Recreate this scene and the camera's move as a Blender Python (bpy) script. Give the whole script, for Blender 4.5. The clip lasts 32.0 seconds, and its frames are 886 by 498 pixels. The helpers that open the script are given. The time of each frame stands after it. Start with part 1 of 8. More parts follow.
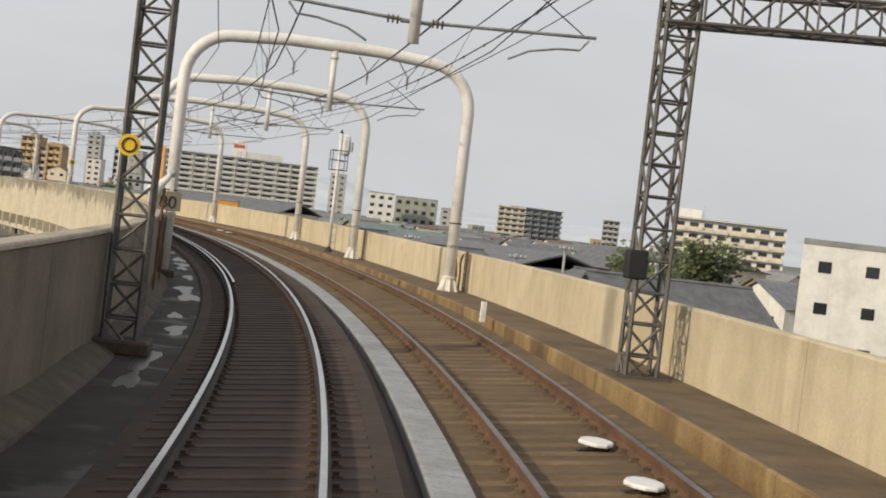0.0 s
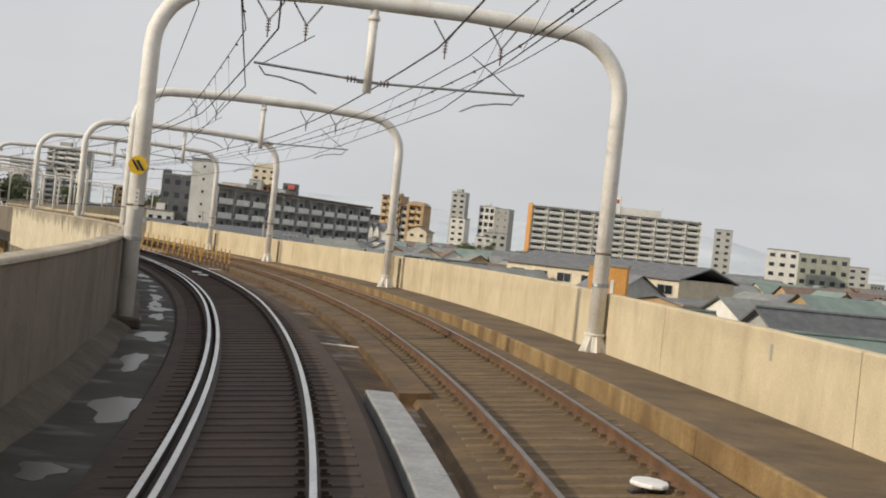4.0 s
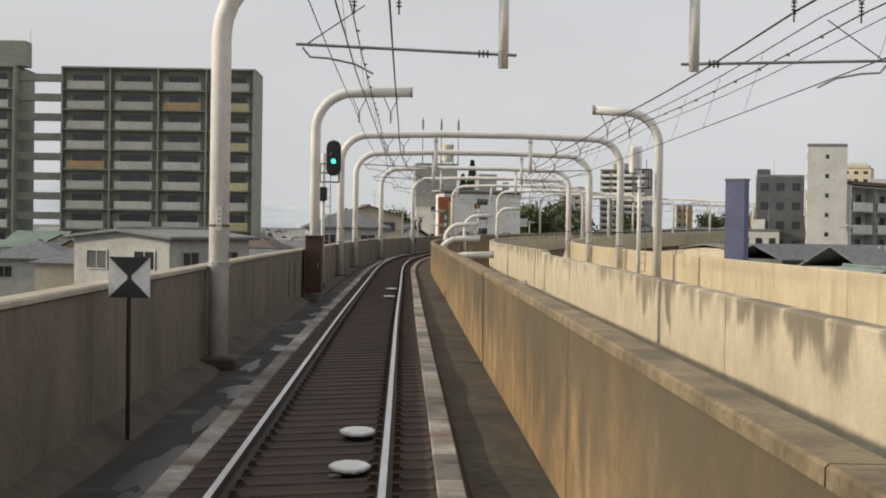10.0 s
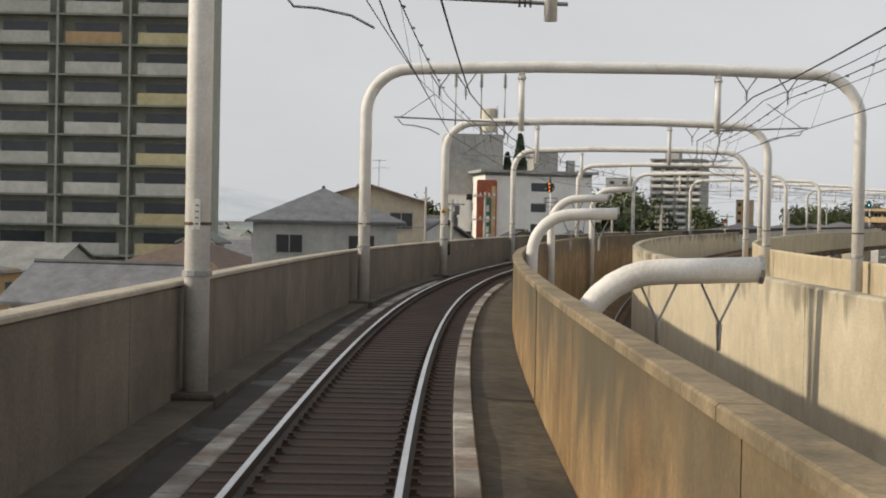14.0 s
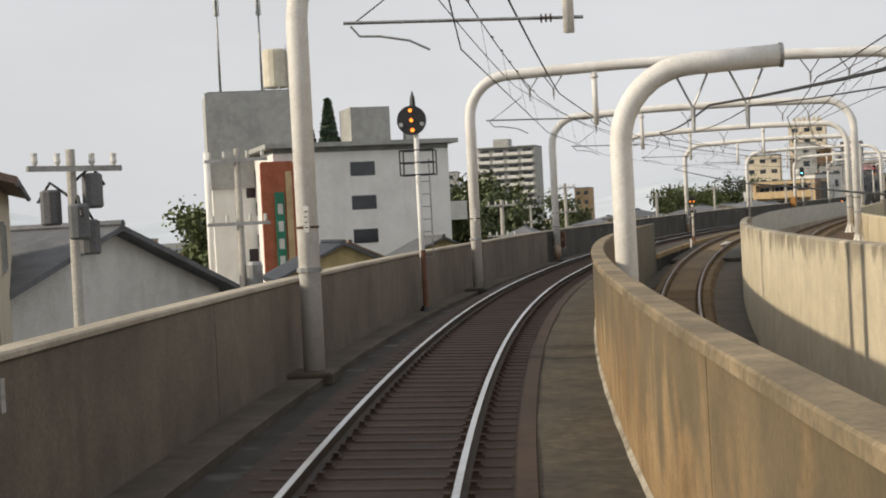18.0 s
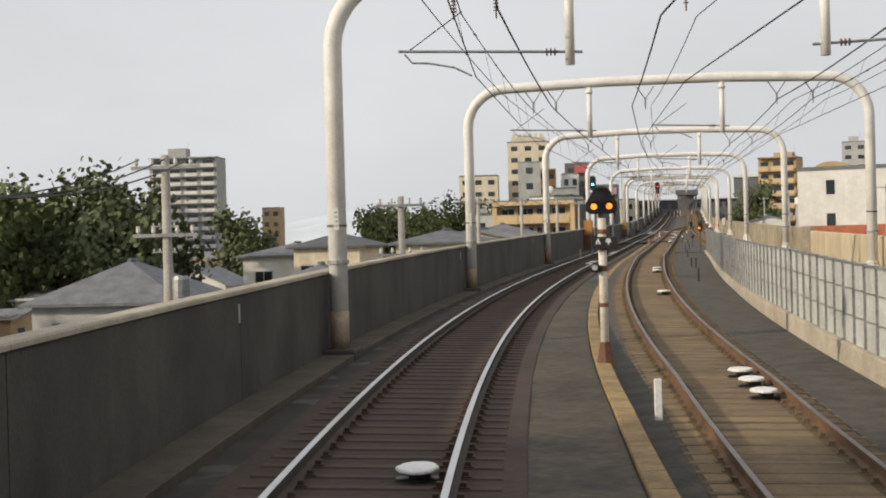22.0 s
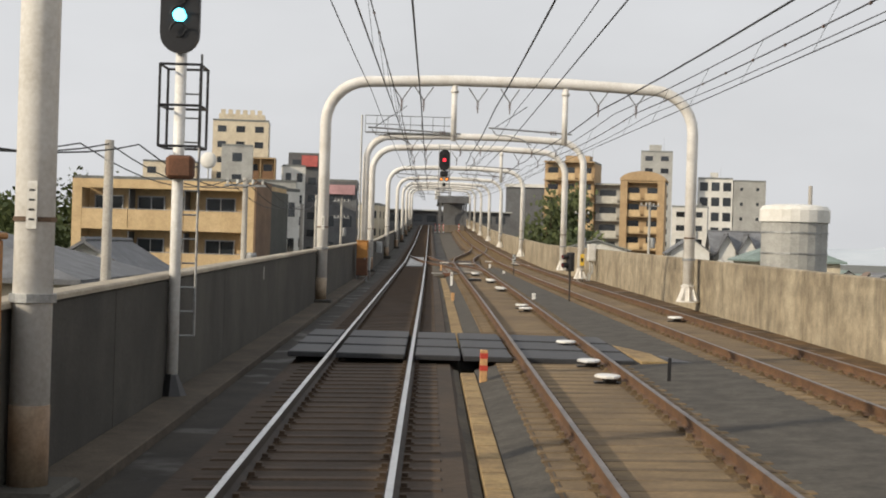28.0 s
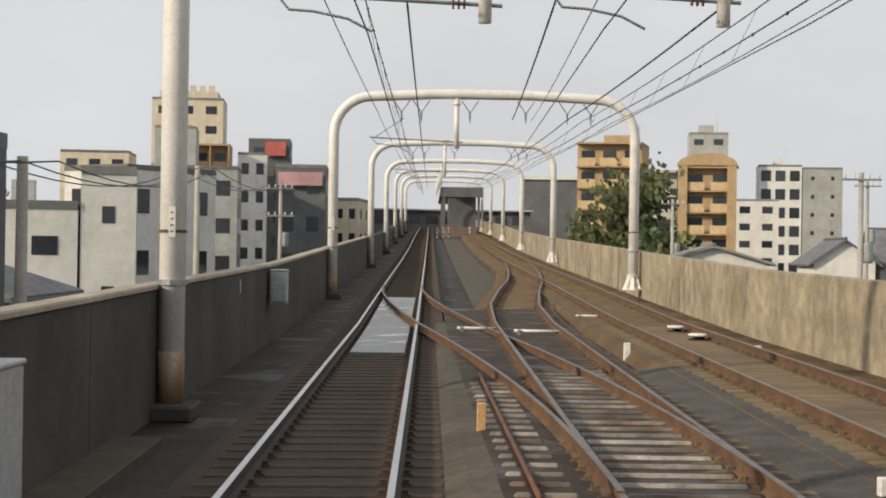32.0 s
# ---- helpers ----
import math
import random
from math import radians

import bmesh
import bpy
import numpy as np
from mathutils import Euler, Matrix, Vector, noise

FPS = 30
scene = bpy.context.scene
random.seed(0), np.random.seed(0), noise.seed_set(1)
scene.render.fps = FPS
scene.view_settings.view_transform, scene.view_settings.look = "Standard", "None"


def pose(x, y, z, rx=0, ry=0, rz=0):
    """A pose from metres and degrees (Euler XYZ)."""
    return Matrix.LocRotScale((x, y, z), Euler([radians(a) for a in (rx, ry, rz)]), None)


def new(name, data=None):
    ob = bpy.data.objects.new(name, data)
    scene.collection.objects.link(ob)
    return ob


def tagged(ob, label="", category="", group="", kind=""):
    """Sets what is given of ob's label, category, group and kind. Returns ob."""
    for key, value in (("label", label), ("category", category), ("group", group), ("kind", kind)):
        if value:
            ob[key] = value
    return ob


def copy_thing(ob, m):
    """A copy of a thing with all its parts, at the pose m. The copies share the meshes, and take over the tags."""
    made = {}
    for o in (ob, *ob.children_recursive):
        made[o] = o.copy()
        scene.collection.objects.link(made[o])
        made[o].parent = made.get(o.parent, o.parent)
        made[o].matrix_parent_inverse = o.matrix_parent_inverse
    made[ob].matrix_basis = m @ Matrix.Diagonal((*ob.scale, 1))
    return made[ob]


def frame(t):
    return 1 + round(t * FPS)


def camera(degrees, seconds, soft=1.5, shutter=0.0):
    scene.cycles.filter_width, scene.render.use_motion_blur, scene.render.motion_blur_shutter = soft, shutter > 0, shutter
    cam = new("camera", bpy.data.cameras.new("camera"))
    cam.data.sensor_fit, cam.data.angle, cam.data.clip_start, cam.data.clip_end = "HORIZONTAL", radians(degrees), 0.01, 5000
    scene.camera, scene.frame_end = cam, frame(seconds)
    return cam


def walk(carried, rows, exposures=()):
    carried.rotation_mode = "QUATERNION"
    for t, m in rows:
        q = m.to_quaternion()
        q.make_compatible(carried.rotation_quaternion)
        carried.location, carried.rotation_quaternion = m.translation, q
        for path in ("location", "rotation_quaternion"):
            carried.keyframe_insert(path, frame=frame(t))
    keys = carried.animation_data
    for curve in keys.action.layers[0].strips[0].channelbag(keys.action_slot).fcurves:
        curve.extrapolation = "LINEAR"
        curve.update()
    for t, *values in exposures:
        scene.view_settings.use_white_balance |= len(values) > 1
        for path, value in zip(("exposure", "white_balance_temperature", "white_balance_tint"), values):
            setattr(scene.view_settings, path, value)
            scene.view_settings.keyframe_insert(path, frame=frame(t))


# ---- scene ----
cam = camera(32.38, 32.0, soft=1.9)
# seconds, place and turn of the train's cab
PATH = [
    (0.0, 0.824, -0.003, 2.357, 88.965, -6.736, -2.985),
    (0.5, 0.879, 9.961, 2.349, 89.278, -6.643, -1.277),
    (1.0, 0.630, 19.894, 2.350, 89.517, -6.219, 0.422),
    (1.5, 0.070, 29.775, 2.360, 89.522, -6.348, 2.196),
    (2.0, -0.782, 39.622, 2.380, 89.581, -6.097, 3.938),
    (2.5, -1.933, 49.450, 2.405, 89.689, -6.113, 5.876),
    (3.0, -3.413, 59.263, 2.441, 89.670, -6.011, 7.578),
    (3.5, -5.173, 69.065, 2.487, 89.652, -5.946, 9.114),
    (4.0, -7.208, 78.849, 2.534, 89.633, -5.970, 10.954),
    (4.5, -9.626, 88.583, 2.575, 89.614, -6.049, 13.242),
    (5.0, -12.470, 98.240, 2.607, 89.576, -6.033, 15.239),
    (5.5, -15.660, 107.839, 2.633, 89.622, -6.068, 17.228),
    (6.0, -19.174, 117.366, 2.645, 89.528, -6.391, 19.204),
    (6.5, -23.040, 126.764, 2.635, 89.435, -6.418, 21.125),
    (7.0, -27.171, 136.018, 2.604, 89.340, -6.493, 22.968),
    (7.5, -31.619, 145.075, 2.558, 89.234, -6.848, 24.912),
    (8.0, -36.315, 153.978, 2.506, 89.187, -5.939, 26.658),
    (8.5, -41.260, 162.763, 2.457, 89.210, -5.186, 28.327),
    (9.0, -46.456, 171.440, 2.410, 89.152, -3.681, 29.762),
    (9.5, -51.791, 180.047, 2.364, 89.053, -1.331, 30.829),
    (10.0, -57.216, 188.591, 2.324, 89.136, -0.869, 31.780),
    (10.5, -62.679, 197.052, 2.296, 89.170, -0.143, 32.377),
    (11.0, -68.162, 205.412, 2.284, 88.885, 0.798, 32.693),
    (11.5, -73.577, 213.725, 2.282, 88.771, 1.161, 32.893),
    (12.0, -78.972, 221.986, 2.278, 88.792, 0.664, 32.896),
    (12.5, -84.365, 230.201, 2.273, 88.674, -0.328, 32.981),
    (13.0, -89.677, 238.421, 2.252, 89.140, -5.562, 32.892),
    (13.5, -95.012, 246.587, 2.214, 89.099, -3.147, 32.590),
    (14.0, -100.331, 254.732, 2.170, 88.951, -1.138, 32.778),
    (14.5, -105.598, 262.904, 2.122, 89.302, 0.074, 32.757),
    (15.0, -110.833, 271.097, 2.075, 89.290, 0.502, 32.455),
    (15.5, -115.968, 279.358, 2.036, 89.278, 0.688, 31.819),
    (16.0, -120.980, 287.707, 2.008, 89.266, 0.966, 30.953),
    (16.5, -125.831, 296.168, 1.992, 89.254, 1.554, 29.783),
    (17.0, -130.476, 304.774, 1.986, 89.271, 2.600, 28.601),
    (17.5, -134.948, 313.517, 1.988, 89.108, 2.975, 27.334),
    (18.0, -139.242, 322.367, 1.998, 89.108, 2.916, 25.862),
    (18.5, -143.268, 331.335, 2.014, 89.323, 2.543, 24.397),
    (19.0, -147.101, 340.343, 2.038, 89.444, 2.873, 22.925),
    (19.5, -150.625, 349.393, 2.062, 89.312, 2.902, 21.604),
    (20.0, -153.878, 358.476, 2.085, 89.311, 2.825, 20.205),
    (20.5, -156.943, 367.593, 2.114, 89.397, 2.584, 18.766),
    (21.0, -159.815, 376.767, 2.153, 89.607, 2.575, 17.236),
    (21.5, -162.442, 386.027, 2.209, 89.614, 2.334, 15.876),
    (22.0, -164.825, 395.359, 2.280, 89.560, 1.572, 14.390),
    (22.5, -166.946, 404.765, 2.360, 89.676, 1.455, 12.911),
    (23.0, -168.889, 414.211, 2.443, 89.798, 1.959, 11.532),
    (23.5, -170.584, 423.697, 2.523, 89.587, 2.216, 10.328),
    (24.0, -172.064, 433.220, 2.601, 89.513, 1.863, 8.968),
    (24.5, -173.372, 442.757, 2.687, 89.556, 1.088, 7.718),
    (25.0, -174.501, 452.290, 2.784, 89.704, 0.292, 6.666),
    (25.5, -175.499, 461.801, 2.890, 89.759, 0.112, 5.895),
    (26.0, -176.430, 471.262, 2.997, 89.726, -0.597, 5.316),
    (26.5, -177.319, 480.639, 3.092, 89.791, -1.220, 4.933),
    (27.0, -178.154, 489.917, 3.172, 89.836, -1.543, 4.749),
    (27.5, -178.973, 499.094, 3.244, 89.881, -1.688, 4.671),
    (28.0, -179.774, 508.186, 3.319, 89.927, -1.754, 4.638),
    (28.5, -180.580, 517.210, 3.405, 89.972, -1.809, 4.599),
    (29.0, -181.375, 526.186, 3.503, 90.010, -1.849, 4.584),
    (29.5, -182.179, 535.123, 3.614, 90.009, -1.707, 4.642),
    (30.0, -182.958, 544.034, 3.727, 89.968, -1.390, 4.652),
    (30.5, -183.751, 552.931, 3.831, 89.988, -1.322, 4.678),
    (31.0, -184.547, 561.818, 3.923, 90.047, -1.389, 4.651),
    (31.5, -185.341, 570.715, 4.003, 90.112, -0.945, 4.657),
    (32.0, -186.140, 579.623, 4.071, 90.087, -0.883, 4.668),
]
walk(cam, [(r[0], pose(*r[1:])) for r in PATH], [(0.0, -0.03), (14.0, 0.0), (17.0, 0.1), (25.0, 0.12), (32.0, 0.08)])

# ---- the railway's line: bend by chainage, height and cant ----
STEP = 30.0
BEND = [0.00306, 0.00317, 0.00290, 0.00399, 0.00316, 0.00335, 0.00177, 0.00024, -0.00021, 0.00021, -0.00132, -0.00246, -0.00260, -0.00249, -0.00262, -0.00257, -0.00200, -0.00046, 0.00010, -0.00005, 0.00005, 0.00005]
HEAD0, START = -0.020931, (-0.012, -0.000)
RISE_AT = [0, 60, 120, 180, 240, 300, 360, 420, 480, 540, 600, 660, 680, 720, 760, 800, 920]
RISE = [-0.04, 0.09, 0.33, 0.06, -0.02, -0.21, -0.27, -0.07, 0.41, 0.93, 1.59, 2.20, 2.65, 3.5, 4.5, 5.8, 9.0]
CANT = [6.0, 5.7, 5.3, 4.5, 1.9, 0.0, -1.5, -2.3, -1.2, 1.6, 0.9, 0.6, 0, 0, 0, 0, 0]

_g = np.arange(0, len(BEND) * STEP - STEP + 0.01, 0.25)
_k = np.interp(_g, np.arange(len(BEND)) * STEP, BEND)
_h = HEAD0 + np.concatenate([[0], np.cumsum((_k[1:] + _k[:-1]) / 2 * 0.25)])
_m = (_h[1:] + _h[:-1]) / 2
_x = START[0] + np.concatenate([[0], np.cumsum(-np.sin(_m) * 0.25)])
_y = START[1] + np.concatenate([[0], np.cumsum(np.cos(_m) * 0.25)])
S_MAX = 620.0


def line(s):
    """Centre of the near track at chainage s: x, y and heading."""
    c = min(max(s, 0.0), S_MAX)
    h = float(np.interp(c, _g, _h))
    return float(np.interp(c, _g, _x)) - math.sin(h) * (s - c), float(np.interp(c, _g, _y)) + math.cos(h) * (s - c), h


def rise(s):
    return float(np.interp(s, RISE_AT, RISE))


def cant(s):
    return radians(float(np.interp(s, RISE_AT, CANT)))


def at(s, off, h=0.0):
    """World place at chainage s, off metres to the right of the near track's centre, h above its rail level."""
    x, y, a = line(s)
    return Vector((x + math.cos(a) * off, y + math.sin(a) * off, rise(s) + h))


def frame_at(s, off, h=0.0, turn=0.0, lean=0.0):
    """Pose there: local y along the line, local x to its right."""
    a = line(s)[2]
    return Matrix.Translation(at(s, off, h)) @ Matrix.Rotation(a + radians(turn), 4, "Z") @ Matrix.Rotation(lean, 4, "Y")


def knots(s, pairs):
    return float(np.interp(s, [p[0] for p in pairs], [p[1] for p in pairs]))


# ---- world and sun ----
world = bpy.data.worlds.new("world")
scene.world = world
world.use_nodes = True
wn, wl = world.node_tree.nodes, world.node_tree.links
SUN_AZ, SUN_EL = 126.0, 23.0   # degrees, counter-clockwise from +y
sky = wn.new("ShaderNodeTexSky")
sky.sky_type = "NISHITA"
sky.sun_disc = False
sky.sun_elevation = radians(SUN_EL)
sky.sun_rotation = radians(-SUN_AZ)
sky.dust_density, sky.air_density = 6.0, 1.0
pale = wn.new("ShaderNodeHueSaturation")
pale.inputs["Saturation"].default_value = 0.25
haze = wn.new("ShaderNodeMix")
haze.data_type = "RGBA"
haze.inputs[0].default_value = 0.8
haze.inputs[7].default_value = (7.6, 7.7, 7.9, 1)
wl.new(sky.outputs[0], pale.inputs["Color"])
wl.new(pale.outputs[0], haze.inputs[6])
# thin uneven cloud
cloud = wn.new("ShaderNodeTexNoise")
cloud.inputs["Scale"].default_value, cloud.inputs["Detail"].default_value, cloud.inputs["Roughness"].default_value = 2.6, 5.0, 0.55
stretch = wn.new("ShaderNodeMapping")
stretch.inputs["Scale"].default_value = (1.0, 1.0, 2.6)
coord = wn.new("ShaderNodeTexCoord")
wl.new(coord.outputs["Generated"], stretch.inputs["Vector"])
wl.new(stretch.outputs[0], cloud.inputs["Vector"])
thick = wn.new("ShaderNodeMapRange")
thick.inputs[1].default_value, thick.inputs[2].default_value = 0.3, 0.7
thick.inputs[3].default_value, thick.inputs[4].default_value = 0.93, 1.07
wl.new(cloud.outputs["Fac"], thick.inputs[0])
veil = wn.new("ShaderNodeMix")
veil.data_type, veil.blend_type = "RGBA", "MULTIPLY"
veil.inputs[0].default_value = 1.0
wl.new(haze.outputs[2], veil.inputs[6])
wl.new(thick.outputs[0], veil.inputs[7])
wl.new(veil.outputs[2], wn["Background"].inputs[0])
wn["Background"].inputs[1].default_value = 0.1
sun = new("sun", bpy.data.lights.new("sun", "SUN"))
sun.data.energy, sun.data.angle, sun.data.color = 3.2, radians(1.5), (1.0, 0.86, 0.66)
_d = Vector((-math.sin(radians(SUN_AZ)) * math.cos(radians(SUN_EL)), math.cos(radians(SUN_AZ)) * math.cos(radians(SUN_EL)), math.sin(radians(SUN_EL))))
sun.matrix_world = Matrix.Translation((0, 0, 60)) @ _d.to_track_quat("Z", "Y").to_matrix().to_4x4()


# ---- materials ----
def material(name, base, second=None, rough=0.8, metal=0.0, scale=1.0, detail=6.0, bump=0.0, spread=0.12, streaks=None, streak_amount=0.0, fine=None, spec=0.5, random_tint=0.0, drip=None, run_from=(0.5, 0.78), wet=0.0, mottle=0.35, grime=None, grit=0.45):
    """A weathered surface: two colours mixed by broad noise, fine grain over it, optional stains that run down, and bump."""
    m = bpy.data.materials.new(name)
    m.use_nodes = True
    n, l = m.node_tree.nodes, m.node_tree.links
    b = n["Principled BSDF"]
    b.inputs["Roughness"].default_value, b.inputs["Metallic"].default_value = rough, metal
    b.inputs["Specular IOR Level"].default_value = spec
    second = second or tuple(c * (1 - 2 * spread) for c in base)
    geo = n.new("ShaderNodeNewGeometry")
    big = n.new("ShaderNodeTexNoise")
    big.inputs["Scale"].default_value, big.inputs["Detail"].default_value = 0.45 * scale, detail
    l.new(geo.outputs["Position"], big.inputs["Vector"])
    ramp = n.new("ShaderNodeValToRGB")
    ramp.color_ramp.elements[0].position, ramp.color_ramp.elements[1].position = 0.34, 0.66
    ramp.color_ramp.elements[0].color, ramp.color_ramp.elements[1].color = (*second, 1), (*base, 1)
    l.new(big.outputs["Fac"], ramp.inputs["Fac"])
    out = ramp.outputs["Color"]
    grain = n.new("ShaderNodeTexNoise")
    grain.inputs["Scale"].default_value, grain.inputs["Detail"].default_value = (fine or 22.0), 4.0
    l.new(geo.outputs["Position"], grain.inputs["Vector"])
    mixg = n.new("ShaderNodeMix")
    mixg.data_type, mixg.blend_type = "RGBA", "OVERLAY"
    mixg.inputs[0].default_value = grit
    l.new(out, mixg.inputs[6])
    l.new(grain.outputs["Fac"], mixg.inputs[7])
    mot = n.new("ShaderNodeTexNoise")
    mot.inputs["Scale"].default_value, mot.inputs["Detail"].default_value, mot.inputs["Roughness"].default_value = 1.9 * scale, 7.0, 0.62
    l.new(geo.outputs["Position"], mot.inputs["Vector"])
    mixm = n.new("ShaderNodeMix")
    mixm.data_type, mixm.blend_type = "RGBA", "OVERLAY"
    mixm.inputs[0].default_value = mottle
    l.new(mixg.outputs[2], mixm.inputs[6])
    l.new(mot.outputs["Fac"], mixm.inputs[7])
    out = mixm.outputs[2]
    if streaks:
        sep = n.new("ShaderNodeMapping")
        sep.inputs["Scale"].default_value = (0.8, 0.8, 0.45) if grime else (0.9, 0.9, 0.14)
        l.new(geo.outputs["Position"], sep.inputs["Vector"])
        run = n.new("ShaderNodeTexNoise")
        run.inputs["Scale"].default_value, run.inputs["Detail"].default_value, run.inputs["Distortion"].default_value = 1.4, 8.0, 0.6
        l.new(sep.outputs[0], run.inputs["Vector"])
        r2 = n.new("ShaderNodeValToRGB")
        r2.color_ramp.elements[0].position, r2.color_ramp.elements[1].position = run_from
        l.new(run.outputs["Fac"], r2.inputs["Fac"])
        k = n.new("ShaderNodeMath")
        k.operation = "MULTIPLY"
        k.inputs[1].default_value = streak_amount
        # stains gather in stretches with cleaner ones between
        gat = n.new("ShaderNodeTexNoise")
        gat.inputs["Scale"].default_value, gat.inputs["Detail"].default_value = 0.16, 3.0
        l.new(geo.outputs["Position"], gat.inputs["Vector"])
        gr = n.new("ShaderNodeMapRange")
        gr.inputs[1].default_value, gr.inputs[2].default_value, gr.inputs[3].default_value = 0.36, 0.6, 0.25
        l.new(gat.outputs["Fac"], gr.inputs[0])
        gm = n.new("ShaderNodeMath")
        gm.operation = "MULTIPLY"
        l.new(r2.outputs["Color"], gm.inputs[0])
        l.new(gr.outputs[0], gm.inputs[1])
        l.new(gm.outputs[0], k.inputs[0])
        if drip:
            # runs start under the coping and thin out on the way down
            xyz = n.new("ShaderNodeSeparateXYZ")
            l.new(geo.outputs["Position"], xyz.inputs[0])
            dz = n.new("ShaderNodeMapRange")
            dz.interpolation_type = "SMOOTHSTEP"
            dz.inputs[1].default_value, dz.inputs[2].default_value = drip
            l.new(xyz.outputs["Z"], dz.inputs[0])
            k2 = n.new("ShaderNodeMath")
            k2.operation = "MULTIPLY"
            l.new(k.outputs[0], k2.inputs[0])
            l.new(dz.outputs[0], k2.inputs[1])
            k = k2
        if grime:
            # mould that hangs down from the coping with a ragged lower edge
            gx = n.new("ShaderNodeSeparateXYZ")
            l.new(geo.outputs["Position"], gx.inputs[0])
            rag = n.new("ShaderNodeMath")
            rag.operation = "MULTIPLY_ADD"
            rag.inputs[1].default_value = 3.0
            l.new(run.outputs["Fac"], rag.inputs[0])
            l.new(gx.outputs["Z"], rag.inputs[2])
            gz = n.new("ShaderNodeMapRange")
            gz.interpolation_type = "SMOOTHSTEP"
            gz.inputs[1].default_value, gz.inputs[2].default_value = grime[0] + 1.5, grime[1] + 1.5
            gz.inputs[4].default_value = streak_amount
            l.new(rag.outputs[0], gz.inputs[0])
            gk = n.new("ShaderNodeMath")
            gk.operation = "MULTIPLY"
            gr.inputs[3].default_value = 0.55
            l.new(gz.outputs[0], gk.inputs[0])
            l.new(gr.outputs[0], gk.inputs[1])
            k = gk
        mixs = n.new("ShaderNodeMix")
        mixs.data_type = "RGBA"
        l.new(k.outputs[0], mixs.inputs[0])
        l.new(out, mixs.inputs[6])
        mixs.inputs[7].default_value = (*streaks, 1)
        out = mixs.outputs[2]
    if random_tint:
        info = n.new("ShaderNodeObjectInfo")
        val = n.new("ShaderNodeMapRange")
        val.inputs[3].default_value, val.inputs[4].default_value = 1 - random_tint, 1 + random_tint
        l.new(info.outputs["Random"], val.inputs[0])
        hs = n.new("ShaderNodeHueSaturation")
        l.new(val.outputs[0], hs.inputs["Value"])
        l.new(out, hs.inputs["Color"])
        out = hs.outputs[0]
    l.new(out, b.inputs["Base Color"])
    if wet:
        # puddled patches are smooth, the rest is dry
        pud = n.new("ShaderNodeTexNoise")
        pud.inputs["Scale"].default_value, pud.inputs["Detail"].default_value = 0.9, 3.0
        l.new(geo.outputs["Position"], pud.inputs["Vector"])
        pr = n.new("ShaderNodeMapRange")
        pr.inputs[1].default_value, pr.inputs[2].default_value = 0.56, 0.64
        pr.inputs[3].default_value, pr.inputs[4].default_value = rough, max(0.05, rough - wet)
        l.new(pud.outputs["Fac"], pr.inputs[0])
        l.new(pr.outputs[0], b.inputs["Roughness"])
    if bump:
        bm_ = n.new("ShaderNodeBump")
        bm_.inputs["Strength"].default_value, bm_.inputs["Distance"].default_value = bump, 0.012
        l.new(grain.outputs["Fac"], bm_.inputs["Height"])
        l.new(bm_.outputs[0], b.inputs["Normal"])
    return m


def lamp_material(name, colour, strength):
    m = bpy.data.materials.new(name)
    m.use_nodes = True
    b = m.node_tree.nodes["Principled BSDF"]
    b.inputs["Base Color"].default_value = (*colour, 1)
    b.inputs["Emission Color"].default_value = (*colour, 1)
    b.inputs["Emission Strength"].default_value = strength
    return m


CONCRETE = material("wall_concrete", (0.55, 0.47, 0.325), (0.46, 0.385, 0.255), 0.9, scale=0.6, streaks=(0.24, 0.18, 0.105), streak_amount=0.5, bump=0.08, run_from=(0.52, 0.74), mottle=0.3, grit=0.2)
STAINED = material("stained_concrete", (0.3, 0.205, 0.1), (0.2, 0.122, 0.05), 0.9, scale=0.9, streaks=(0.078, 0.068, 0.044), streak_amount=0.88, bump=0.3, mottle=0.85, grime=(-0.25, 0.95))
# base colour darkened for the left parapet's shaded inner face; streaks are stains
GREYWALL = material("shade_grey_concrete", (0.178, 0.147, 0.112), (0.122, 0.1, 0.077), 0.92, streaks=(0.06, 0.042, 0.03), streak_amount=0.6, bump=0.3)
DARKWALL = material("dark_wall_concrete", (0.073, 0.068, 0.057), (0.04, 0.037, 0.032), 0.92, streaks=(0.03, 0.027, 0.024), streak_amount=0.6, bump=0.3)
PALEWALL = material("pale_wall_concrete", (0.53, 0.47, 0.35), (0.46, 0.4, 0.29), 0.9, streaks=(0.13, 0.112, 0.08), streak_amount=0.85, bump=0.12, mottle=0.35, grime=(0.85, 1.45), grit=0.25)
WEATHERED = material("weathered_concrete", (0.36, 0.305, 0.215), (0.235, 0.192, 0.13), 0.92, scale=1.1, streaks=(0.1, 0.082, 0.055), streak_amount=0.75, bump=0.35, run_from=(0.52, 0.72), mottle=0.85)
COPING = material("coping_concrete", (0.42, 0.37, 0.29), (0.3, 0.26, 0.2), 0.92, bump=0.3)
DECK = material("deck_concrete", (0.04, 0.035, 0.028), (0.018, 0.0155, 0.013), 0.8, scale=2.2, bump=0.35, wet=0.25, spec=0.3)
GREYDECK = material("grey_brown_deck", (0.085, 0.07, 0.05), (0.05, 0.04, 0.028), 0.9, scale=1.6, bump=0.4)
BROWNDECK = material("stained_brown_deck", (0.135, 0.078, 0.032), (0.04, 0.026, 0.015), 0.85, scale=1.3, bump=0.4, wet=0.35, spec=0.3, mottle=0.8)
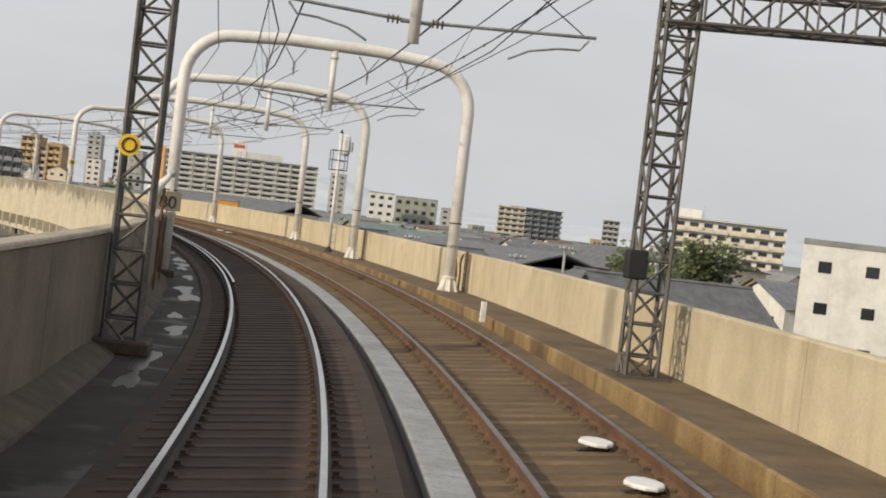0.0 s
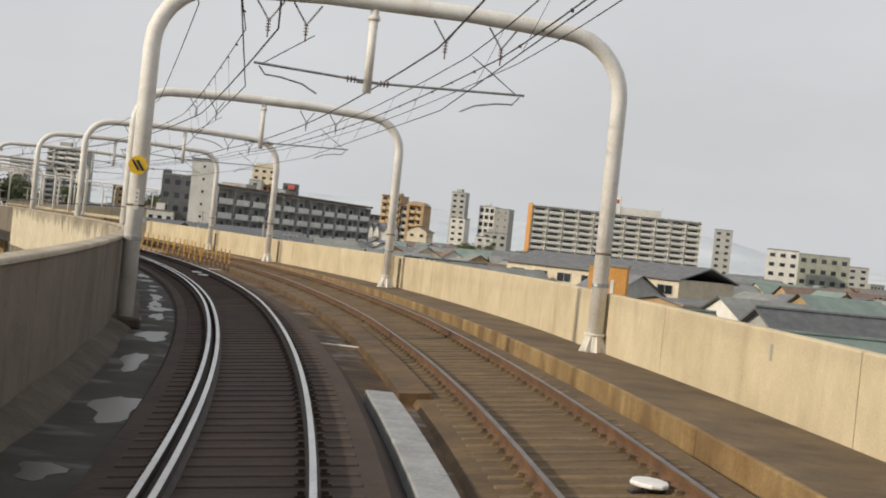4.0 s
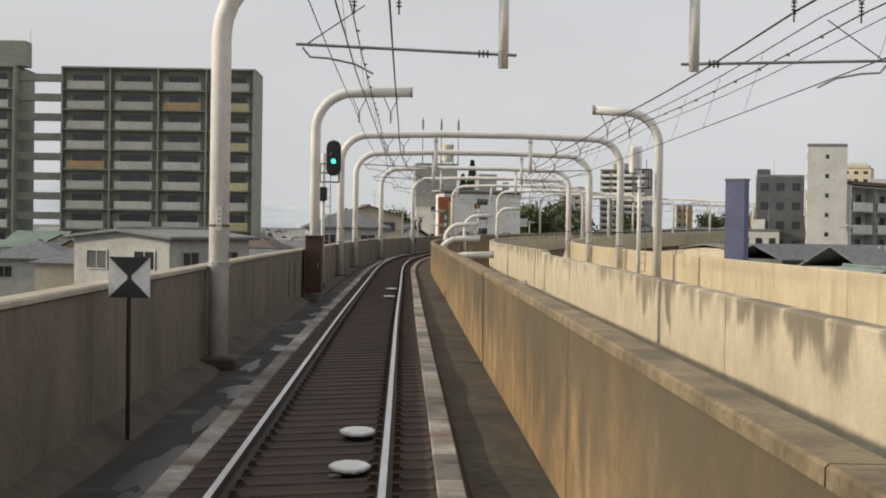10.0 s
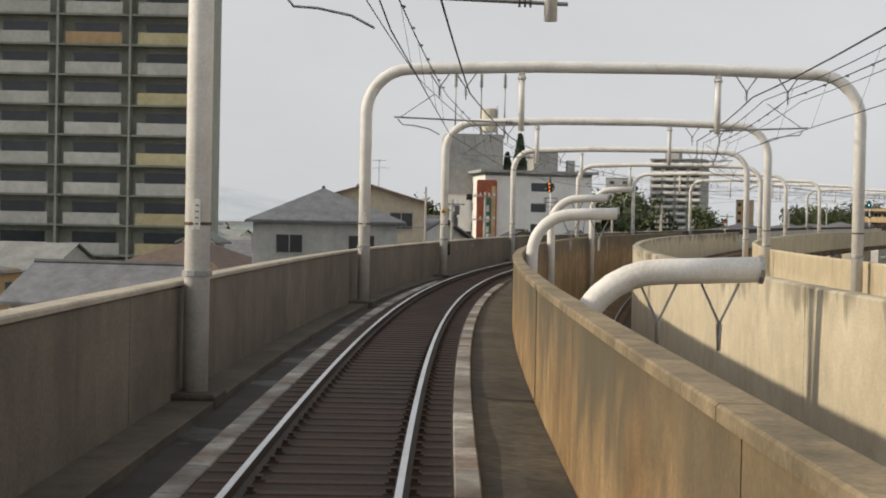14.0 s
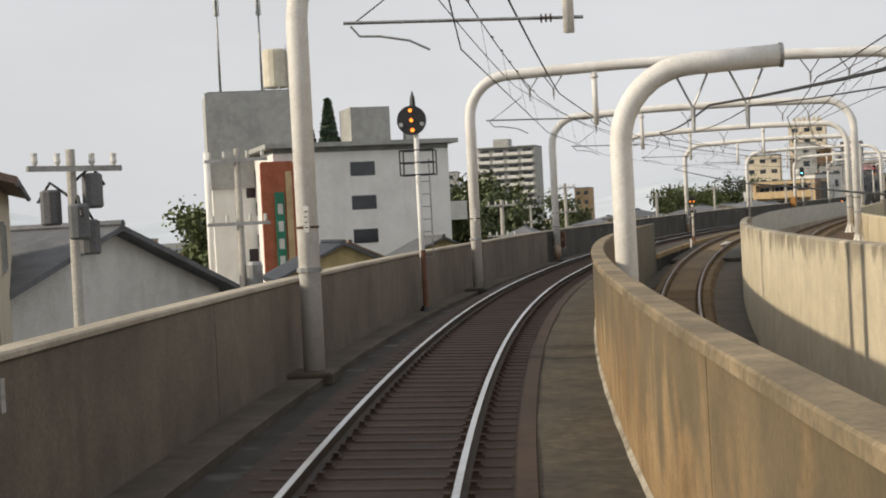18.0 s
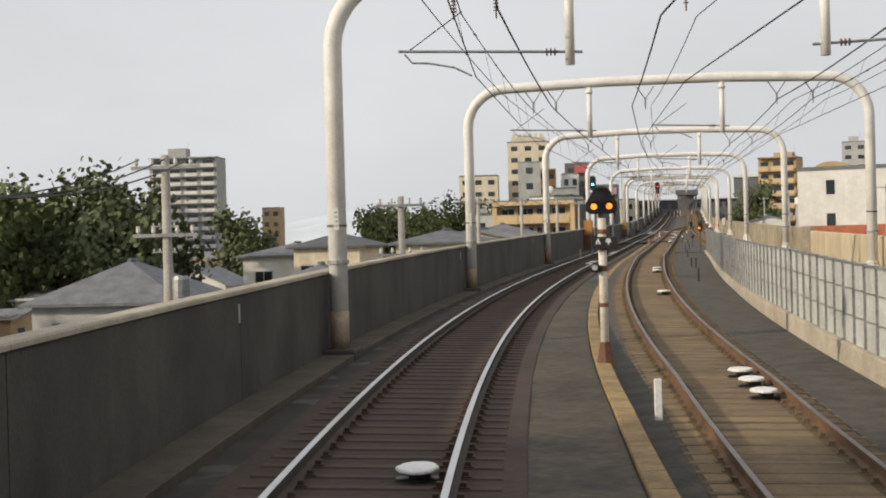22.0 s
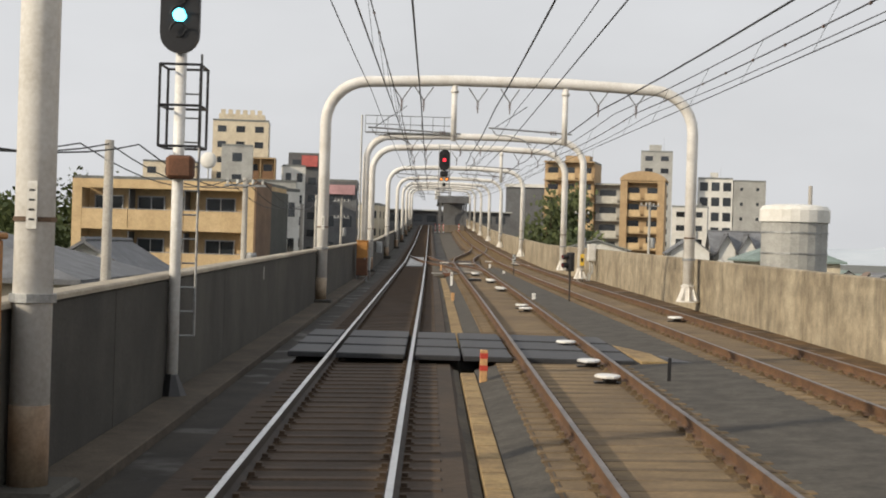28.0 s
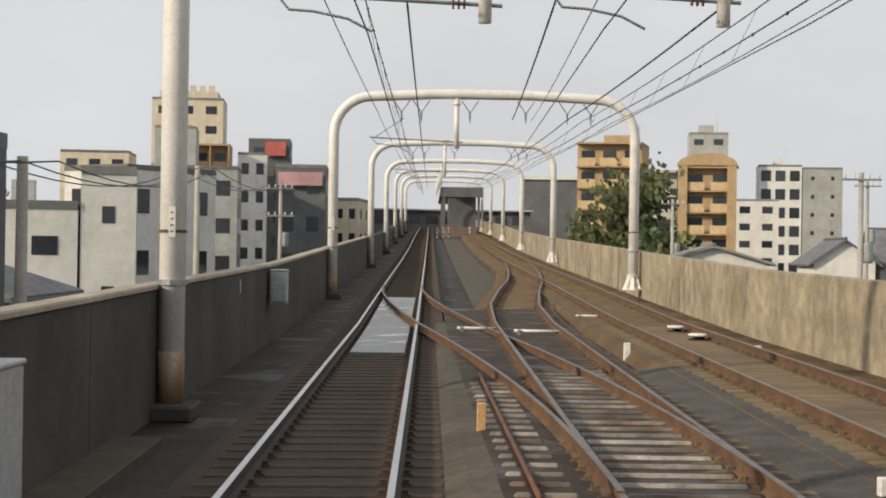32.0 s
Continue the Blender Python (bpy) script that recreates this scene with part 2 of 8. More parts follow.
BALLAST = material("rusty_ballast", (0.049, 0.0285, 0.0185), (0.026, 0.0152, 0.0103), 0.95, scale=1.2, bump=1.0, fine=9.0)
WARMBALLAST = material("brown_ballast", (0.13, 0.082, 0.036), (0.075, 0.046, 0.02), 0.95, scale=1.2, bump=1.0, fine=9.0)
KERB = material("kerb_concrete", (0.32, 0.225, 0.1), (0.19, 0.115, 0.045), 0.9, scale=2.0, streaks=(0.1, 0.06, 0.025), streak_amount=0.85, bump=0.3, run_from=(0.42, 0.62))
RUSTBALLAST = material("red_brown_ballast", (0.056, 0.036, 0.021), (0.03, 0.0195, 0.012), 0.95, scale=1.2, bump=1.0, fine=9.0)
RUSTSLEEPER = material("red_brown_sleeper", (0.068, 0.044, 0.026), (0.04, 0.026, 0.016), 0.9, scale=3.0, bump=0.4, random_tint=0.18)
SLEEPER = material("sleeper_concrete", (0.055, 0.0335, 0.0225), (0.032, 0.0195, 0.0135), 0.9, scale=3.0, bump=0.4, random_tint=0.18)
PLATE = material("white_plate_enamel", (0.7, 0.69, 0.65), (0.6, 0.58, 0.53), 0.5, scale=6)
RAILSTEEL = material("rail_web_rust", (0.16, 0.085, 0.041), (0.09, 0.049, 0.027), 0.8, metal=0.1, scale=4.0, bump=0.3)
DARKRAIL = material("dark_rail_web", (0.05, 0.036, 0.027), (0.028, 0.021, 0.017), 0.75, metal=0.1, scale=4.0, bump=0.3)
RAILHEAD = material("polished_rail_head", (0.62, 0.62, 0.62), (0.5, 0.5, 0.5), 0.28, metal=1.0, spread=0.05)
WIRE = material("dark_wire", (0.03, 0.03, 0.03), None, 0.6, metal=0.4)
WORNHEAD = material("dull_rail_head", (0.2, 0.17, 0.15), (0.12, 0.095, 0.08), 0.42, metal=0.75, scale=3.0, mottle=0.6)
MOSSY = material("mossy_grey_concrete", (0.13, 0.122, 0.088), (0.085, 0.082, 0.062), 0.92, scale=1.3, streaks=(0.2, 0.15, 0.08), streak_amount=0.7, bump=0.3, run_from=(0.48, 0.66), mottle=0.7)
SOIL = material("brown_silt", (0.088, 0.068, 0.047), (0.05, 0.039, 0.028), 0.93, scale=1.3, bump=0.6, mottle=0.8)
WATER = material("rain_water", (0.04, 0.038, 0.034), None, 0.3, spec=0.3, grit=0.0, mottle=0.0, bump=0.15)
POLE = material("white_pole_paint", (0.74, 0.725, 0.69), (0.64, 0.62, 0.58), 0.55, scale=2.5, streaks=(0.3, 0.2, 0.12), streak_amount=0.25)
WARM = material("sleeper_brown", (0.16, 0.11, 0.057), (0.098, 0.067, 0.036), 0.9, scale=3.0, bump=0.4, random_tint=0.18)
STEEL = material("galvanised_steel", (0.35, 0.36, 0.36), (0.26, 0.26, 0.26), 0.5, metal=0.7, scale=5)


# ---- building helpers ----
def mesh_of(bm, name):
    me = bpy.data.meshes.new(name)
    bm.to_mesh(me)
    bm.free()
    return me


def part(name, bm, mat, parent=None, label="", m=None, smooth=False):
    me = mesh_of(bm, name) if isinstance(bm, bmesh.types.BMesh) else bm
    if not me.materials:
        me.materials.append(mat)
        if smooth:
            me.polygons.foreach_set("use_smooth", [True] * len(me.polygons))
    ob = new(name, me)
    if parent:
        ob.parent = parent
    if m is not None:
        ob.matrix_basis = m
    if label:
        ob["label"] = label
    return ob


def empty(name, m, label, category, group="", kind=""):
    ob = new(name)
    ob.matrix_basis = m
    ob.empty_display_size = 0.2
    return tagged(ob, label, category, group, kind)


def box(bm, cx, cy, cz, sx, sy, sz, bevel=0.0, rot=None):
    """A block with its centre and full sizes, edges eased by bevel."""
    r = bmesh.ops.create_cube(bm, size=1.0)
    vs = r["verts"]
    bmesh.ops.scale(bm, vec=(sx, sy, sz), verts=vs)
    if bevel:
        es = list({e for v in vs for e in v.link_edges})
        q = bmesh.ops.bevel(bm, geom=es, offset=bevel, segments=1, affect="EDGES")
        vs = list({v for f_ in q["faces"] for v in f_.verts} | {v for v in vs if v.is_valid})
    if rot is not None:
        bmesh.ops.transform(bm, matrix=rot, verts=vs)
    bmesh.ops.translate(bm, vec=(cx, cy, cz), verts=vs)
    return vs


def tube(bm, pts, r, seg=8, closed_ends=True):
    """A round bar along a line of points; r is a radius or one for each point."""
    pts = [Vector(p) for p in pts]
    rs = r if isinstance(r, (list, tuple)) else [r] * len(pts)
    rings = []
    up = None
    for i, p in enumerate(pts):
        d = (pts[min(i + 1, len(pts) - 1)] - pts[max(i - 1, 0)]).normalized()
        if up is None:
            up = Vector((0, 0, 1)) if abs(d.z) < 0.9 else Vector((1, 0, 0))
        a = d.cross(up).normalized()
        b = a.cross(d).normalized()
        up = b
        rings.append([bm.verts.new(p + a * (rs[i] * math.cos(2 * math.pi * k / seg)) + b * (rs[i] * math.sin(2 * math.pi * k / seg))) for k in range(seg)])
    for i in range(len(rings) - 1):
        for k in range(seg):
            bm.faces.new((rings[i][k], rings[i][(k + 1) % seg], rings[i + 1][(k + 1) % seg], rings[i + 1][k]))
    if closed_ends:
        bm.faces.new(rings[0][::-1])
        bm.faces.new(rings[-1])


def sweep(profile, s0, s1, off, h, step=2.0, lean=None, closed=True):
    """A profile of (across, up) points swept along the line; off, h, lean may be numbers or functions of chainage."""
    bm = bmesh.new()
    n = max(1, int(math.ceil((s1 - s0) / step)))
    rings = []
    for i in range(n + 1):
        s = s0 + (s1 - s0) * i / n
        o = off(s) if callable(off) else off
        hh = h(s) if callable(h) else h
        a = (lean(s) if callable(lean) else lean) or 0.0
        ca, sa = math.cos(a), math.sin(a)
        rings.append([bm.verts.new(at(s, o + p * ca - q * sa, hh + p * sa + q * ca)) for p, q in profile])
    m_ = len(profile)
    for i in range(n):
        for k in range(m_ if closed else m_ - 1):
            bm.faces.new((rings[i][k], rings[i][(k + 1) % m_], rings[i + 1][(k + 1) % m_], rings[i + 1][k]))
    if closed:
        bm.faces.new(rings[0][::-1])
        bm.faces.new(rings[-1])
    bmesh.ops.recalc_face_normals(bm, faces=bm.faces)
    return bm


# ---- ground ----
GROUND_Z = -8.0
def make_ground():
    bm = bmesh.new()
    bmesh.ops.create_grid(bm, x_segments=60, y_segments=60, size=3500)
    bmesh.ops.translate(bm, vec=(-120, 200, GROUND_Z), verts=bm.verts)
    m = material("town_ground", (0.16, 0.16, 0.15), (0.1, 0.11, 0.09), 0.95, scale=0.08)
    tagged(part("ground", bm, m), "grey asphalt and earth of the town", "ground", kind="structure")


# ---- tracks ----
OUTER_OFF = [(-56, 3.5), (70, 3.5), (95, 3.92), (115, 4.38), (137, 4.78), (155, 5.35), (168, 6.0), (180, 6.75), (196.5, 7.8), (229, 8.7), (283, 9.4), (328, 10.1), (430, 10.0), (493, 9.3), (527, 8.6), (563, 7.75), (600, 7.05), (620, 6.8), (640, 6.7), (680, 6.6), (720, 6.4), (900, 6.4)]
OUTER_H = [(-56.0, 0.1), (80.0, 0.08), (115.0, -0.05), (140.0, 0.02), (165.0, 0.0), (196.5, -0.2), (327.8, -0.3), (493.3, 0.0), (563.5, 0.2), (880.2, 0.2)]
MID_OFF = [(255, 5.0), (358, 5.0), (409, 4.8), (438, 4.6), (460, 4.5), (489, 4.05), (525, 3.5), (600, 3.5), (640, 3.47), (660, 3.5), (668, 3.7), (676, 4.27), (686, 5.12), (694, 5.6), (705, 6.1), (716, 6.38)]
MID_H = [(259.4, -7.0), (353.5, -3.6), (384.0, -2.5), (416.1, -1.4), (437.9, -0.8), (459.6, -0.3), (488.9, 0.0), (525.5, 0.1), (880.2, 0.1)]
o_off, o_h = (lambda s: knots(s, OUTER_OFF)), (lambda s: knots(s, OUTER_H))
m_off, m_h = (lambda s: knots(s, MID_OFF)), (lambda s: knots(s, MID_H))
o_cant = lambda s: cant(s) * (1.0 if s < 170 else 0.5)
m_cant = lambda s: cant(s) * 0.8
zero = lambda s: 0.0
RAIL = [(-0.07, -0.17), (0.07, -0.17), (0.07, -0.155), (0.012, -0.13), (0.012, -0.045), (0.036, -0.035), (0.036, -0.004), (-0.036, -0.004), (-0.036, -0.035), (-0.012, -0.045), (-0.012, -0.13), (-0.07, -0.155)]
HEAD = [(-0.033, -0.004), (0.033, -0.004), (0.033, 0.0), (-0.033, 0.0)]


def shifted(profile, dx, dz=0.0):
    return [(p + dx, q + dz) for p, q in profile]


def make_track(name, s0, s1, off, h, lean, ballast, label, sleepers_from, headmat=None, tie=SLEEPER, web=None, half=1.45):
    t = empty(name, Matrix.Identity(4), label, "railway track", "tracks of the line", kind="structure")
    part("ballast_bed", sweep([(-half - 0.3, -0.55), (half + 0.3, -0.55), (half, -0.187), (-half, -0.187)], s0, s1, off, h, 2.0, lean), ballast, t)
    for x, nm in ((-0.75, "rail"), (0.75, "rail")):
        r = part(nm, sweep(shifted(RAIL, x), s0, s1, off, h, 1.5, lean), web or RAILSTEEL, t, "rusty steel rail")
        part("rail_head", sweep(shifted(HEAD, x), s0, s1, off, h, 1.5, lean), headmat or RAILHEAD, r, "polished running surface")
    # sleepers, alike pieces on one mesh
    bm = bmesh.new()
    box(bm, 0, 0, -0.235, 2.45, 0.2, 0.13, 0.02)
    for x in (-0.75, 0.75):
        box(bm, x, 0, -0.165, 0.34, 0.15, 0.02)
        for d in (-0.11, 0.11):
            box(bm, x + d, 0, -0.14, 0.06, 0.1, 0.05)
    me = mesh_of(bm, "sleeper")
    me.materials.append(tie)
    n = int((s1 - s0) / 0.607)
    rest = []
    for i in range(n):
        s = s0 + 0.607 * i
        if sleepers_from <= s < sleepers_from + 300 * 0.607 - 0.3:
            o = new("sleeper", me)
            o.parent = t
            o.matrix_basis = frame_at(s, off(s), h(s), 0, -lean(s))
        else:
            rest.append(frame_at(s, off(s), h(s), 0, -lean(s)))
    co = np.array([v.co for v in me.vertices])
    fs = [tuple(p.vertices) for p in me.polygons]
    V, F = [], []
    for m in rest:
        a = np.array(m)
        b = len(V) * len(co)
        V.append(co @ a[:3, :3].T + a[:3, 3])
        F += [tuple(i + b for i in f_) for f_ in fs]
    if V:
        j = bpy.data.meshes.new("sleepers")
        j.from_pydata(np.concatenate(V).tolist(), [], F)
        j.materials.append(tie)
        tagged(part("sleepers", j, tie, t), kind="stuff")
    return t


make_ground()
make_track("track_near", -20, 512, zero, zero, cant, BALLAST, "near railway track on dark brown ballast with concrete sleepers", 20, web=DARKRAIL)
make_track("track_near_onward", 512, 900, zero, zero, cant, RUSTBALLAST, "near railway track on red-brown ballast with rusty sleepers", 2000, tie=RUSTSLEEPER, web=DARKRAIL)
make_track("track_outer", -20, 880, o_off, o_h, o_cant, WARMBALLAST, "outer railway track on brown ballast with rusty rails", 0, WORNHEAD, WARM)
make_track("track_middle", 331, 716, m_off, m_h, m_cant, WARMBALLAST, "middle railway track that climbs between two walls", 430, WORNHEAD, WARM, half=1.2)

# ---- decks ----
WALL_L = -2.85
RIGHT_OFF = [(-56.0, 6.9), (47.7, 7.2), (67.5, 7.1), (89.9, 8.15), (113.8, 8.4), (143.9, 9.6), (171.5, 9.75), (196.5, 11.3), (229.3, 12.0), (282.6, 12.9), (327.8, 13.7), (430.6, 13.6), (493.3, 12.6), (527.0, 11.7), (563.5, 10.75), (600.8, 10.3), (634.5, 10.1), (646.1, 9.5), (679.0, 9.1), (880.2, 9.0)]
r_off = lambda s: knots(s, RIGHT_OFF)
BRIGHT_OFF = [(196.5, 5.3), (259.4, 6.4), (299.6, 6.6), (357.9, 7.0), (430.6, 7.3), (474.2, 7.1), (562.0, 6.6)]
b_off = lambda s: knots(s, BRIGHT_OFF)
def slab(name, s0, s1, a, b, top, thick, mat, label):
    """A deck between two edges that may wander."""
    bm = bmesh.new()
    n = int((s1 - s0) / 3) + 1
    rings = []
    for i in range(n + 1):
        s = s0 + (s1 - s0) * i / n
        t = top(s)
        rings.append([bm.verts.new(at(s, o, z)) for o, z in ((a(s), t), (b(s), t), (b(s), t - thick), (a(s), t - thick))])
    for i in range(n):
        for k in range(4):
            bm.faces.new((rings[i][k], rings[i][(k + 1) % 4], rings[i + 1][(k + 1) % 4], rings[i + 1][k]))
    bm.faces.new(rings[0][::-1])
    bm.faces.new(rings[-1])
    bmesh.ops.recalc_face_normals(bm, faces=bm.faces)
    return tagged(part(name, bm, mat), label, "viaduct deck", kind="structure")


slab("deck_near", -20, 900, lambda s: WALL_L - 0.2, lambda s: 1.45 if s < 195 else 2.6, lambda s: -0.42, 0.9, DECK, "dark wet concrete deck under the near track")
slab("deck_between", -20, 196.5, lambda s: 1.45 if s < 192.5 else 2.61, lambda s: o_off(s) - 1.9, lambda s: -0.42, 0.9, BROWNDECK, "brown-stained wet concrete deck between the tracks")
slab("deck_outer", -20, 900, lambda s: o_off(s) - 1.9, lambda s: r_off(s) + 0.2, lambda s: o_h(s) - 0.42, 0.9, BROWNDECK, "stained concrete deck under the outer track")
slab("deck_middle", 259.4, 900, lambda s: 2.6, lambda s: max(2.7, (b_off(s) if s < 555 else o_off(s) - 1.9)), lambda s: m_h(s) - 0.42, 0.9, GREYDECK, "concrete deck under the climbing middle track")

def bank(name, s0, s1, a, b, za, zb, bottom, mat, label, cat, step=1.5, mid=(0.5, 0.4), roll=0.0):
    """A strip whose top slopes from one wandering edge to the other."""
    bm = bmesh.new()
    n = int((s1 - s0) / step) + 1
    rings = []
    for i in range(n + 1):
        s = s0 + (s1 - s0) * i / n
        rings.append([bm.verts.new(at(s, o, z)) for o, z in ((a(s), bottom), (a(s), za(s)), (a(s) + (b(s) - a(s)) * mid[0], za(s) + (zb(s) - za(s)) * mid[1] + roll * math.sin(0.83 * s) * math.sin(0.31 * s + 1)), (b(s), zb(s)), (b(s), bottom))])
    for i in range(n):
        for k in range(5):
            bm.faces.new((rings[i][k], rings[i][(k + 1) % 5], rings[i + 1][(k + 1) % 5], rings[i + 1][k]))
    bm.faces.new(rings[0][::-1])
    bm.faces.new(rings[-1])
    bmesh.ops.recalc_face_normals(bm, faces=bm.faces)
    return tagged(part(name, bm, mat, smooth=False), label, cat, kind="structure")


# ---- parapets, in panels ----
def wall(name, s0, s1, off, top, thick, foot, mat, label, panel=10.0, cap=None, capmat=None):
    """A parapet of panels with open joints; off is its inner face, thick goes outwards (negative: to the left)."""
    t = empty(name, Matrix.Identity(4), label, "parapet wall", kind="structure")
    n = max(1, int(round((s1 - s0) / panel)))
    fill = []
    for i in range(n):
        a, b = s0 + (s1 - s0) * i / n + 0.014, s0 + (s1 - s0) * (i + 1) / n - 0.014
        bm = bmesh.new()
        k = max(2, int((b - a) / 1.7))
        rings = []
        for j in range(k + 1):
            s = a + (b - a) * j / k
            o, h1, h0 = off(s), top(s), foot(s)
            e = 0.03 * (1 if thick > 0 else -1)
            rings.append([bm.verts.new(at(s, o + p, z)) for p, z in ((0, h0), (0, h1 - 0.03), (e, h1), (thick - e, h1), (thick, h1 - 0.03), (thick, h0))])
        for j in range(k):
            for q in range(6):
                bm.faces.new((rings[j][q], rings[j][(q + 1) % 6], rings[j + 1][(q + 1) % 6], rings[j + 1][q]))
        bm.faces.new(rings[0][::-1])
        bm.faces.new(rings[-1])
        bmesh.ops.recalc_face_normals(bm, faces=bm.faces)
        part("wall_panel", bm, mat, t)
        if i:
            e = 0.05 * (1 if thick > 0 else -1)
            bm = bmesh.new()
            ring = [[bm.verts.new(at(s, off(s) + p, z)) for p, z in ((e, foot(s)), (e, top(s) - 0.05), (thick - e, top(s) - 0.05), (thick - e, foot(s)))] for s in (a - 0.035, a + 0.006)]
            for q in range(4):
                bm.faces.new((ring[0][q], ring[0][(q + 1) % 4], ring[1][(q + 1) % 4], ring[1][q]))
            bmesh.ops.recalc_face_normals(bm, faces=bm.faces)
            fill.append(mesh_of(bm, "joint_filler"))
    bm = bmesh.new()
    for me in fill:
        bm.from_mesh(me)
        bpy.data.meshes.remove(me)
    tagged(part("joint_filler", bm, WIRE, t, "dark joint filler"), kind="stuff")
    return t


left_top = lambda s: knots(s, [(-40, 1.52), (200, 1.49), (285, 1.36), (460, 1.28), (520, 1.44), (900, 1.44)])
wall("wall_left", -20, 437.6, lambda s: WALL_L, left_top, -0.25, lambda s: -0.5, GREYWALL, "concrete parapet with water stains, its shade put into a grey-brown colour")
wall("wall_left_dark", 437.6, 900, lambda s: WALL_L, left_top, -0.25, lambda s: -0.5, DARKWALL, "dark concrete parapet beside the near track")
wall("wall_inner", 196.5, 411.5, lambda s: 2.45, lambda s: 1.45, 0.22, lambda s: min(-0.5, m_h(s) - 0.5) if s > 259.4 else -1.5, STAINED, "orange-stained concrete wall beside the near track", 9.0)
wall("wall_inner_mossy", 411.5, 439, lambda s: 2.45, lambda s: 1.45, 0.22, lambda s: m_h(s) - 0.5, MOSSY, "dark mossy end of the concrete wall beside the near track", 9.0)
wall("wall_pale", 196.5, 444.5, b_off, lambda s: 1.34 if s < 260.5 else 1.5, 0.3, lambda s: min(-0.5, m_h(s) - 0.6) if s > 259.4 else -1.5, PALEWALL, "pale concrete wall with dark run marks above the sunken track", 9.0)
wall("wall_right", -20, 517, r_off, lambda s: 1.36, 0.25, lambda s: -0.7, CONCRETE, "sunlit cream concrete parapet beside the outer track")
wall("wall_right_weathered", 517, 900, r_off, lambda s: 1.55, 0.25, lambda s: -0.7, WEATHERED, "weathered grey-tan concrete parapet with dark run marks")
wall("viaduct_fascia", -20, 205, lambda s: WALL_L - 0.256, lambda s: left_top(s) - 0.02, -0.12, lambda s: -1.4, PALEWALL, "pale concrete outer face of the viaduct", 6.0)
def left_coping(s0, s1):
    t = empty("coping_left", Matrix.Identity(4), "pale concrete coping on the parapet beside the near track", "coping", kind="structure")
    n = int(round((s1 - s0) / 10))
    for i in range(n):
        a, b = s0 + (s1 - s0) * i / n + 0.012, s0 + (s1 - s0) * (i + 1) / n - 0.012
        part("coping_length", sweep([(-0.285, 0.003), (0.035, 0.003), (0.035, 0.05), (0.012, 0.072), (-0.262, 0.072), (-0.285, 0.05)], a, b, WALL_L, lambda s: left_top(s), 2.0), COPING, t)


left_coping(-20, 437.6)
left_coping(437.6, 720)
vb = empty("viaduct_brackets", Matrix.Identity(4), "pale concrete brackets under the viaduct edge", "bracket", kind="structure")
bm = bmesh.new()
box(bm, -0.25, 0, -0.45, 0.5, 0.25, 0.9)
box(bm, -0.12, 0, -1.2, 0.24, 0.25, 0.6)
vm = mesh_of(bm, "bracket")
vm.materials.append(PALEWALL)
for i in range(60):
    part("bracket", vm, PALEWALL, vb, m=frame_at(24 + i * 3, WALL_L - 0.24, -1.41))
bm = sweep([(-0.62, -2.5), (-0.4, -2.5), (-0.4, -2.15), (-0.62, -2.15)], 20, 205, WALL_L, 0, 4)
part("edge_beam", bm, PALEWALL, vb)

# ---- overhead line gantries ----
GANTRY_TOP = 7.3
def arch_points(l, r, top, rad=1.45, z0=0.0, n=7):
    pts = [(l, 0, z0), (l, 0, top - rad)]
    for i in range(1, n):
        a = math.pi / 2 * i / n
        pts.append((l + rad - rad * math.cos(a), 0, top - rad + rad * math.sin(a)))
    pts.append((l + rad, 0, top))
    if r is None:
        return pts
    pts += [(l + (r - l) * 0.35, 0, top + 0.12), (l + (r - l) * 0.65, 0, top + 0.12), (r - rad, 0, top)]
    for i in range(1, n):
        a = math.pi / 2 * (1 - i / n)
        pts.append((r - rad + rad * math.cos(a), 0, top - rad + rad * math.sin(a)))
    pts += [(r, 0, top - rad), (r, 0, z0)]
    return pts


def foot(bm, x, z):
    """Flange plate and gussets at a pole's foot."""
    rings = []
    for r0, r1, h in ((0.4, 0.4, -0.02), (0.4, 0.4, 0.03), (0.385, 0.225, 0.035), (0.3, 0.21, 0.26), (0.215, 0.2, 0.5), (0.25, 0.25, 0.51), (0.25, 0.25, 0.55), (0.19, 0.19, 0.56)):
        ring = []
        for k in range(32):
            a = 2 * math.pi * k / 32
            r = r0 if k % 4 < 1 or h <= 0.03 or h > 0.5 else r1
            ring.append(bm.verts.new((x + r * math.cos(a), r * math.sin(a), z + h)))
        rings.append(ring)
    for p, q in zip(rings[:-1], rings[1:]):
        for k in range(32):
            bm.faces.new((p[k], p[(k + 1) % 32], q[(k + 1) % 32], q[k]))


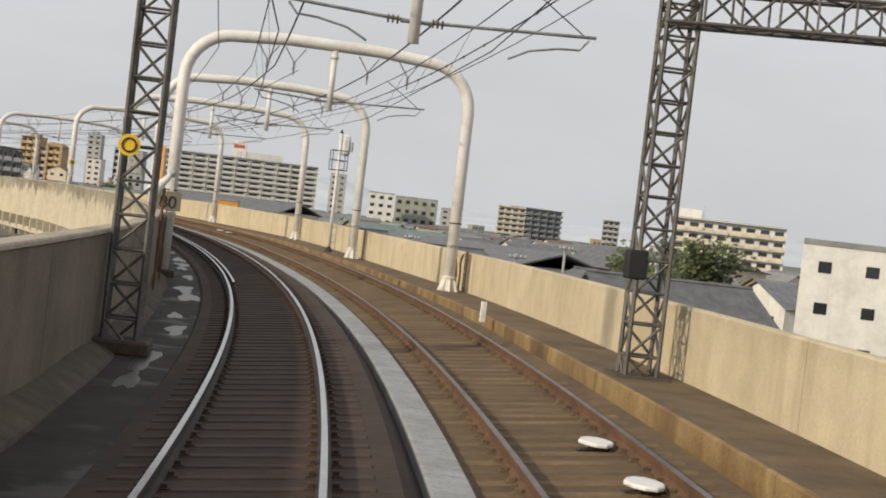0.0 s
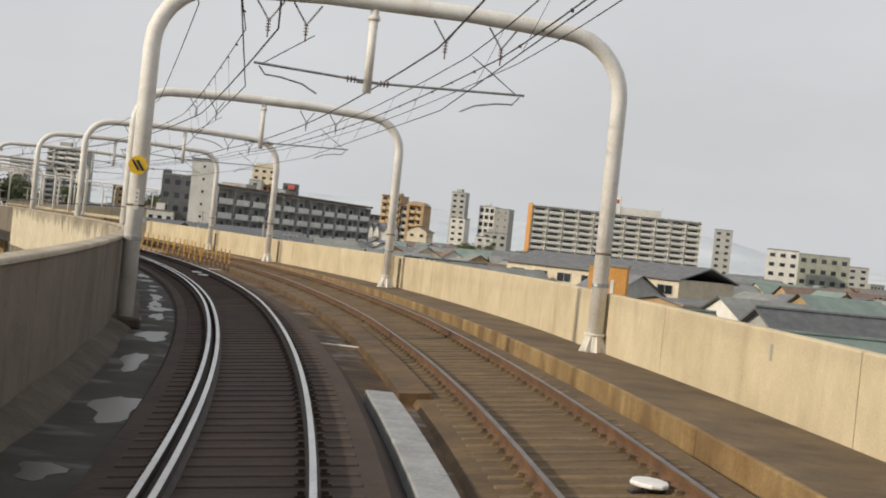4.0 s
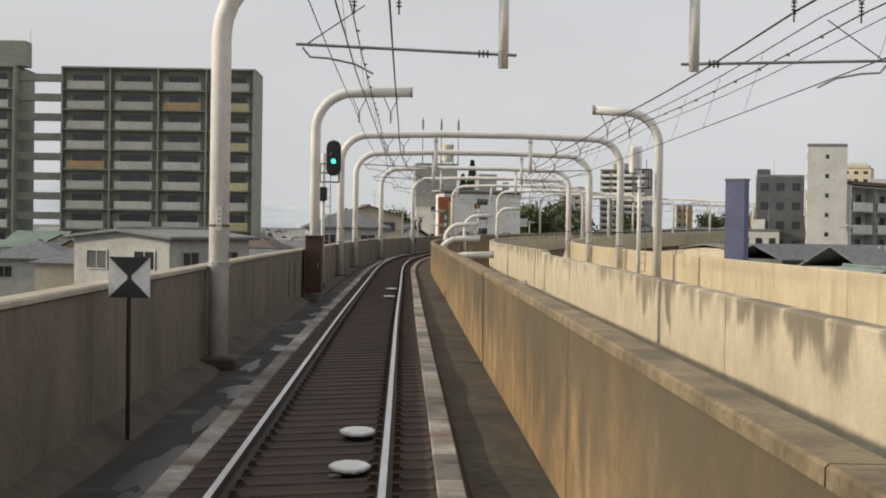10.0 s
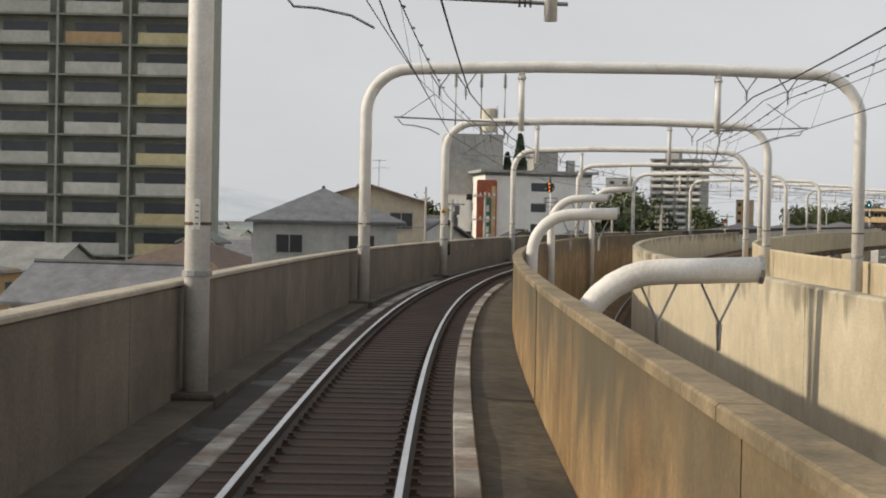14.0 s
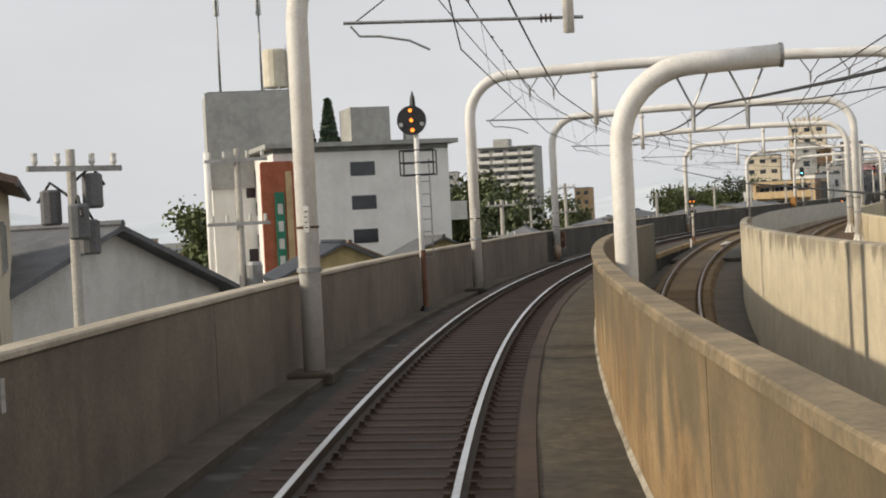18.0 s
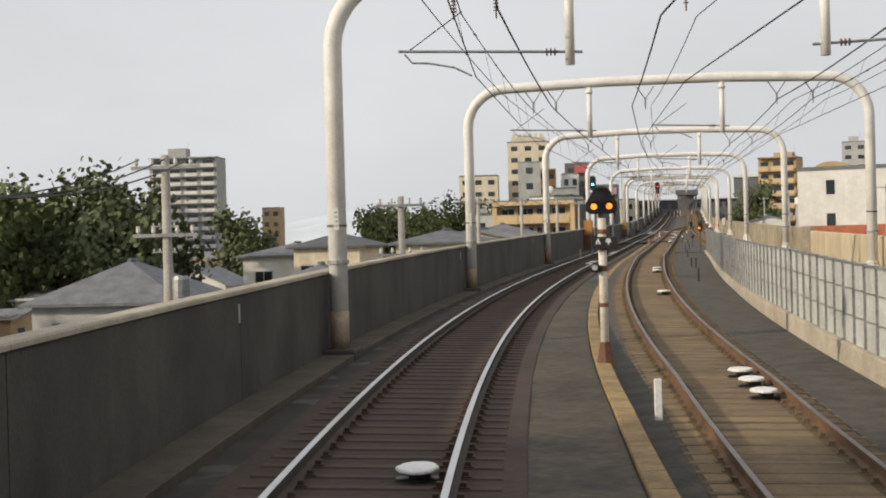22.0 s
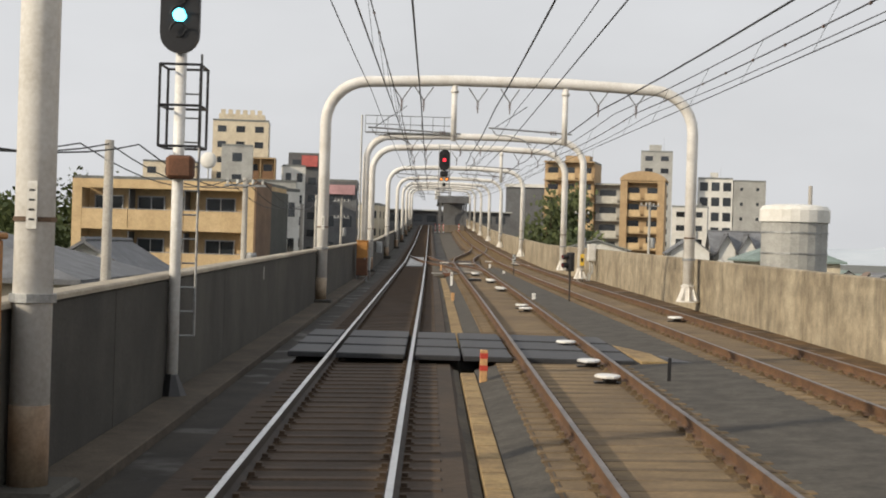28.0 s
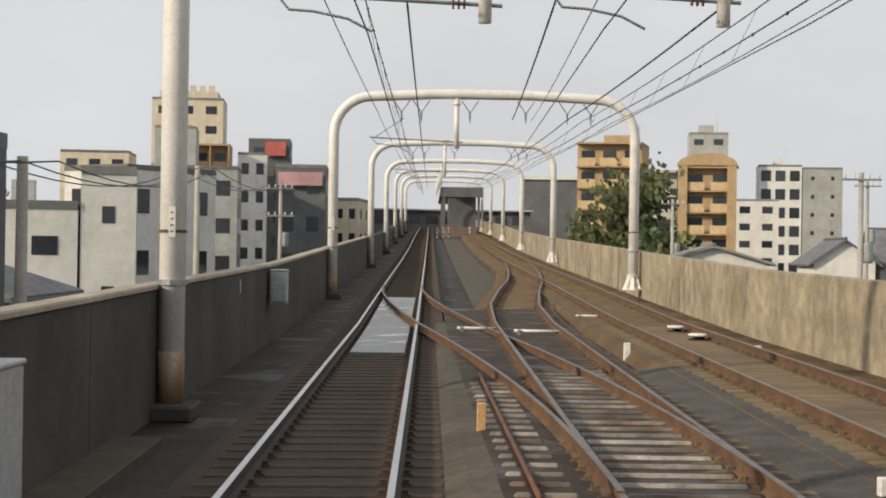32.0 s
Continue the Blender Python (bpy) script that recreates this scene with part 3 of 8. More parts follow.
RUSTBAND = material("rusty_band", (0.16, 0.1, 0.06), (0.09, 0.06, 0.04), 0.7, metal=0.3, scale=6)
RUSTPOLE = material("rust_run_paint", (0.44, 0.37, 0.28), (0.26, 0.185, 0.12), 0.65, scale=2.5, streaks=(0.2, 0.1, 0.045), streak_amount=0.85, run_from=(0.42, 0.6), mottle=0.6)
def gantry(s, right, drops, right_z, left_z=-0.42, left=-2.6, arms=True):
    g = empty("catenary_gantry", frame_at(s, 0, 0), "white-painted bent steel pipe gantry over the tracks", "gantry", "gantries along the line")
    bm = bmesh.new()
    pts = arch_points(left, right, GANTRY_TOP, z0=0)
    pts[0] = (left, 0, left_z)
    pts[-1] = (right, 0, right_z)
    tube(bm, pts, 0.19, 12)
    part("arch", bm, POLE, g, smooth=True)
    for x, z in ((left, left_z), (right, right_z)):
        bm = bmesh.new()
        if x < 0:
            box(bm, x - 0.02, 0, z + 0.1, 0.8, 1.1, 0.24, 0.04)
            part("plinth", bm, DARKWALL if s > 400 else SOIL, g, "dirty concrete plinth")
        else:
            foot(bm, x, z)
            part("pole_foot", bm, POLE, g, "flanged foot with gussets")
        bm = bmesh.new()
        tube(bm, [(x, 0, 1.5), (x, 0, 1.58)], 0.225, 12)
        part("clamp_band", bm, STEEL, g, "rusty clamp band")
        for zz in (2.25,) if s < 700 else ():
            bm = bmesh.new()
            tube(bm, [(x, 0, zz), (x, 0, zz + 0.045)], 0.205, 12)
            part("clamp_band", bm, RUSTBAND, g, "rusty clamp band")
        if x < 0 and s > 430:
            bm = bmesh.new()
            tube(bm, [(x, 0, z + 0.2), (x, 0, 0.55)], 0.194, 12)
            part("stained_base", bm, RUSTPOLE, g, "lower pole with rust runs", smooth=True)
    if left < -2:
        bm = bmesh.new()
        box(bm, left + 0.02, -0.2, 2.4, 0.1, 0.02, 0.44, 0.004)
        pl = part("number_plate", bm, PLATE, g, "white vertical plate with dark bars")
        for q in range(4):
            bm = bmesh.new()
            box(bm, left + 0.02, -0.212, 2.54 - 0.09 * q, 0.05, 0.004, 0.018)
            part("plate_bar", bm, WIRE, pl)
    for d in drops:
        bm = bmesh.new()
        tube(bm, [(d, 0, GANTRY_TOP), (d, 0, 5.35)], 0.1, 10)
        tube(bm, [(d, 0, GANTRY_TOP - 0.2), (d, 0, GANTRY_TOP - 0.3)], 0.14, 10)
        part("dropper_pipe", bm, POLE, g, smooth=True)
    return g


GANTRIES = [(48.5, 6.5, (2.0,)), (69.0, 6.53, (1.97,)), (89.9, 7.85, (2.1,)), (113.8, 8.17, (2.26,)), (144.8, 8.85, (2.75,)), (172.2, 8.98, (3.2,)), (196.7, 10.7, (2.78, 5.38)), (229.3, 11.5, (2.75, 6.4)), (282.6, 12.5, (2.5, 7.6)), (301.7, 12.95, (2.55, 8.4)), (328.5, 13.3, (2.55, 8.8)), (354.3, 13.3, (2.2, 8.6)), (383.6, 13.2, (2.2,)), (411.8, 13.2, (2.2,)), (438.6, 13.0, (2.3,)), (465.8, 12.7, (2.2, 7.2)), (493.0, 12.2, (2.0, 6.9)), (527.0, 11.3, (1.63, 6.45)), (563.5, 10.3, (1.58, 5.8)), (601.5, 9.9, (1.7, 5.5)), (643.0, 9.2, (1.8, 5.25)), (679.0, 8.8, (2.0,)), (716.0, 8.7, (1.9,)), (748.8, 8.7, (1.9,)), (781.7, 8.7, (1.9,)), (814.5, 8.7, (1.9,)), (847.3, 8.7, (1.9,))]
LEFT_FOOT = [(0, -2.6), (48.5, -2.6), (69, -2.68), (89.9, -2.6), (172, -2.6), (196.7, -2.78), (229, -2.6), (300, -2.6), (328, -2.46), (354.3, -2.31), (383.6, -2.46), (411.8, -2.28), (438.6, -2.48), (470, -2.6), (515, -2.62), (527, -2.7), (563.5, -2.65), (601.5, -2.68), (643, -2.65), (900, -2.65)]
for s_, r_, d_ in GANTRIES:
    gantry(s_, r_, d_, o_h(s_) - 0.1, left=knots(s_, LEFT_FOOT))


# ---- half arches: one pole with an arm ----
def half_arch(s, off, reach, top, foot_z, label, up=1.45, wires=True):
    g = empty("catenary_mast", frame_at(s, 0, 0), label, "catenary mast", "masts with one arm")
    side = 1 if reach > 0 else -1
    pts = [(off, 0, foot_z), (off, 0, top - up)]
    for i in range(1, 8):
        a = math.pi / 2 * i / 8
        pts.append((off + side * (up - up * math.cos(a)), 0, top - up + up * math.sin(a)))
    pts += [(off + side * up, 0, top), (off + reach, 0, top + 0.06)]
    bm = bmesh.new()
    tube(bm, pts, 0.19, 12)
    part("mast_pipe", bm, POLE, g, smooth=True)
    bm = bmesh.new()
    tube(bm, [(off + reach - side * 0.04, 0, top + 0.06), (off + reach + side * 0.02, 0, top + 0.06)], 0.21, 12)
    part("end_cap", bm, STEEL, g)
    for k in (0.45, 0.78):
        x = off + reach * k
        bm = bmesh.new()
        for d in (-0.28, 0.28):
            tube(bm, [(x + d, 0, top - 0.15), (x, 0, top - 0.75)], 0.02, 5)
        tube(bm, [(x, 0, top - 0.75), (x, 0, top - 1.15)], [0.05, 0.03], 6)
        part("v_hanger", bm, STEEL, g, "steel V hanger with insulator")
    return g


half_arch(259.4, -2.6, 3.7, 7.5, -0.42, "white pipe mast with a single arm over the near track")
half_arch(266.5, 11.9, -2.9, 7.5, -0.5, "white pipe mast with a single arm over the outer track")
for s_, top_ in ((260.3, 0.05), (283.5, 0.9), (301.7, 1.7), (328.5, 2.7), (354.3, 3.65), (383.6, 4.7)):
    half_arch(s_, 2.98, 2.75, top_, min(-0.9, m_h(s_) - 0.5), "white pipe mast with a curved arm above the sunken track", 1.3)


# ---- brackets, steady arms and hangers under each gantry ----
INSUL = material("brown_insulator", (0.12, 0.07, 0.05), None, 0.3)
def bracket(s, d, end, h=0.0, rise_=0.0):
    """A level bar held by the dropper pipe, with a bent steady arm that pulls the contact wire."""
    g = empty("overhead_bracket", frame_at(s, 0, 0), "grey steel registration bracket under the gantry", "overhead bracket", "brackets of the overhead line")
    side = 1 if end > d else -1
    bm = bmesh.new()
    tube(bm, [(d - side * 0.25, 0, 5.6 + h), (end, 0, 5.74 + h + rise_)], 0.032, 6)
    part("bar", bm, STEEL, g)
    bm = bmesh.new()
    e = end - side * 0.12
    tube(bm, [(e, 0, 5.68 + h), (e - side * 0.15, 0, 5.5 + h), (e - side * 0.5, 0, 5.48 + h), (e - side * 1.0, 0, 5.38 + h), (e - side * 1.35, 0, 5.2 + h)], 0.022, 6)
    part("steady_arm", bm, STEEL, g, "bent steady arm")
    bm = bmesh.new()
    tube(bm, [(end - side * 0.2, 0, 5.74 + h), (end - side * 1.3, 0, 6.5 + h)], 0.012, 5)
    part("stay", bm, WIRE, g)
    bm = bmesh.new()
    for k in range(3):
        x = d + side * (0.3 + 0.08 * k)
        tube(bm, [(x - 0.015, 0, 5.62 + h), (x + 0.015, 0, 5.62 + h)], 0.075, 8)
    part("insulator", bm, INSUL, g)
    return g


def v_hanger(s, x, top=GANTRY_TOP, drop=0.85):
    g = empty("wire_hanger", frame_at(s, 0, 0), "steel V hanger with insulator under the gantry beam", "wire hanger", "hangers of the overhead line")
    bm = bmesh.new()
    for d in (-0.32, 0.32):
        tube(bm, [(x + d, 0, top - 0.12), (x, 0, top - 0.12 - drop * 0.55)], 0.022, 5)
    part("v_rod", bm, STEEL, g)
    bm = bmesh.new()
    for k in range(4):
        z = top - 0.12 - drop * 0.55 - 0.07 * k
        tube(bm, [(x, 0, z), (x, 0, z - 0.02)], 0.055, 8)
    tube(bm, [(x, 0, top - 0.12 - drop * 0.5), (x, 0, top - 0.12 - drop)], 0.018, 5)
    part("insulator", bm, INSUL, g)
    return g


STAG = lambda i: 0.2 if i % 2 else -0.15
near_end = lambda s: knots(s, [(0, -0.45), (150, -0.3), (230, -1.2), (300, -1.5), (412, -1.7), (493, -1.0), (640, -1.3), (900, -1.3)])
SIGNAL_S = 631.3
SUPPORTS = [(g_[0], g_[1], g_[2]) for g_ in GANTRIES] + [(SIGNAL_S, 10.0, (1.7, 5.5))]
SUPPORTS.sort()
for i_, (s_, r_, d_) in enumerate(SUPPORTS):
    if s_ > 730:
        continue
    if s_ != SIGNAL_S:
        bracket(s_, d_[0], near_end(s_))
    if s_ < 240 or len(d_) > 1:
        bracket(s_, d_[-1], (o_off(s_) + 1.55) if s_ < 480 else d_[-1] - 2.6, o_h(s_) * 0.5)
    for x_ in (0.0, 0.85) if s_ < 600 else (0.0, 0.75, 2.6):
        v_hanger(s_, x_ - 0.1)
    for x_ in (-0.4, 0.9):
        v_hanger(s_, min(o_off(s_) + x_, r_ - 1.7))
    if s_ > 430:
        v_hanger(s_, m_off(s_) + 0.1)


# ---- wires ----
def wire(name, pts_at, offs, r, label, hang=None, sag=0.0, mat=WIRE):
    """One wire from support to support; offs gives (off, h) at a chainage."""
    bm = bmesh.new()
    pts = []
    for a, b in zip(pts_at[:-1], pts_at[1:]):
        n = 6
        (xa, za), (xb, zb) = offs(a), offs(b)
        pa, pb = at(a, xa, za), at(b, xb, zb)
        for k in range(n):
            f_ = k / n
            p = pa.lerp(pb, f_)
            p.z -= sag * 4 * f_ * (1 - f_)
            pts.append(p)
    pts.append(at(pts_at[-1], *offs(pts_at[-1])))
    tube(bm, pts, r, 5)
    return tagged(part(name, bm, mat), label, "overhead wire", "overhead wires")


ALL_S = [-20, 4, 25.6] + sorted([s_[0] for s_ in SUPPORTS] + [259.4])
LOW_S = [s_ for s_ in ALL_S if s_ >= 320 and s_ < 700]
ix = {s_: i for i, s_ in enumerate(ALL_S)}
# in a bend the wires hang to its inner side
inner = lambda s: knots(s, [(-20, -0.4), (150, -0.45), (200, 0.0), (290, 0.0), (340, 0.4), (440, 0.35), (500, 0.0), (900, 0.0)])
wire("contact_wire", ALL_S, lambda s: (inner(s) + 0.03 + STAG(ix[s]) * 0.4, 5.18), 0.012, "taut contact wire over the near track")
wire("messenger_wire", ALL_S, lambda s: (inner(s) - 0.15, 6.45), 0.013, "sagging messenger wire over the near track", sag=0.15)
wire("feeder_cable", ALL_S, lambda s: (inner(s) + 0.57, 6.55), 0.022, "thick black feeder cable under the gantry beams", sag=0.1)
wire("auxiliary_wire", ALL_S, lambda s: (inner(s) * 1.3 - 1.1, 6.9), 0.013, "thin wire beside the messenger wire", sag=0.1)
wire("contact_wire", ALL_S, lambda s: (o_off(s) - 0.3 + STAG(ix[s]) * 0.4, 5.2 + o_h(s)), 0.011, "taut contact wire over the outer track")
wire("feeder_cable", ALL_S, lambda s: (o_off(s) - 0.35 + inner(s) * 0.5, 6.55), 0.022, "thick black feeder cable over the outer track", sag=0.12)
wire("messenger_wire", ALL_S, lambda s: (o_off(s) + 0.15, 6.45), 0.013, "sagging messenger wire over the outer track", sag=0.15)
wire("auxiliary_wire", ALL_S, lambda s: (o_off(s) + 0.9, 6.5), 0.016, "dark wire with insulators beside the outer track", sag=0.12)
wire("auxiliary_wire", ALL_S, lambda s: (o_off(s) + 1.35, 6.45), 0.011, "thin wire beside the outer track", sag=0.12)
wire("contact_wire", LOW_S, lambda s: (m_off(s) - 0.02 + STAG(ix[s]) * 0.3, 5.18 + m_h(s)), 0.012, "taut contact wire over the middle track")
wire("messenger_wire", LOW_S, lambda s: (m_off(s) + 0.3, 6.45 + min(0, m_h(s))), 0.011, "messenger wire over the middle track", sag=0.15)
wire("feeder_cable", LOW_S, lambda s: (m_off(s) - 0.4, 6.5 + min(0, m_h(s))), 0.021, "thick black feeder cable over the middle track", sag=0.12)
# droppers between messenger and contact wires
bm = bmesh.new()
for a_, b_ in zip(ALL_S[2:-1], ALL_S[3:]):
    n_ = max(3, int((b_ - a_) / 5))
    for k in range(1, n_):
        f_ = k / n_
        s_ = a_ + (b_ - a_) * f_
        sag_ = 0.6 * f_ * (1 - f_)
        def on(off_a, off_b, h_):
            return at(a_, off_a, h_).lerp(at(b_, off_b, h_), f_)
        ca, cb = inner(a_) + STAG(ix[a_]) * 0.4, inner(b_) + STAG(ix[b_]) * 0.4
        tube(bm, [on(ca + 0.03, cb + 0.03, 5.18), on(inner(a_) - 0.15, inner(b_) - 0.15, 6.45 - sag_)], 0.005, 3, False)
        tube(bm, [on(o_off(a_) - 0.3, o_off(b_) - 0.3, 5.2 + o_h(s_)), on(o_off(a_) + 0.15, o_off(b_) + 0.15, 6.45 - sag_)], 0.005, 3, False)
tagged(part("wire_droppers", bm, WIRE), "thin vertical droppers between the overhead wires", "overhead wire", kind="stuff")
# beads of insulators on the thin wires
bm = bmesh.new()
for a_, b_ in zip(ALL_S[1:-1], ALL_S[2:]):
    n_ = int((b_ - a_) / 2.8)
    for k in range(1, n_):
        f_ = k / n_
        sg_ = 4 * f_ * (1 - f_)
        p = at(a_, o_off(a_) + 0.9, 6.5 - 0.12 * sg_).lerp(at(b_, o_off(b_) + 0.9, 6.5 - 0.12 * sg_), f_)
        tube(bm, [p, p + Vector((0, 0.12, 0))], 0.035, 5)
        p = at(a_, inner(a_) - 0.15, 6.45 - 0.15 * sg_).lerp(at(b_, inner(b_) - 0.15, 6.45 - 0.15 * sg_), f_ * 0.97)
        tube(bm, [p, p + Vector((0, 0.1, 0))], 0.026, 5)
tagged(part("insulator_beads", bm, INSUL), "small insulator beads along the thin wires", "insulator", kind="stuff")


# ---- lattice towers ----
LATTICE = material("lattice_grey_steel", (0.14, 0.135, 0.125), (0.085, 0.08, 0.072), 0.65, metal=0.3, scale=3, streaks=(0.1, 0.055, 0.03), streak_amount=0.4)
def lattice(g, name, a, b, w, bays, r=0.042):
    """A square lattice beam from a to b as one part."""
    a, b = Vector(a), Vector(b)
    d = (b - a).normalized()
    u = Vector((0, 1, 0))
    v = d.cross(u).normalized()
    cs = [u * (w / 2 * i) + v * (w / 2 * j) for i, j in ((-1, -1), (1, -1), (1, 1), (-1, 1))]
    bm = bmesh.new()
    for c in cs:
        tube(bm, [a + c, b + c], r, 4)
    for k in range(bays):
        p, q = a.lerp(b, k / bays), a.lerp(b, (k + 1) / bays)
        for i in range(4):
            c0, c1 = cs[i], cs[(i + 1) % 4]
            tube(bm, [p + c0, q + c1] if k % 2 else [p + c1, q + c0], r * 0.6, 4)
            tube(bm, [q + c0, q + c1], r * 0.55, 4)
    return part(name, bm, LATTICE, g)


lt = empty("lattice_gantry", frame_at(25.6, 0, 0), "grey lattice steel gantry with two towers beside the tracks", "gantry")
lattice(lt, "tower", (-2.45, 0, -0.42), (-2.45, 0, 9.2), 0.55, 17)
lattice(lt, "tower", (6.3, 0, -0.1), (6.3, 0, 9.2), 0.55, 17)
lattice(lt, "beam", (-2.9, 0, 9.0), (6.7, 0, 9.0), 0.6, 16)
lattice(lt, "side_beam", (6.0, 0, 6.45), (11.5, -1.2, 6.55), 0.6, 9)
bm = bmesh.new()
tube(bm, [(1.8, 0, 8.7), (1.8, 0, 5.25)], 0.1, 10)
part("dropper_pipe", bm, POLE, lt, smooth=True)
bm = bmesh.new()
box(bm, 6.0, -0.2, 2.0, 0.35, 0.3, 0.5, 0.03)
part("switch_box", bm, WIRE, lt, "black switch box")
for x_, z_ in ((-2.45, -0.42), (6.3, -0.1)):
    bm = bmesh.new()
    box(bm, x_, 0, z_ + 0.1, 1.0, 1.0, 0.25, 0.04)
    part("plinth", bm, SOIL, lt)
bracket(25.6, 1.8, -0.45)
bracket(25.6, 1.8, 4.9)

YELLOW = material("yellow_sign_paint", (0.75, 0.48, 0.02), (0.65, 0.4, 0.02), 0.5)
BLACK = material("black_paint", (0.015, 0.015, 0.017), None, 0.45)
WHITE = material("white_paint", (0.75, 0.75, 0.73), (0.62, 0.61, 0.58), 0.5, scale=4)
ORANGE = material("weathered_orange_paint", (0.42, 0.2, 0.05), (0.3, 0.13, 0.035), 0.7, scale=5, streaks=(0.1, 0.05, 0.02), streak_amount=0.5)
DARKRUST = material("dark_red_brown_cabinet", (0.085, 0.036, 0.022), (0.055, 0.025, 0.016), 0.75, scale=4, streaks=(0.03, 0.018, 0.012), streak_amount=0.5)
RUST = material("rusty_cabinet_paint", (0.16, 0.07, 0.035), (0.1, 0.045, 0.025), 0.75, scale=4, streaks=(0.05, 0.025, 0.015), streak_amount=0.5)
GREYBOX = material("grey_box_paint", (0.4, 0.42, 0.42), (0.32, 0.33, 0.33), 0.5, scale=3)


def disc(bm, x, y, z, r, t=0.02, seg=20):
    tube(bm, [(x, y - t / 2, z), (x, y + t / 2, z)], r, seg)


sg = empty("round_sign", frame_at(25.2, -2.62, 2.98, 0), "round yellow sign with a black ring on the lattice tower", "sign")
bm = bmesh.new()
disc(bm, 0, 0, 0, 0.18)
part("plate", bm, YELLOW, sg)
bm = bmesh.new()
for k in range(20):
    a0, a1 = 2 * math.pi * k / 20, 2 * math.pi * (k + 1) / 20
    tube(bm, [(0.11 * math.cos(a0), -0.02, 0.11 * math.sin(a0)), (0.11 * math.cos(a1), -0.02, 0.11 * math.sin(a1))], 0.017, 5)
part("ring", bm, BLACK, sg)

sg = empty("diamond_sign", frame_at(113.6, -2.62, 3.15, 0) @ Matrix.Translation((0, -0.24, 0)), "yellow octagonal warning plate with black bars on a pole", "sign")
bm = bmesh.new()
tube(bm, [(0, 0, 0), (0, 0.02, 0)], 0.22, 8)
part("plate", bm, YELLOW, sg)
for k in (-1, 1):
    bm = bmesh.new()
    box(bm, 0.05 * k, -0.012, 0, 0.05, 0.012, 0.26, 0, Matrix.Rotation(radians(-35), 4, "Y"))
    part("bar", bm, BLACK, sg)

sg = empty("triangle_sign", frame_at(354.3, -2.3, 2.93, 0) @ Matrix.Translation((0, -0.225, 0)), "small yellow triangular speed plate reading 85 on a pole", "sign")
bm = bmesh.new()
tube(bm, [(0, 0, 0), (0, 0.02, 0)], 0.19, 3)
bmesh.ops.rotate(bm, verts=bm.verts, cent=(0, 0, 0), matrix=Matrix.Rotation(radians(30), 3, "Y"))
part("plate", bm, YELLOW, sg)


def figures(text, size, parent, m):
    """Raised black figures on a board."""
    cu = bpy.data.curves.new("numeral", "FONT")
    cu.body, cu.size, cu.extrude, cu.align_x = text, size, 0.006, "CENTER"
    tx = new("numeral", cu)
    me = bpy.data.meshes.new_from_object(tx.evaluated_get(bpy.context.evaluated_depsgraph_get()))
    bpy.data.objects.remove(tx)
    me.materials.clear()
    part("numeral", me, BLACK, parent, m=m @ Matrix.Rotation(radians(90), 4, "X"))


figures("85", 0.19, sg, Matrix.Translation((0, -0.012, -0.085)))

# speed board: the figure 80
sg = empty("speed_board", frame_at(44.1, WALL_L + 0.2, 1.97), "weathered speed board on the parapet reading 80", "sign")
figures("80", 0.5, sg, Matrix.Translation((0, -0.03, -0.2)))
bm = bmesh.new()
box(bm, 0, 0, 0, 0.75, 0.03, 0.55, 0.01)
part("board", bm, PALEWALL, sg)
bm = bmesh.new()
tube(bm, [(0, 0.03, -2.39), (0, 0.03, 0.2)], 0.03, 6)
part("post", bm, RUST, sg)

sg = empty("cross_marker", frame_at(219, -2.45, -0.42), "black and white cross marker board on a thin post", "sign")
bm = bmesh.new()
tube(bm, [(0, 0, 0), (0, 0, 2.1)], 0.03, 6)
part("post", bm, BLACK, sg)
bm = bmesh.new()
box(bm, 0, 0, 2.05, 0.5, 0.02, 0.5)
part("board", bm, WHITE, sg)
bm = bmesh.new()
for k in (1, -1):
    v = [bm.verts.new((x, y, 2.05 + k * z)) for y in (-0.03, -0.012) for x, z in ((-0.25, 0.25), (0.25, 0.25), (0, 0.0))]
    bm.faces.new(v[:3]), bm.faces.new(v[3:][::-1])
    for a_ in range(3):
        bm.faces.new((v[a_], v[(a_ + 1) % 3], v[3 + (a_ + 1) % 3], v[3 + a_]))
part("hourglass", bm, BLACK, sg)


# ---- signals ----
GREEN = lamp_material("signal_green", (0.05, 0.9, 0.6), 1.8)
CYAN = lamp_material("signal_blue_green", (0.1, 0.8, 1.0), 6.0)
RED = lamp_material("signal_red", (1.0, 0.03, 0.05), 2.0)
AMBER = lamp_material("signal_amber", (1.0, 0.27, 0.03), 1.6)


FLAKED = material("rust_flaked_white_paint", (0.66, 0.64, 0.59), (0.5, 0.44, 0.36), 0.7, scale=5, mottle=0.35, bump=0.2)
def mast(g, x, z0, z1, r=0.085, banded=False):
    bm = bmesh.new()
    tube(bm, [(x, 0, z0), (x, 0, z1)], r, 10)
    part("mast", bm, FLAKED if banded else WHITE, g, smooth=True)
    if banded:
        for z, l in ((0.0, 0.45), (1.05, 0.07), (1.66, 0.1), (2.02, 0.1), (2.3, 0.08)):
            bm = bmesh.new()
            tube(bm, [(x, 0, z0 + z), (x, 0, z0 + z + l)], r + 0.006, 10)
            part("band", bm, RUST, g, "rusty brown band")
    bm = bmesh.new()
    tube(bm, [(x, 0, z0), (x, 0, z0 + 0.15), (x, 0, z0 + 0.45)], [0.3, 0.22, r] if not banded else [0.16, 0.13, r + 0.008], 8)
    part("foot", bm, RUST if banded else BLACK, g)


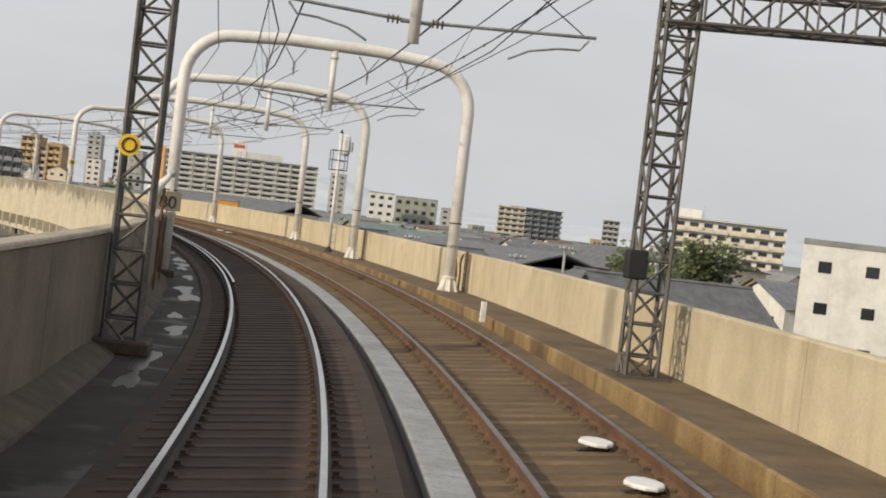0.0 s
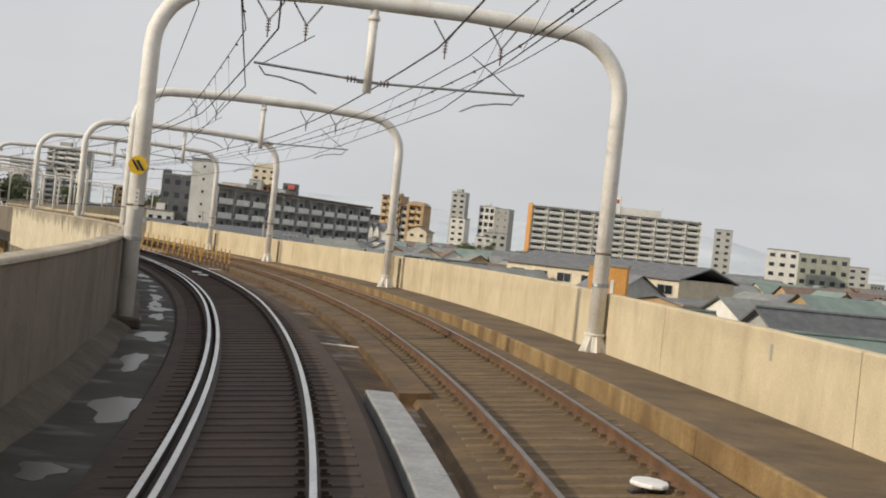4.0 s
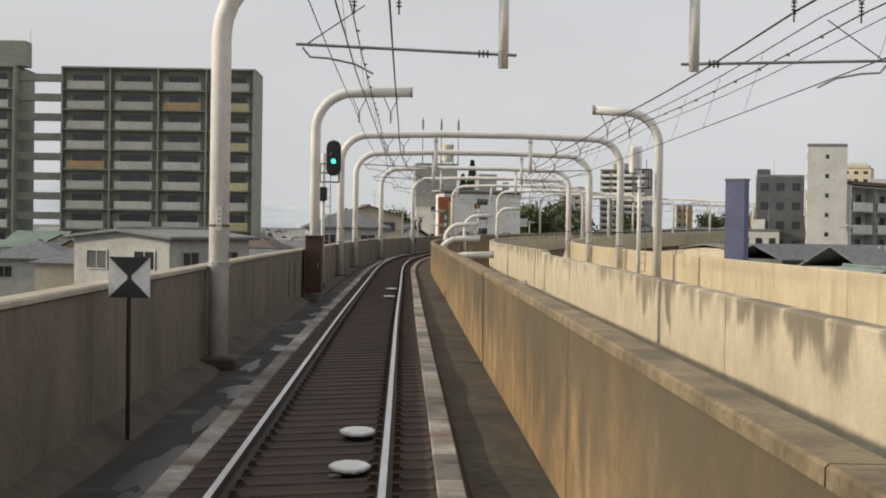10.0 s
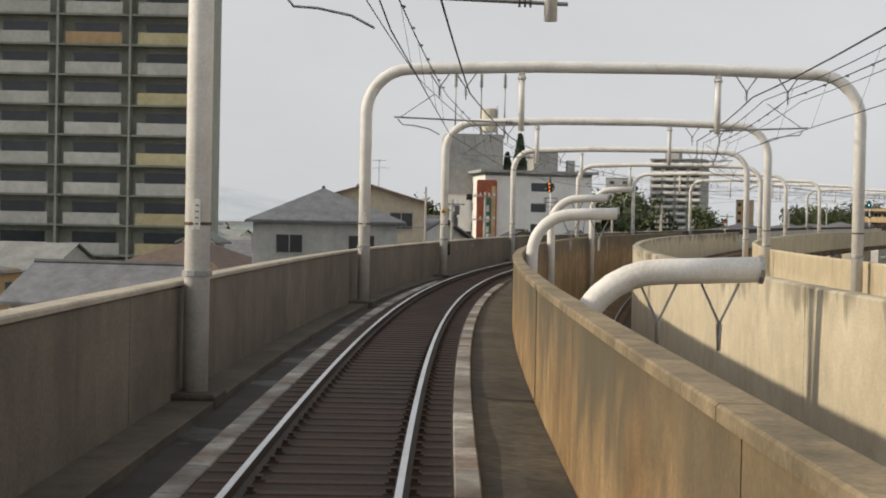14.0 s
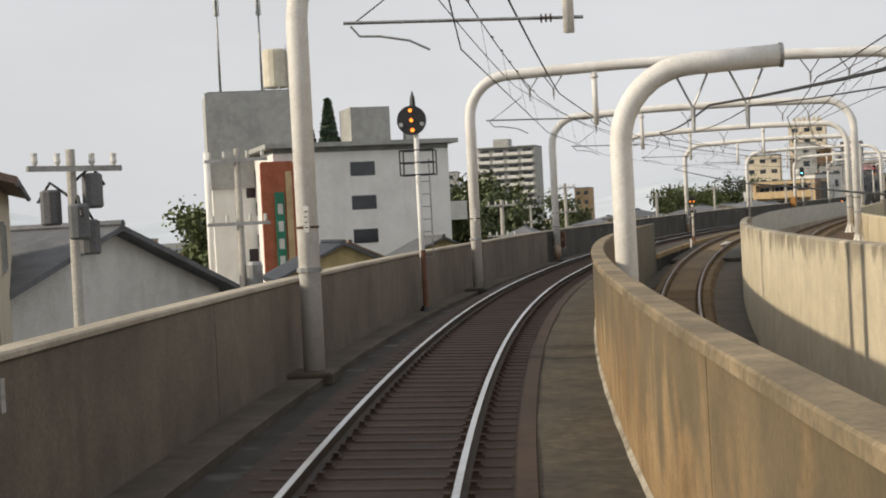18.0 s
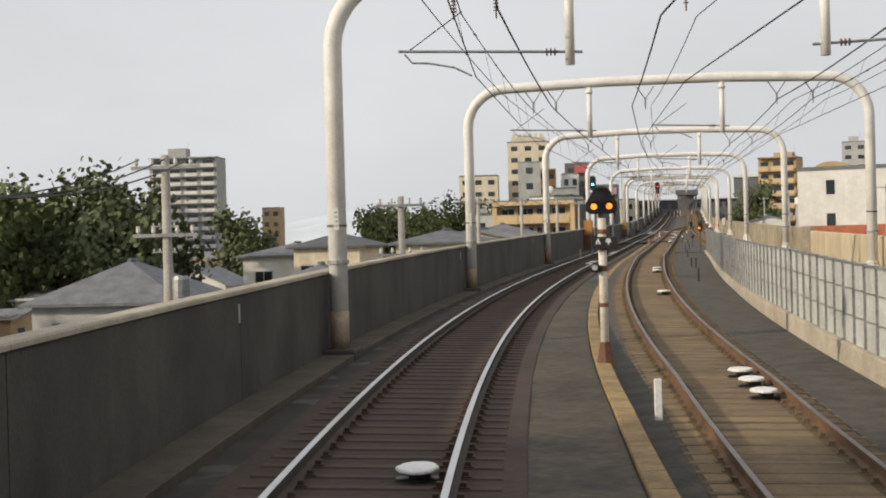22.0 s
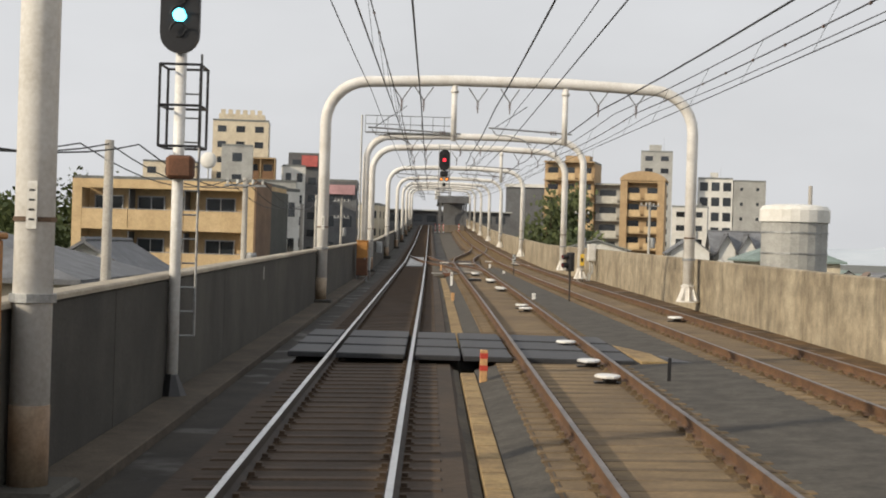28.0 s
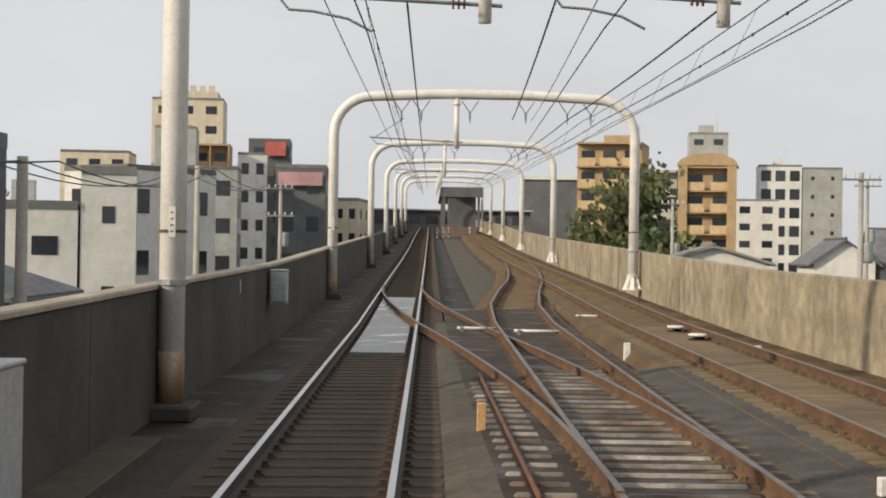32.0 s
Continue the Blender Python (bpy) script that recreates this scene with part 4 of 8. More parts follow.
def ladder(g, x, z0, z1, y=0.16):
    n = int((z1 - z0) / 0.36)
    for k in range(n):
        bm = bmesh.new()
        tube(bm, [(x, 0, z0 + 0.36 * k), (x + 0.3, y * 0.3, z0 + 0.36 * k)], 0.014, 5)
        part("rung", bm, STEEL, g)
    bm = bmesh.new()
    tube(bm, [(x + 0.3, y * 0.3, z0), (x + 0.3, y * 0.3, z1)], 0.02, 6)
    part("rail", bm, STEEL, g)


def cage(g, x, z, w=0.7, h=0.8, mat=BLACK):
    for zz in (0, h * 0.5, h):
        bm = bmesh.new()
        ring = [(x - w / 2, -0.35, z + zz), (x + w / 2, -0.35, z + zz), (x + w / 2, 0.35, z + zz), (x - w / 2, 0.35, z + zz), (x - w / 2, -0.35, z + zz)]
        for a, b in zip(ring[:-1], ring[1:]):
            tube(bm, [a, b], 0.02, 5)
        part("cage_rail", bm, mat, g)
    for dx, dy in ((-1, -1), (1, -1), (1, 1), (-1, 1)):
        bm = bmesh.new()
        tube(bm, [(x + dx * w / 2, dy * 0.35, z), (x + dx * w / 2, dy * 0.35, z + h)], 0.022, 5)
        part("cage_post", bm, mat, g)


def head(g, x, z, h, w, lamps, lit, litmat):
    """An oblong black signal head with a rounded outline, hooded lenses and one lit."""
    bm = bmesh.new()
    n = 10
    out = []
    for k in range(n + 1):
        a = math.pi * k / n
        out.append((w / 2 * math.cos(a), h / 2 - w / 2 + w / 2 * math.sin(a)))
    for k in range(n + 1):
        a = math.pi + math.pi * k / n
        out.append((w / 2 * math.cos(a), -h / 2 + w / 2 + w / 2 * math.sin(a)))
    f0 = [bm.verts.new((x + p, -0.25, z + q)) for p, q in out]
    f1 = [bm.verts.new((x + p, -0.12, z + q)) for p, q in out]
    bm.faces.new(f0), bm.faces.new(f1[::-1])
    for k in range(len(out)):
        bm.faces.new((f0[k], f0[(k + 1) % len(out)], f1[(k + 1) % len(out)], f1[k]))
    part("backboard", bm, BLACK, g)
    for k in range(lamps):
        zz = z + (k - (lamps - 1) / 2) * (h - w * 0.7) / max(1, lamps)
        bm = bmesh.new()
        disc(bm, x, -0.27, zz, 0.1 if k == lit else 0.085, 0.03, 14)
        part("lens", bm, litmat if k == lit else BLACK, g, "lit lens" if k == lit else "")
        bm = bmesh.new()
        for q in range(7):
            a0, a1 = math.pi * q / 7, math.pi * (q + 1) / 7
            tube(bm, [(x + 0.12 * math.cos(a0), -0.36, zz + 0.12 * math.sin(a0)), (x + 0.12 * math.cos(a1), -0.36, zz + 0.12 * math.sin(a1))], 0.02, 4)
        part("hood", bm, BLACK, g)


g = empty("colour_light_signal", frame_at(264.6, -0.42, 0), "tall signal with a black head showing green on a white mast", "signal")
mast(g, -2.15, -0.42, 5.4)
ladder(g, -2.15, 0.3, 4.6)
head(g, -1.72, 5.2, 1.5, 0.62, 4, 1, GREEN)
cage(g, -1.9, 4.2, 0.8, 0.75)
bm = bmesh.new()
box(bm, -2.15, -0.1, 3.7, 0.35, 0.3, 0.6, 0.06)
part("phone_box", bm, BLACK, g)

g = empty("repeater_signal", frame_at(400.8, -0.02, -0.15), "round black repeater signal with three amber lights in a column", "signal")
mast(g, -2.52, -0.42, 5.25, 0.075)
ladder(g, -2.5, 1.4, 4.2)
cage(g, -2.5, 3.75, 0.95, 0.7)
bm = bmesh.new()
disc(bm, -2.6, -0.2, 5.3, 0.42, 0.08, 24)
part("disc", bm, BLACK, g, "round black backboard")
for k in range(3):
    bm = bmesh.new()
    disc(bm, -2.62 + 0.02 * k, -0.27, 5.3 + (1 - k) * 0.28, 0.055, 0.03, 12)
    part("lens", bm, AMBER, g, "lit amber lens")
for k in (-1, 1):
    bm = bmesh.new()
    disc(bm, -2.6 + 0.3 * k, -0.27, 5.18, 0.06, 0.03, 10)
    part("lens", bm, GREYBOX, g)
bm = bmesh.new()
tube(bm, [(-2.58, 0, 5.7), (-2.58, 0, 5.95), (-2.58, 0, 6.15)], [0.09, 0.07, 0.01], 8)
part("finial", bm, BLACK, g)
bm = bmesh.new()
tube(bm, [(-2.5, 0, -0.4), (-2.5, 0, 1.6)], 0.085, 10)
part("lower_mast", bm, RUST, g, "dark rusty lower mast")

g = empty("colour_light_signal", frame_at(572, 0, 0), "signal with a black head showing blue-green on a white mast", "signal")
mast(g, -2.75, -0.42, 5.6)
ladder(g, -2.75, 0.6, 4.8)
head(g, -2.75, 5.45, 1.35, 0.58, 4, 1, CYAN)
cage(g, -2.7, 3.4, 0.6, 1.2)
bm = bmesh.new()
box(bm, -2.7, -0.1, 3.1, 0.4, 0.3, 0.35, 0.05)
part("lower_unit", bm, RUST, g)

NEARER = Matrix.Translation((0.095, 0, 0.207)) @ Matrix.Scale(0.91, 4)
g = empty("suspended_signal", frame_at(SIGNAL_S, 0, 0) @ NEARER, "black signal showing red hung in a steel cage under the gantry", "signal")
head(g, 1.72, 6.45, 1.25, 0.6, 3, 1, RED)
bm = bmesh.new()
box(bm, 1.72, -0.12, 5.65, 0.5, 0.3, 0.35, 0.08)
part("lower_unit", bm, BLACK, g)
for k in (-0.16, 0.16):
    bm = bmesh.new()
    tube(bm, [(1.72 + k, -0.05, 5.32), (1.72 + k, -0.34, 5.32)], 0.12, 12)
    part("route_lamp", bm, BLACK, g)
    bm = bmesh.new()
    disc(bm, 1.72 + k, -0.36, 5.32, 0.055, 0.02, 12)
    part("lens", bm, AMBER, g, "lit amber lens")
bm = bmesh.new()
box(bm, 1.72, -0.1, 5.02, 0.2, 0.25, 0.22, 0.05)
part("junction_box", bm, BLACK, g)
for k in (-0.32, 0.32):
    bm = bmesh.new()
    tube(bm, [(1.72 + k, 0.1, 4.3), (1.72 + k, 0.1, 7.4)], 0.03, 6)
    part("cage_post", bm, STEEL, g)
for k in range(9):
    bm = bmesh.new()
    tube(bm, [(1.4, 0.1, 4.32 + 0.37 * k), (2.04, 0.1, 4.32 + 0.37 * k)], 0.018, 5)
    part("rung", bm, STEEL, g)
cage(g, 1.72, 4.3, 0.85, 0.5, STEEL)

# its gantry with a walkway on top
g = empty("signal_gantry", frame_at(SIGNAL_S, 0, 0) @ NEARER, "white pipe gantry with a railed walkway on top for the signal", "gantry")
bm = bmesh.new()
pts = arch_points(-2.9, 9.95, 7.75, z0=-0.68)
tube(bm, pts, 0.2, 12)
part("arch", bm, POLE, g, smooth=True)
bm = bmesh.new()
foot(bm, 9.95, -0.3)
part("pole_foot", bm, POLE, g, "flanged foot with gussets")
for x_ in np.linspace(-3.0, 2.3, 9):
    bm = bmesh.new()
    tube(bm, [(x_, -0.3, 7.95), (x_, -0.3, 8.95)], 0.022, 5)
    part("baluster", bm, STEEL, g)
for z_ in (7.95, 8.45, 8.95):
    bm = bmesh.new()
    tube(bm, [(-3.0, -0.3, z_), (2.3, -0.3, z_)], 0.025, 5)
    part("handrail", bm, STEEL, g)
bm = bmesh.new()
box(bm, -0.35, 0.05, 7.98, 5.3, 0.7, 0.05)
part("walkway", bm, STEEL, g)
bm = bmesh.new()
tube(bm, [(-3.2, -0.3, 8.95), (-3.2, -0.3, -0.6)], 0.06, 6)
part("side_pole", bm, STEEL, g)

# masts seen from behind on the outer side
g = empty("signal_mast", frame_at(74, 0, 0), "white signal mast with ladder and black cage seen from behind", "signal")
mast(g, 6.35, -0.1, 5.9)
ladder(g, 6.35, 0.2, 5.4)
cage(g, 6.35, 4.1, 0.75, 0.95)
bm = bmesh.new()
box(bm, 6.64, 0, 5.35, 0.4, 0.26, 1.05, 0.1)
part("signal_back", bm, WHITE, g)
bm = bmesh.new()
box(bm, 6.9, -0.02, 5.3, 0.14, 0.3, 0.5, 0.05)
part("hood_back", bm, GREYBOX, g)
bm = bmesh.new()
tube(bm, [(6.35, 0, 5.9), (6.35, 0, 6.1)], [0.1, 0.02], 8)
part("finial", bm, BLACK, g)
g = empty("signal_mast", frame_at(266, 0, 0), "white signal mast with a pale signal back and cage", "signal")
mast(g, 11.0, -0.5, 6.0)
ladder(g, 11.0, 0.6, 5.4)
cage(g, 11.1, 4.2, 0.7, 0.8)
bm = bmesh.new()
box(bm, 10.75, 0, 5.4, 0.42, 0.3, 1.3, 0.12)
part("signal_back", bm, WHITE, g)

g = empty("dwarf_signal", frame_at(461.5, 0.16, 0.12), "short twin-lamp signal on a white and brown banded mast", "signal")
mast(g, 2.5, -0.42, 2.15, 0.075, True)
bm = bmesh.new()
tri_ = [[bm.verts.new((2.5 + x * 0.8, y, 2.36 + z * 0.85)) for x, z in ((-0.24, -0.16), (0.24, -0.16), (0.33, -0.1), (0.33, 0.06), (0.16, 0.34), (0.06, 0.4), (-0.06, 0.4), (-0.16, 0.34), (-0.33, 0.06), (-0.33, -0.1))] for y in (-0.06, 0.08)]
bm.faces.new(tri_[0]); bm.faces.new(tri_[1][::-1])
for k in range(10):
    bm.faces.new((tri_[0][k], tri_[1][k], tri_[1][(k + 1) % 10], tri_[0][(k + 1) % 10]))
bmesh.ops.recalc_face_normals(bm, faces=bm.faces)
head = part("lamp_head", bm, BLACK, g, "rounded triangular black head")
for x, z, lit in ((-0.13, -0.01, True), (0.13, -0.01, True), (0.0, 0.2, False)):
    bm = bmesh.new()
    tube(bm, [(2.5 + x, -0.06, 2.36 + z), (2.5 + x, -0.13, 2.36 + z)], 0.085, 14)
    part("lamp_ring", bm, BLACK, head)
    bm = bmesh.new()
    disc(bm, 2.5 + x, -0.135, 2.36 + z, 0.052, 0.015, 14)
    part("lens", bm, AMBER if lit else BLACK, head, "lit amber lens" if lit else "unlit dark lens")
    bm = bmesh.new()
    box(bm, 2.5 + x, -0.2, 2.36 + z + 0.1, 0.2, 0.2, 0.015, 0.005)
    part("hood", bm, BLACK, head)
bm = bmesh.new()
box(bm, 2.53, -0.12, 1.73, 0.44, 0.03, 0.21, 0.006)
nb_ = part("name_board", bm, BLACK, g, "black board with white marks")
for x_, w_, h_, a_ in ((2.41, 0.025, 0.1, 24), (2.44, 0.025, 0.1, -24), (2.6, 0.1, 0.025, 0), (2.6, 0.08, 0.025, 0), (2.6, 0.025, 0.11, 0)):
    bm = bmesh.new()
    box(bm, x_, -0.138, 1.75 + (0.03 if (w_, a_) == (0.08, 0) else 0), w_, 0.006, h_, 0, Matrix.Rotation(radians(a_), 4, "Y"))
    part("mark", bm, WHITE, nb_)
for x_ in (2.36, 2.5, 2.66):
    bm = bmesh.new()
    tube(bm, [(x_, -0.12, 1.63), (x_, -0.12, 1.58)], 0.012, 6)
    part("drip_stud", bm, BLACK, nb_)
bm = bmesh.new()
tube(bm, [(2.36, -0.04, 1.31), (2.36, -0.16, 1.31)], 0.085, 14)
rl_ = part("ring_lamp", bm, BLACK, g, "small round black lamp", smooth=True)
bm = bmesh.new()
disc(bm, 2.36, -0.166, 1.31, 0.05, 0.012, 12)
part("lens", bm, GREYBOX, rl_)
bm = bmesh.new()
tube(bm, [(2.36, -0.04, 1.31), (2.5, 0, 1.31)], 0.03, 6)
part("bracket", bm, BLACK, g)

# ---- trackside cabinets ----
def cabinet(s, off, w, d, h, mat, label, z=-0.42, legs=0.1):
    c = empty("relay_cabinet", frame_at(s, off, z), label, "cabinet", "trackside cabinets")
    bm = bmesh.new()
    box(bm, 0, 0, legs + h / 2, w, d, h, 0.02)
    part("body", bm, mat, c)
    bm = bmesh.new()
    box(bm, 0, -d / 2 - 0.012, legs + h / 2, w * 0.86, 0.02, h * 0.9, 0.006)
    dr = part("door", bm, mat, c)
    # rust-dark box round the lower half paints in the parapet's shade
    if h > 1.6 and mat is ORANGE:
        bm = bmesh.new()
        box(bm, 0, -0.004, legs + h * 0.26, w * 1.012, d * 1.06, h * 0.5, 0.01)
        part("lower_skirt", bm, RUST, c, "rusty lower half, coloured dark for the parapet's shade")
    bm = bmesh.new()
    box(bm, w * 0.3, -d / 2 - 0.035, legs + h * 0.5, 0.03, 0.03, 0.16, 0.006)
    part("handle", bm, STEEL, dr)
    bm = bmesh.new()
    box(bm, 0, 0, legs + h + 0.02, w * 1.08, d * 1.08, 0.05, 0.015)
    part("roof", bm, mat, c)
    for dx in (-1, 1):
        for dy in (-1, 1):
            bm = bmesh.new()
            box(bm, dx * w * 0.42, dy * d * 0.4, legs / 2, 0.06, 0.06, legs)
            part("leg", bm, STEEL, c)
    return c


cabinet(257.0, -2.44, 0.6, 1.4, 2.05, DARKRUST, "tall rusty brown relay cabinet beside the parapet", legs=0.3)
cabinet(560.2, -2.46, 0.7, 0.7, 2.25, ORANGE, "weathered orange relay cabinet beside the dark parapet", legs=0.3)
cabinet(627.2, -2.42, 0.55, 1.1, 1.75, ORANGE, "weathered orange relay cabinet beside the parapet", legs=0.3)
cabinet(633, -2.4, 0.35, 0.8, 1.2, GREYBOX, "slim grey cabinet beside the parapet", legs=0.4)
cabinet(658, -2.58, 0.4, 0.5, 0.75, GREYBOX, "small grey cabinet on the dark parapet", z=0.55, legs=0.05)
cabinet(440, -2.5, 0.55, 0.6, 0.8, RUST, "small rusty cabinet on the parapet behind a pole", z=0.3, legs=0.1)
cabinet(356, -2.42, 0.46, 0.3, 0.5, BLACK, "black junction box fixed to the parapet beside a pole", z=0.72, legs=0.02)
cabinet(225.8, 11.25, 0.4, 0.4, 1.2, GREYBOX, "grey cabinet beside the outer parapet", z=0.2, legs=0.1)

# ---- low kerb and walkway beside the outer track ----
def strip(name, s0, s1, a, b, top, bottom, mat, label, cat, kind="structure", piece=None, pname="", grp=""):
    """A long low block between two edges; piece cuts it into lengths as parts."""
    def block(u, v, step=3.0):
        bm = bmesh.new()
        n = max(1, int((v - u) / step))
        rings = []
        for i in range(n + 1):
            s = u + (v - u) * i / n
            t, bt = top(s), bottom(s)
            rings.append([bm.verts.new(at(s, o, z)) for o, z in ((a(s), t - 0.015), (a(s) + 0.015, t), (b(s) - 0.015, t), (b(s), t - 0.015), (b(s), bt), (a(s), bt))])
        for i in range(n):
            for k in range(6):
                bm.faces.new((rings[i][k], rings[i][(k + 1) % 6], rings[i + 1][(k + 1) % 6], rings[i + 1][k]))
        bm.faces.new(rings[0][::-1])
        bm.faces.new(rings[-1])
        bmesh.ops.recalc_face_normals(bm, faces=bm.faces)
        return bm
    if not piece:
        return tagged(part(name, block(s0, s1), mat), label, cat, kind=kind)
    t = empty(name, Matrix.Identity(4), label, cat, grp, kind)
    n = int((s1 - s0) / piece)
    for i in range(n):
        part(pname, block(s0 + piece * i + 0.012, s0 + piece * (i + 1) - 0.012), mat, t)
    return t


KERB_OFF = [(-56, 5.6), (70, 5.65), (95, 6.1), (118, 6.75), (130, 7.05), (145, 7.7), (160, 8.0), (168, 8.2), (196, 9.75), (260, 10.9)]
k_off = lambda s: min(knots(s, KERB_OFF), r_off(s) - 0.5)
k_top = lambda s: knots(s, [(-56, 0.1), (85, 0.06), (115, -0.04), (170, -0.05), (196, -0.2), (260, -0.28)])
strip("walkway_outer", -20, 259, k_off, lambda s: r_off(s) - 0.003, k_top, lambda s: -0.75, KERB, "orange-stained concrete kerb beside the outer track", "kerb", piece=6.0, pname="kerb_length")
DIRT = material("brown_dirt", (0.15, 0.105, 0.058), (0.085, 0.058, 0.032), 0.95, scale=1.6, bump=0.6)
strip("walkway_dirt", -20, 259, lambda s: k_off(s) + 0.06, lambda s: r_off(s) - 0.006, lambda s: k_top(s) + 0.006, lambda s: k_top(s) - 0.05, DIRT, "brown dirt on top of the kerb walkway", "dirt")
TROUGH = material("grey_trough_cover", (0.3, 0.31, 0.31), (0.23, 0.235, 0.235), 0.6, scale=3, mottle=0.5)
strip("cable_trough", -20, 103, lambda s: 1.76, lambda s: 2.2, lambda s: -0.14, lambda s: -0.45, TROUGH, "grey metal cable trough between the tracks", "cable trough", "", 2.5, "trough_cover")
STRIPY = material("yellow_brown_trough", (0.31, 0.215, 0.095), (0.19, 0.125, 0.056), 0.9, scale=2.4, bump=0.4, mottle=0.7)
TROUGH_IN = lambda s: knots(s, [(440, 2.5), (455, 2.55), (468, 2.43), (480, 2.3), (493, 2.13), (505, 1.95), (517, 1.79), (528, 1.7), (545, 1.645), (600, 1.62)])
strip("cable_trough", 440, 576.5, TROUGH_IN, lambda s: TROUGH_IN(s) + 0.26, lambda s: -0.2, lambda s: -0.45, STRIPY, "yellow-brown concrete cable trough between the tracks", "cable trough", "", 1.0, "trough_cover")
strip("cable_trough", 584.5, 630, lambda s: 1.62, lambda s: 1.9, lambda s: -0.2, lambda s: -0.45, STRIPY, "yellow-brown concrete cable trough between the tracks", "cable trough", "", 1.0, "trough_cover")
PALEDUCT = material("pale_duct_cover", (0.3, 0.285, 0.25), (0.1, 0.066, 0.042), 0.7, scale=2.2, mottle=0.9, random_tint=0.45)
strip("cable_duct", 197, 345, lambda s: 1.24, lambda s: 1.5, lambda s: -0.155 + 1.37 * math.sin(cant(s)), lambda s: -0.5, PALEDUCT, "pale cable duct with worn covers beside the rail", "cable duct", "", 1.6, "duct_cover")
strip("cable_duct", 197, 345, lambda s: -1.5, lambda s: -1.24, lambda s: -0.155 - 1.37 * math.sin(cant(s)), lambda s: -0.5, PALEDUCT, "pale cable duct with worn covers beside the rail", "cable duct", "", 1.6, "duct_cover")
strip("ledge_inner", 424, 440, lambda s: 2.27, lambda s: 2.445, lambda s: knots(s, [(424, -0.3), (430, -0.22)]), lambda s: -0.45, STRIPY, "low tan kerb at the foot of the mossy wall", "ledge")
strip("ledge_left", 255, 640, lambda s: WALL_L, lambda s: WALL_L + 0.62, lambda s: -0.29, lambda s: -0.45, SOIL, "raised ledge with brown silt at the foot of the parapet", "ledge")
guard = tagged(part("guard_rail", sweep(shifted(RAIL, -0.58, 0.0), 43, 196, zero, lambda s: -0.004, 1.5, cant), DARKRAIL), "second guard rail inside the running rail", "guard rail")
part("rail_head", sweep(shifted(HEAD, -0.58, 0.0), 43, 196, zero, lambda s: -0.004, 1.5, cant), RAILHEAD, guard, "polished running surface")

# ---- wall returns at the foot of the ramp walls ----
ENDFACE = material("brown_stained_end", (0.33, 0.235, 0.12), (0.23, 0.145, 0.062), 0.9, scale=1.1, streaks=(0.1, 0.075, 0.042), streak_amount=0.6, bump=0.3, mottle=0.85)
g = empty("wall_return", frame_at(196.5, 0, 0), "brown-stained concrete end wall between the two ramp walls", "end wall")
bm = bmesh.new()
box(bm, 3.36, 0.15, 0.47, 1.36, 0.3, 1.95, 0.02)
part("end_face", bm, ENDFACE, g)
bm = bmesh.new()
box(bm, 3.92, 4.2, 0.47, 0.24, 7.8, 1.9, 0.02)
part("side_face", bm, STAINED, g)
SHEET = material("dark_weathered_sheet", (0.06, 0.055, 0.05), (0.11, 0.09, 0.065), 0.7, scale=3, bump=0.2)
for x0, x1, y_, top_ in ((4.35, 5.25, 0.28, 0.75), (4.5, 5.0, 0.36, 0.45)):
    bm = bmesh.new()
    tri_ = [[bm.verts.new((x, y_ + d_ + 0.18 * (z + 0.5), z)) for x, z in ((x0, -0.5), (x1, -0.5), (x0 + 0.15, top_))] for d_ in (0, 0.04)]
    bm.faces.new(tri_[0]); bm.faces.new(tri_[1][::-1])
    for k in range(3):
        bm.faces.new((tri_[0][k], tri_[1][k], tri_[1][(k + 1) % 3], tri_[0][(k + 1) % 3]))
    bmesh.ops.recalc_face_normals(bm, faces=bm.faces)
    part("leaning_sheet", bm, SHEET, g, "dark triangular sheet leaning on the wall")
strip("concrete_lid", 176.6, 196.2, lambda s: o_off(s) - 4.2, lambda s: o_off(s) - 2.65, lambda s: -0.22, lambda s: -0.5, STRIPY, "flat sand-coloured concrete lid between the tracks", "lid", "", 6.5, "lid_slab")

RUSTBED = material("rust_stained_edge", (0.135, 0.08, 0.032), (0.06, 0.038, 0.019), 0.9, scale=1.8, bump=0.5, mottle=0.8)
bank("bed_edge", 103.5, 194, lambda s: o_off(s) - 1.72, lambda s: o_off(s) - 1.2, lambda s: o_h(s) - 0.25, lambda s: o_h(s) - 0.2, -0.6, RUSTBED, "rust-stained raised edge of the outer track's bed", "bed edge")

# ---- yellow posts ----
bm = bmesh.new()
box(bm, 0, 0, 0.78, 0.06, 0.05, 0.76, 0.008)
pm = mesh_of(bm, "post_top")
pm.materials.append(material("yellow_post_paint", (0.62, 0.38, 0.08), (0.5, 0.29, 0.06), 0.6, scale=8))
bm = bmesh.new()
box(bm, 0, 0, 0.2, 0.058, 0.048, 0.4)
pf = mesh_of(bm, "post_foot")
pf.materials.append(RUST)
for k in range(20):
    s_ = 156.5 + 1.95 * k
    for off_ in (2.2, min(o_off(s_) - 1.75, 5.0)):
        p = empty("marker_post", frame_at(s_, off_, -0.43, random.uniform(-8, 8), radians(random.uniform(-2.5, 2.5))), "thin yellow marker post with a dark rusty foot", "post", "rows of yellow posts between the tracks")
        part("post_top", pm, ORANGE, p)
        part("post_foot", pf, RUST, p)
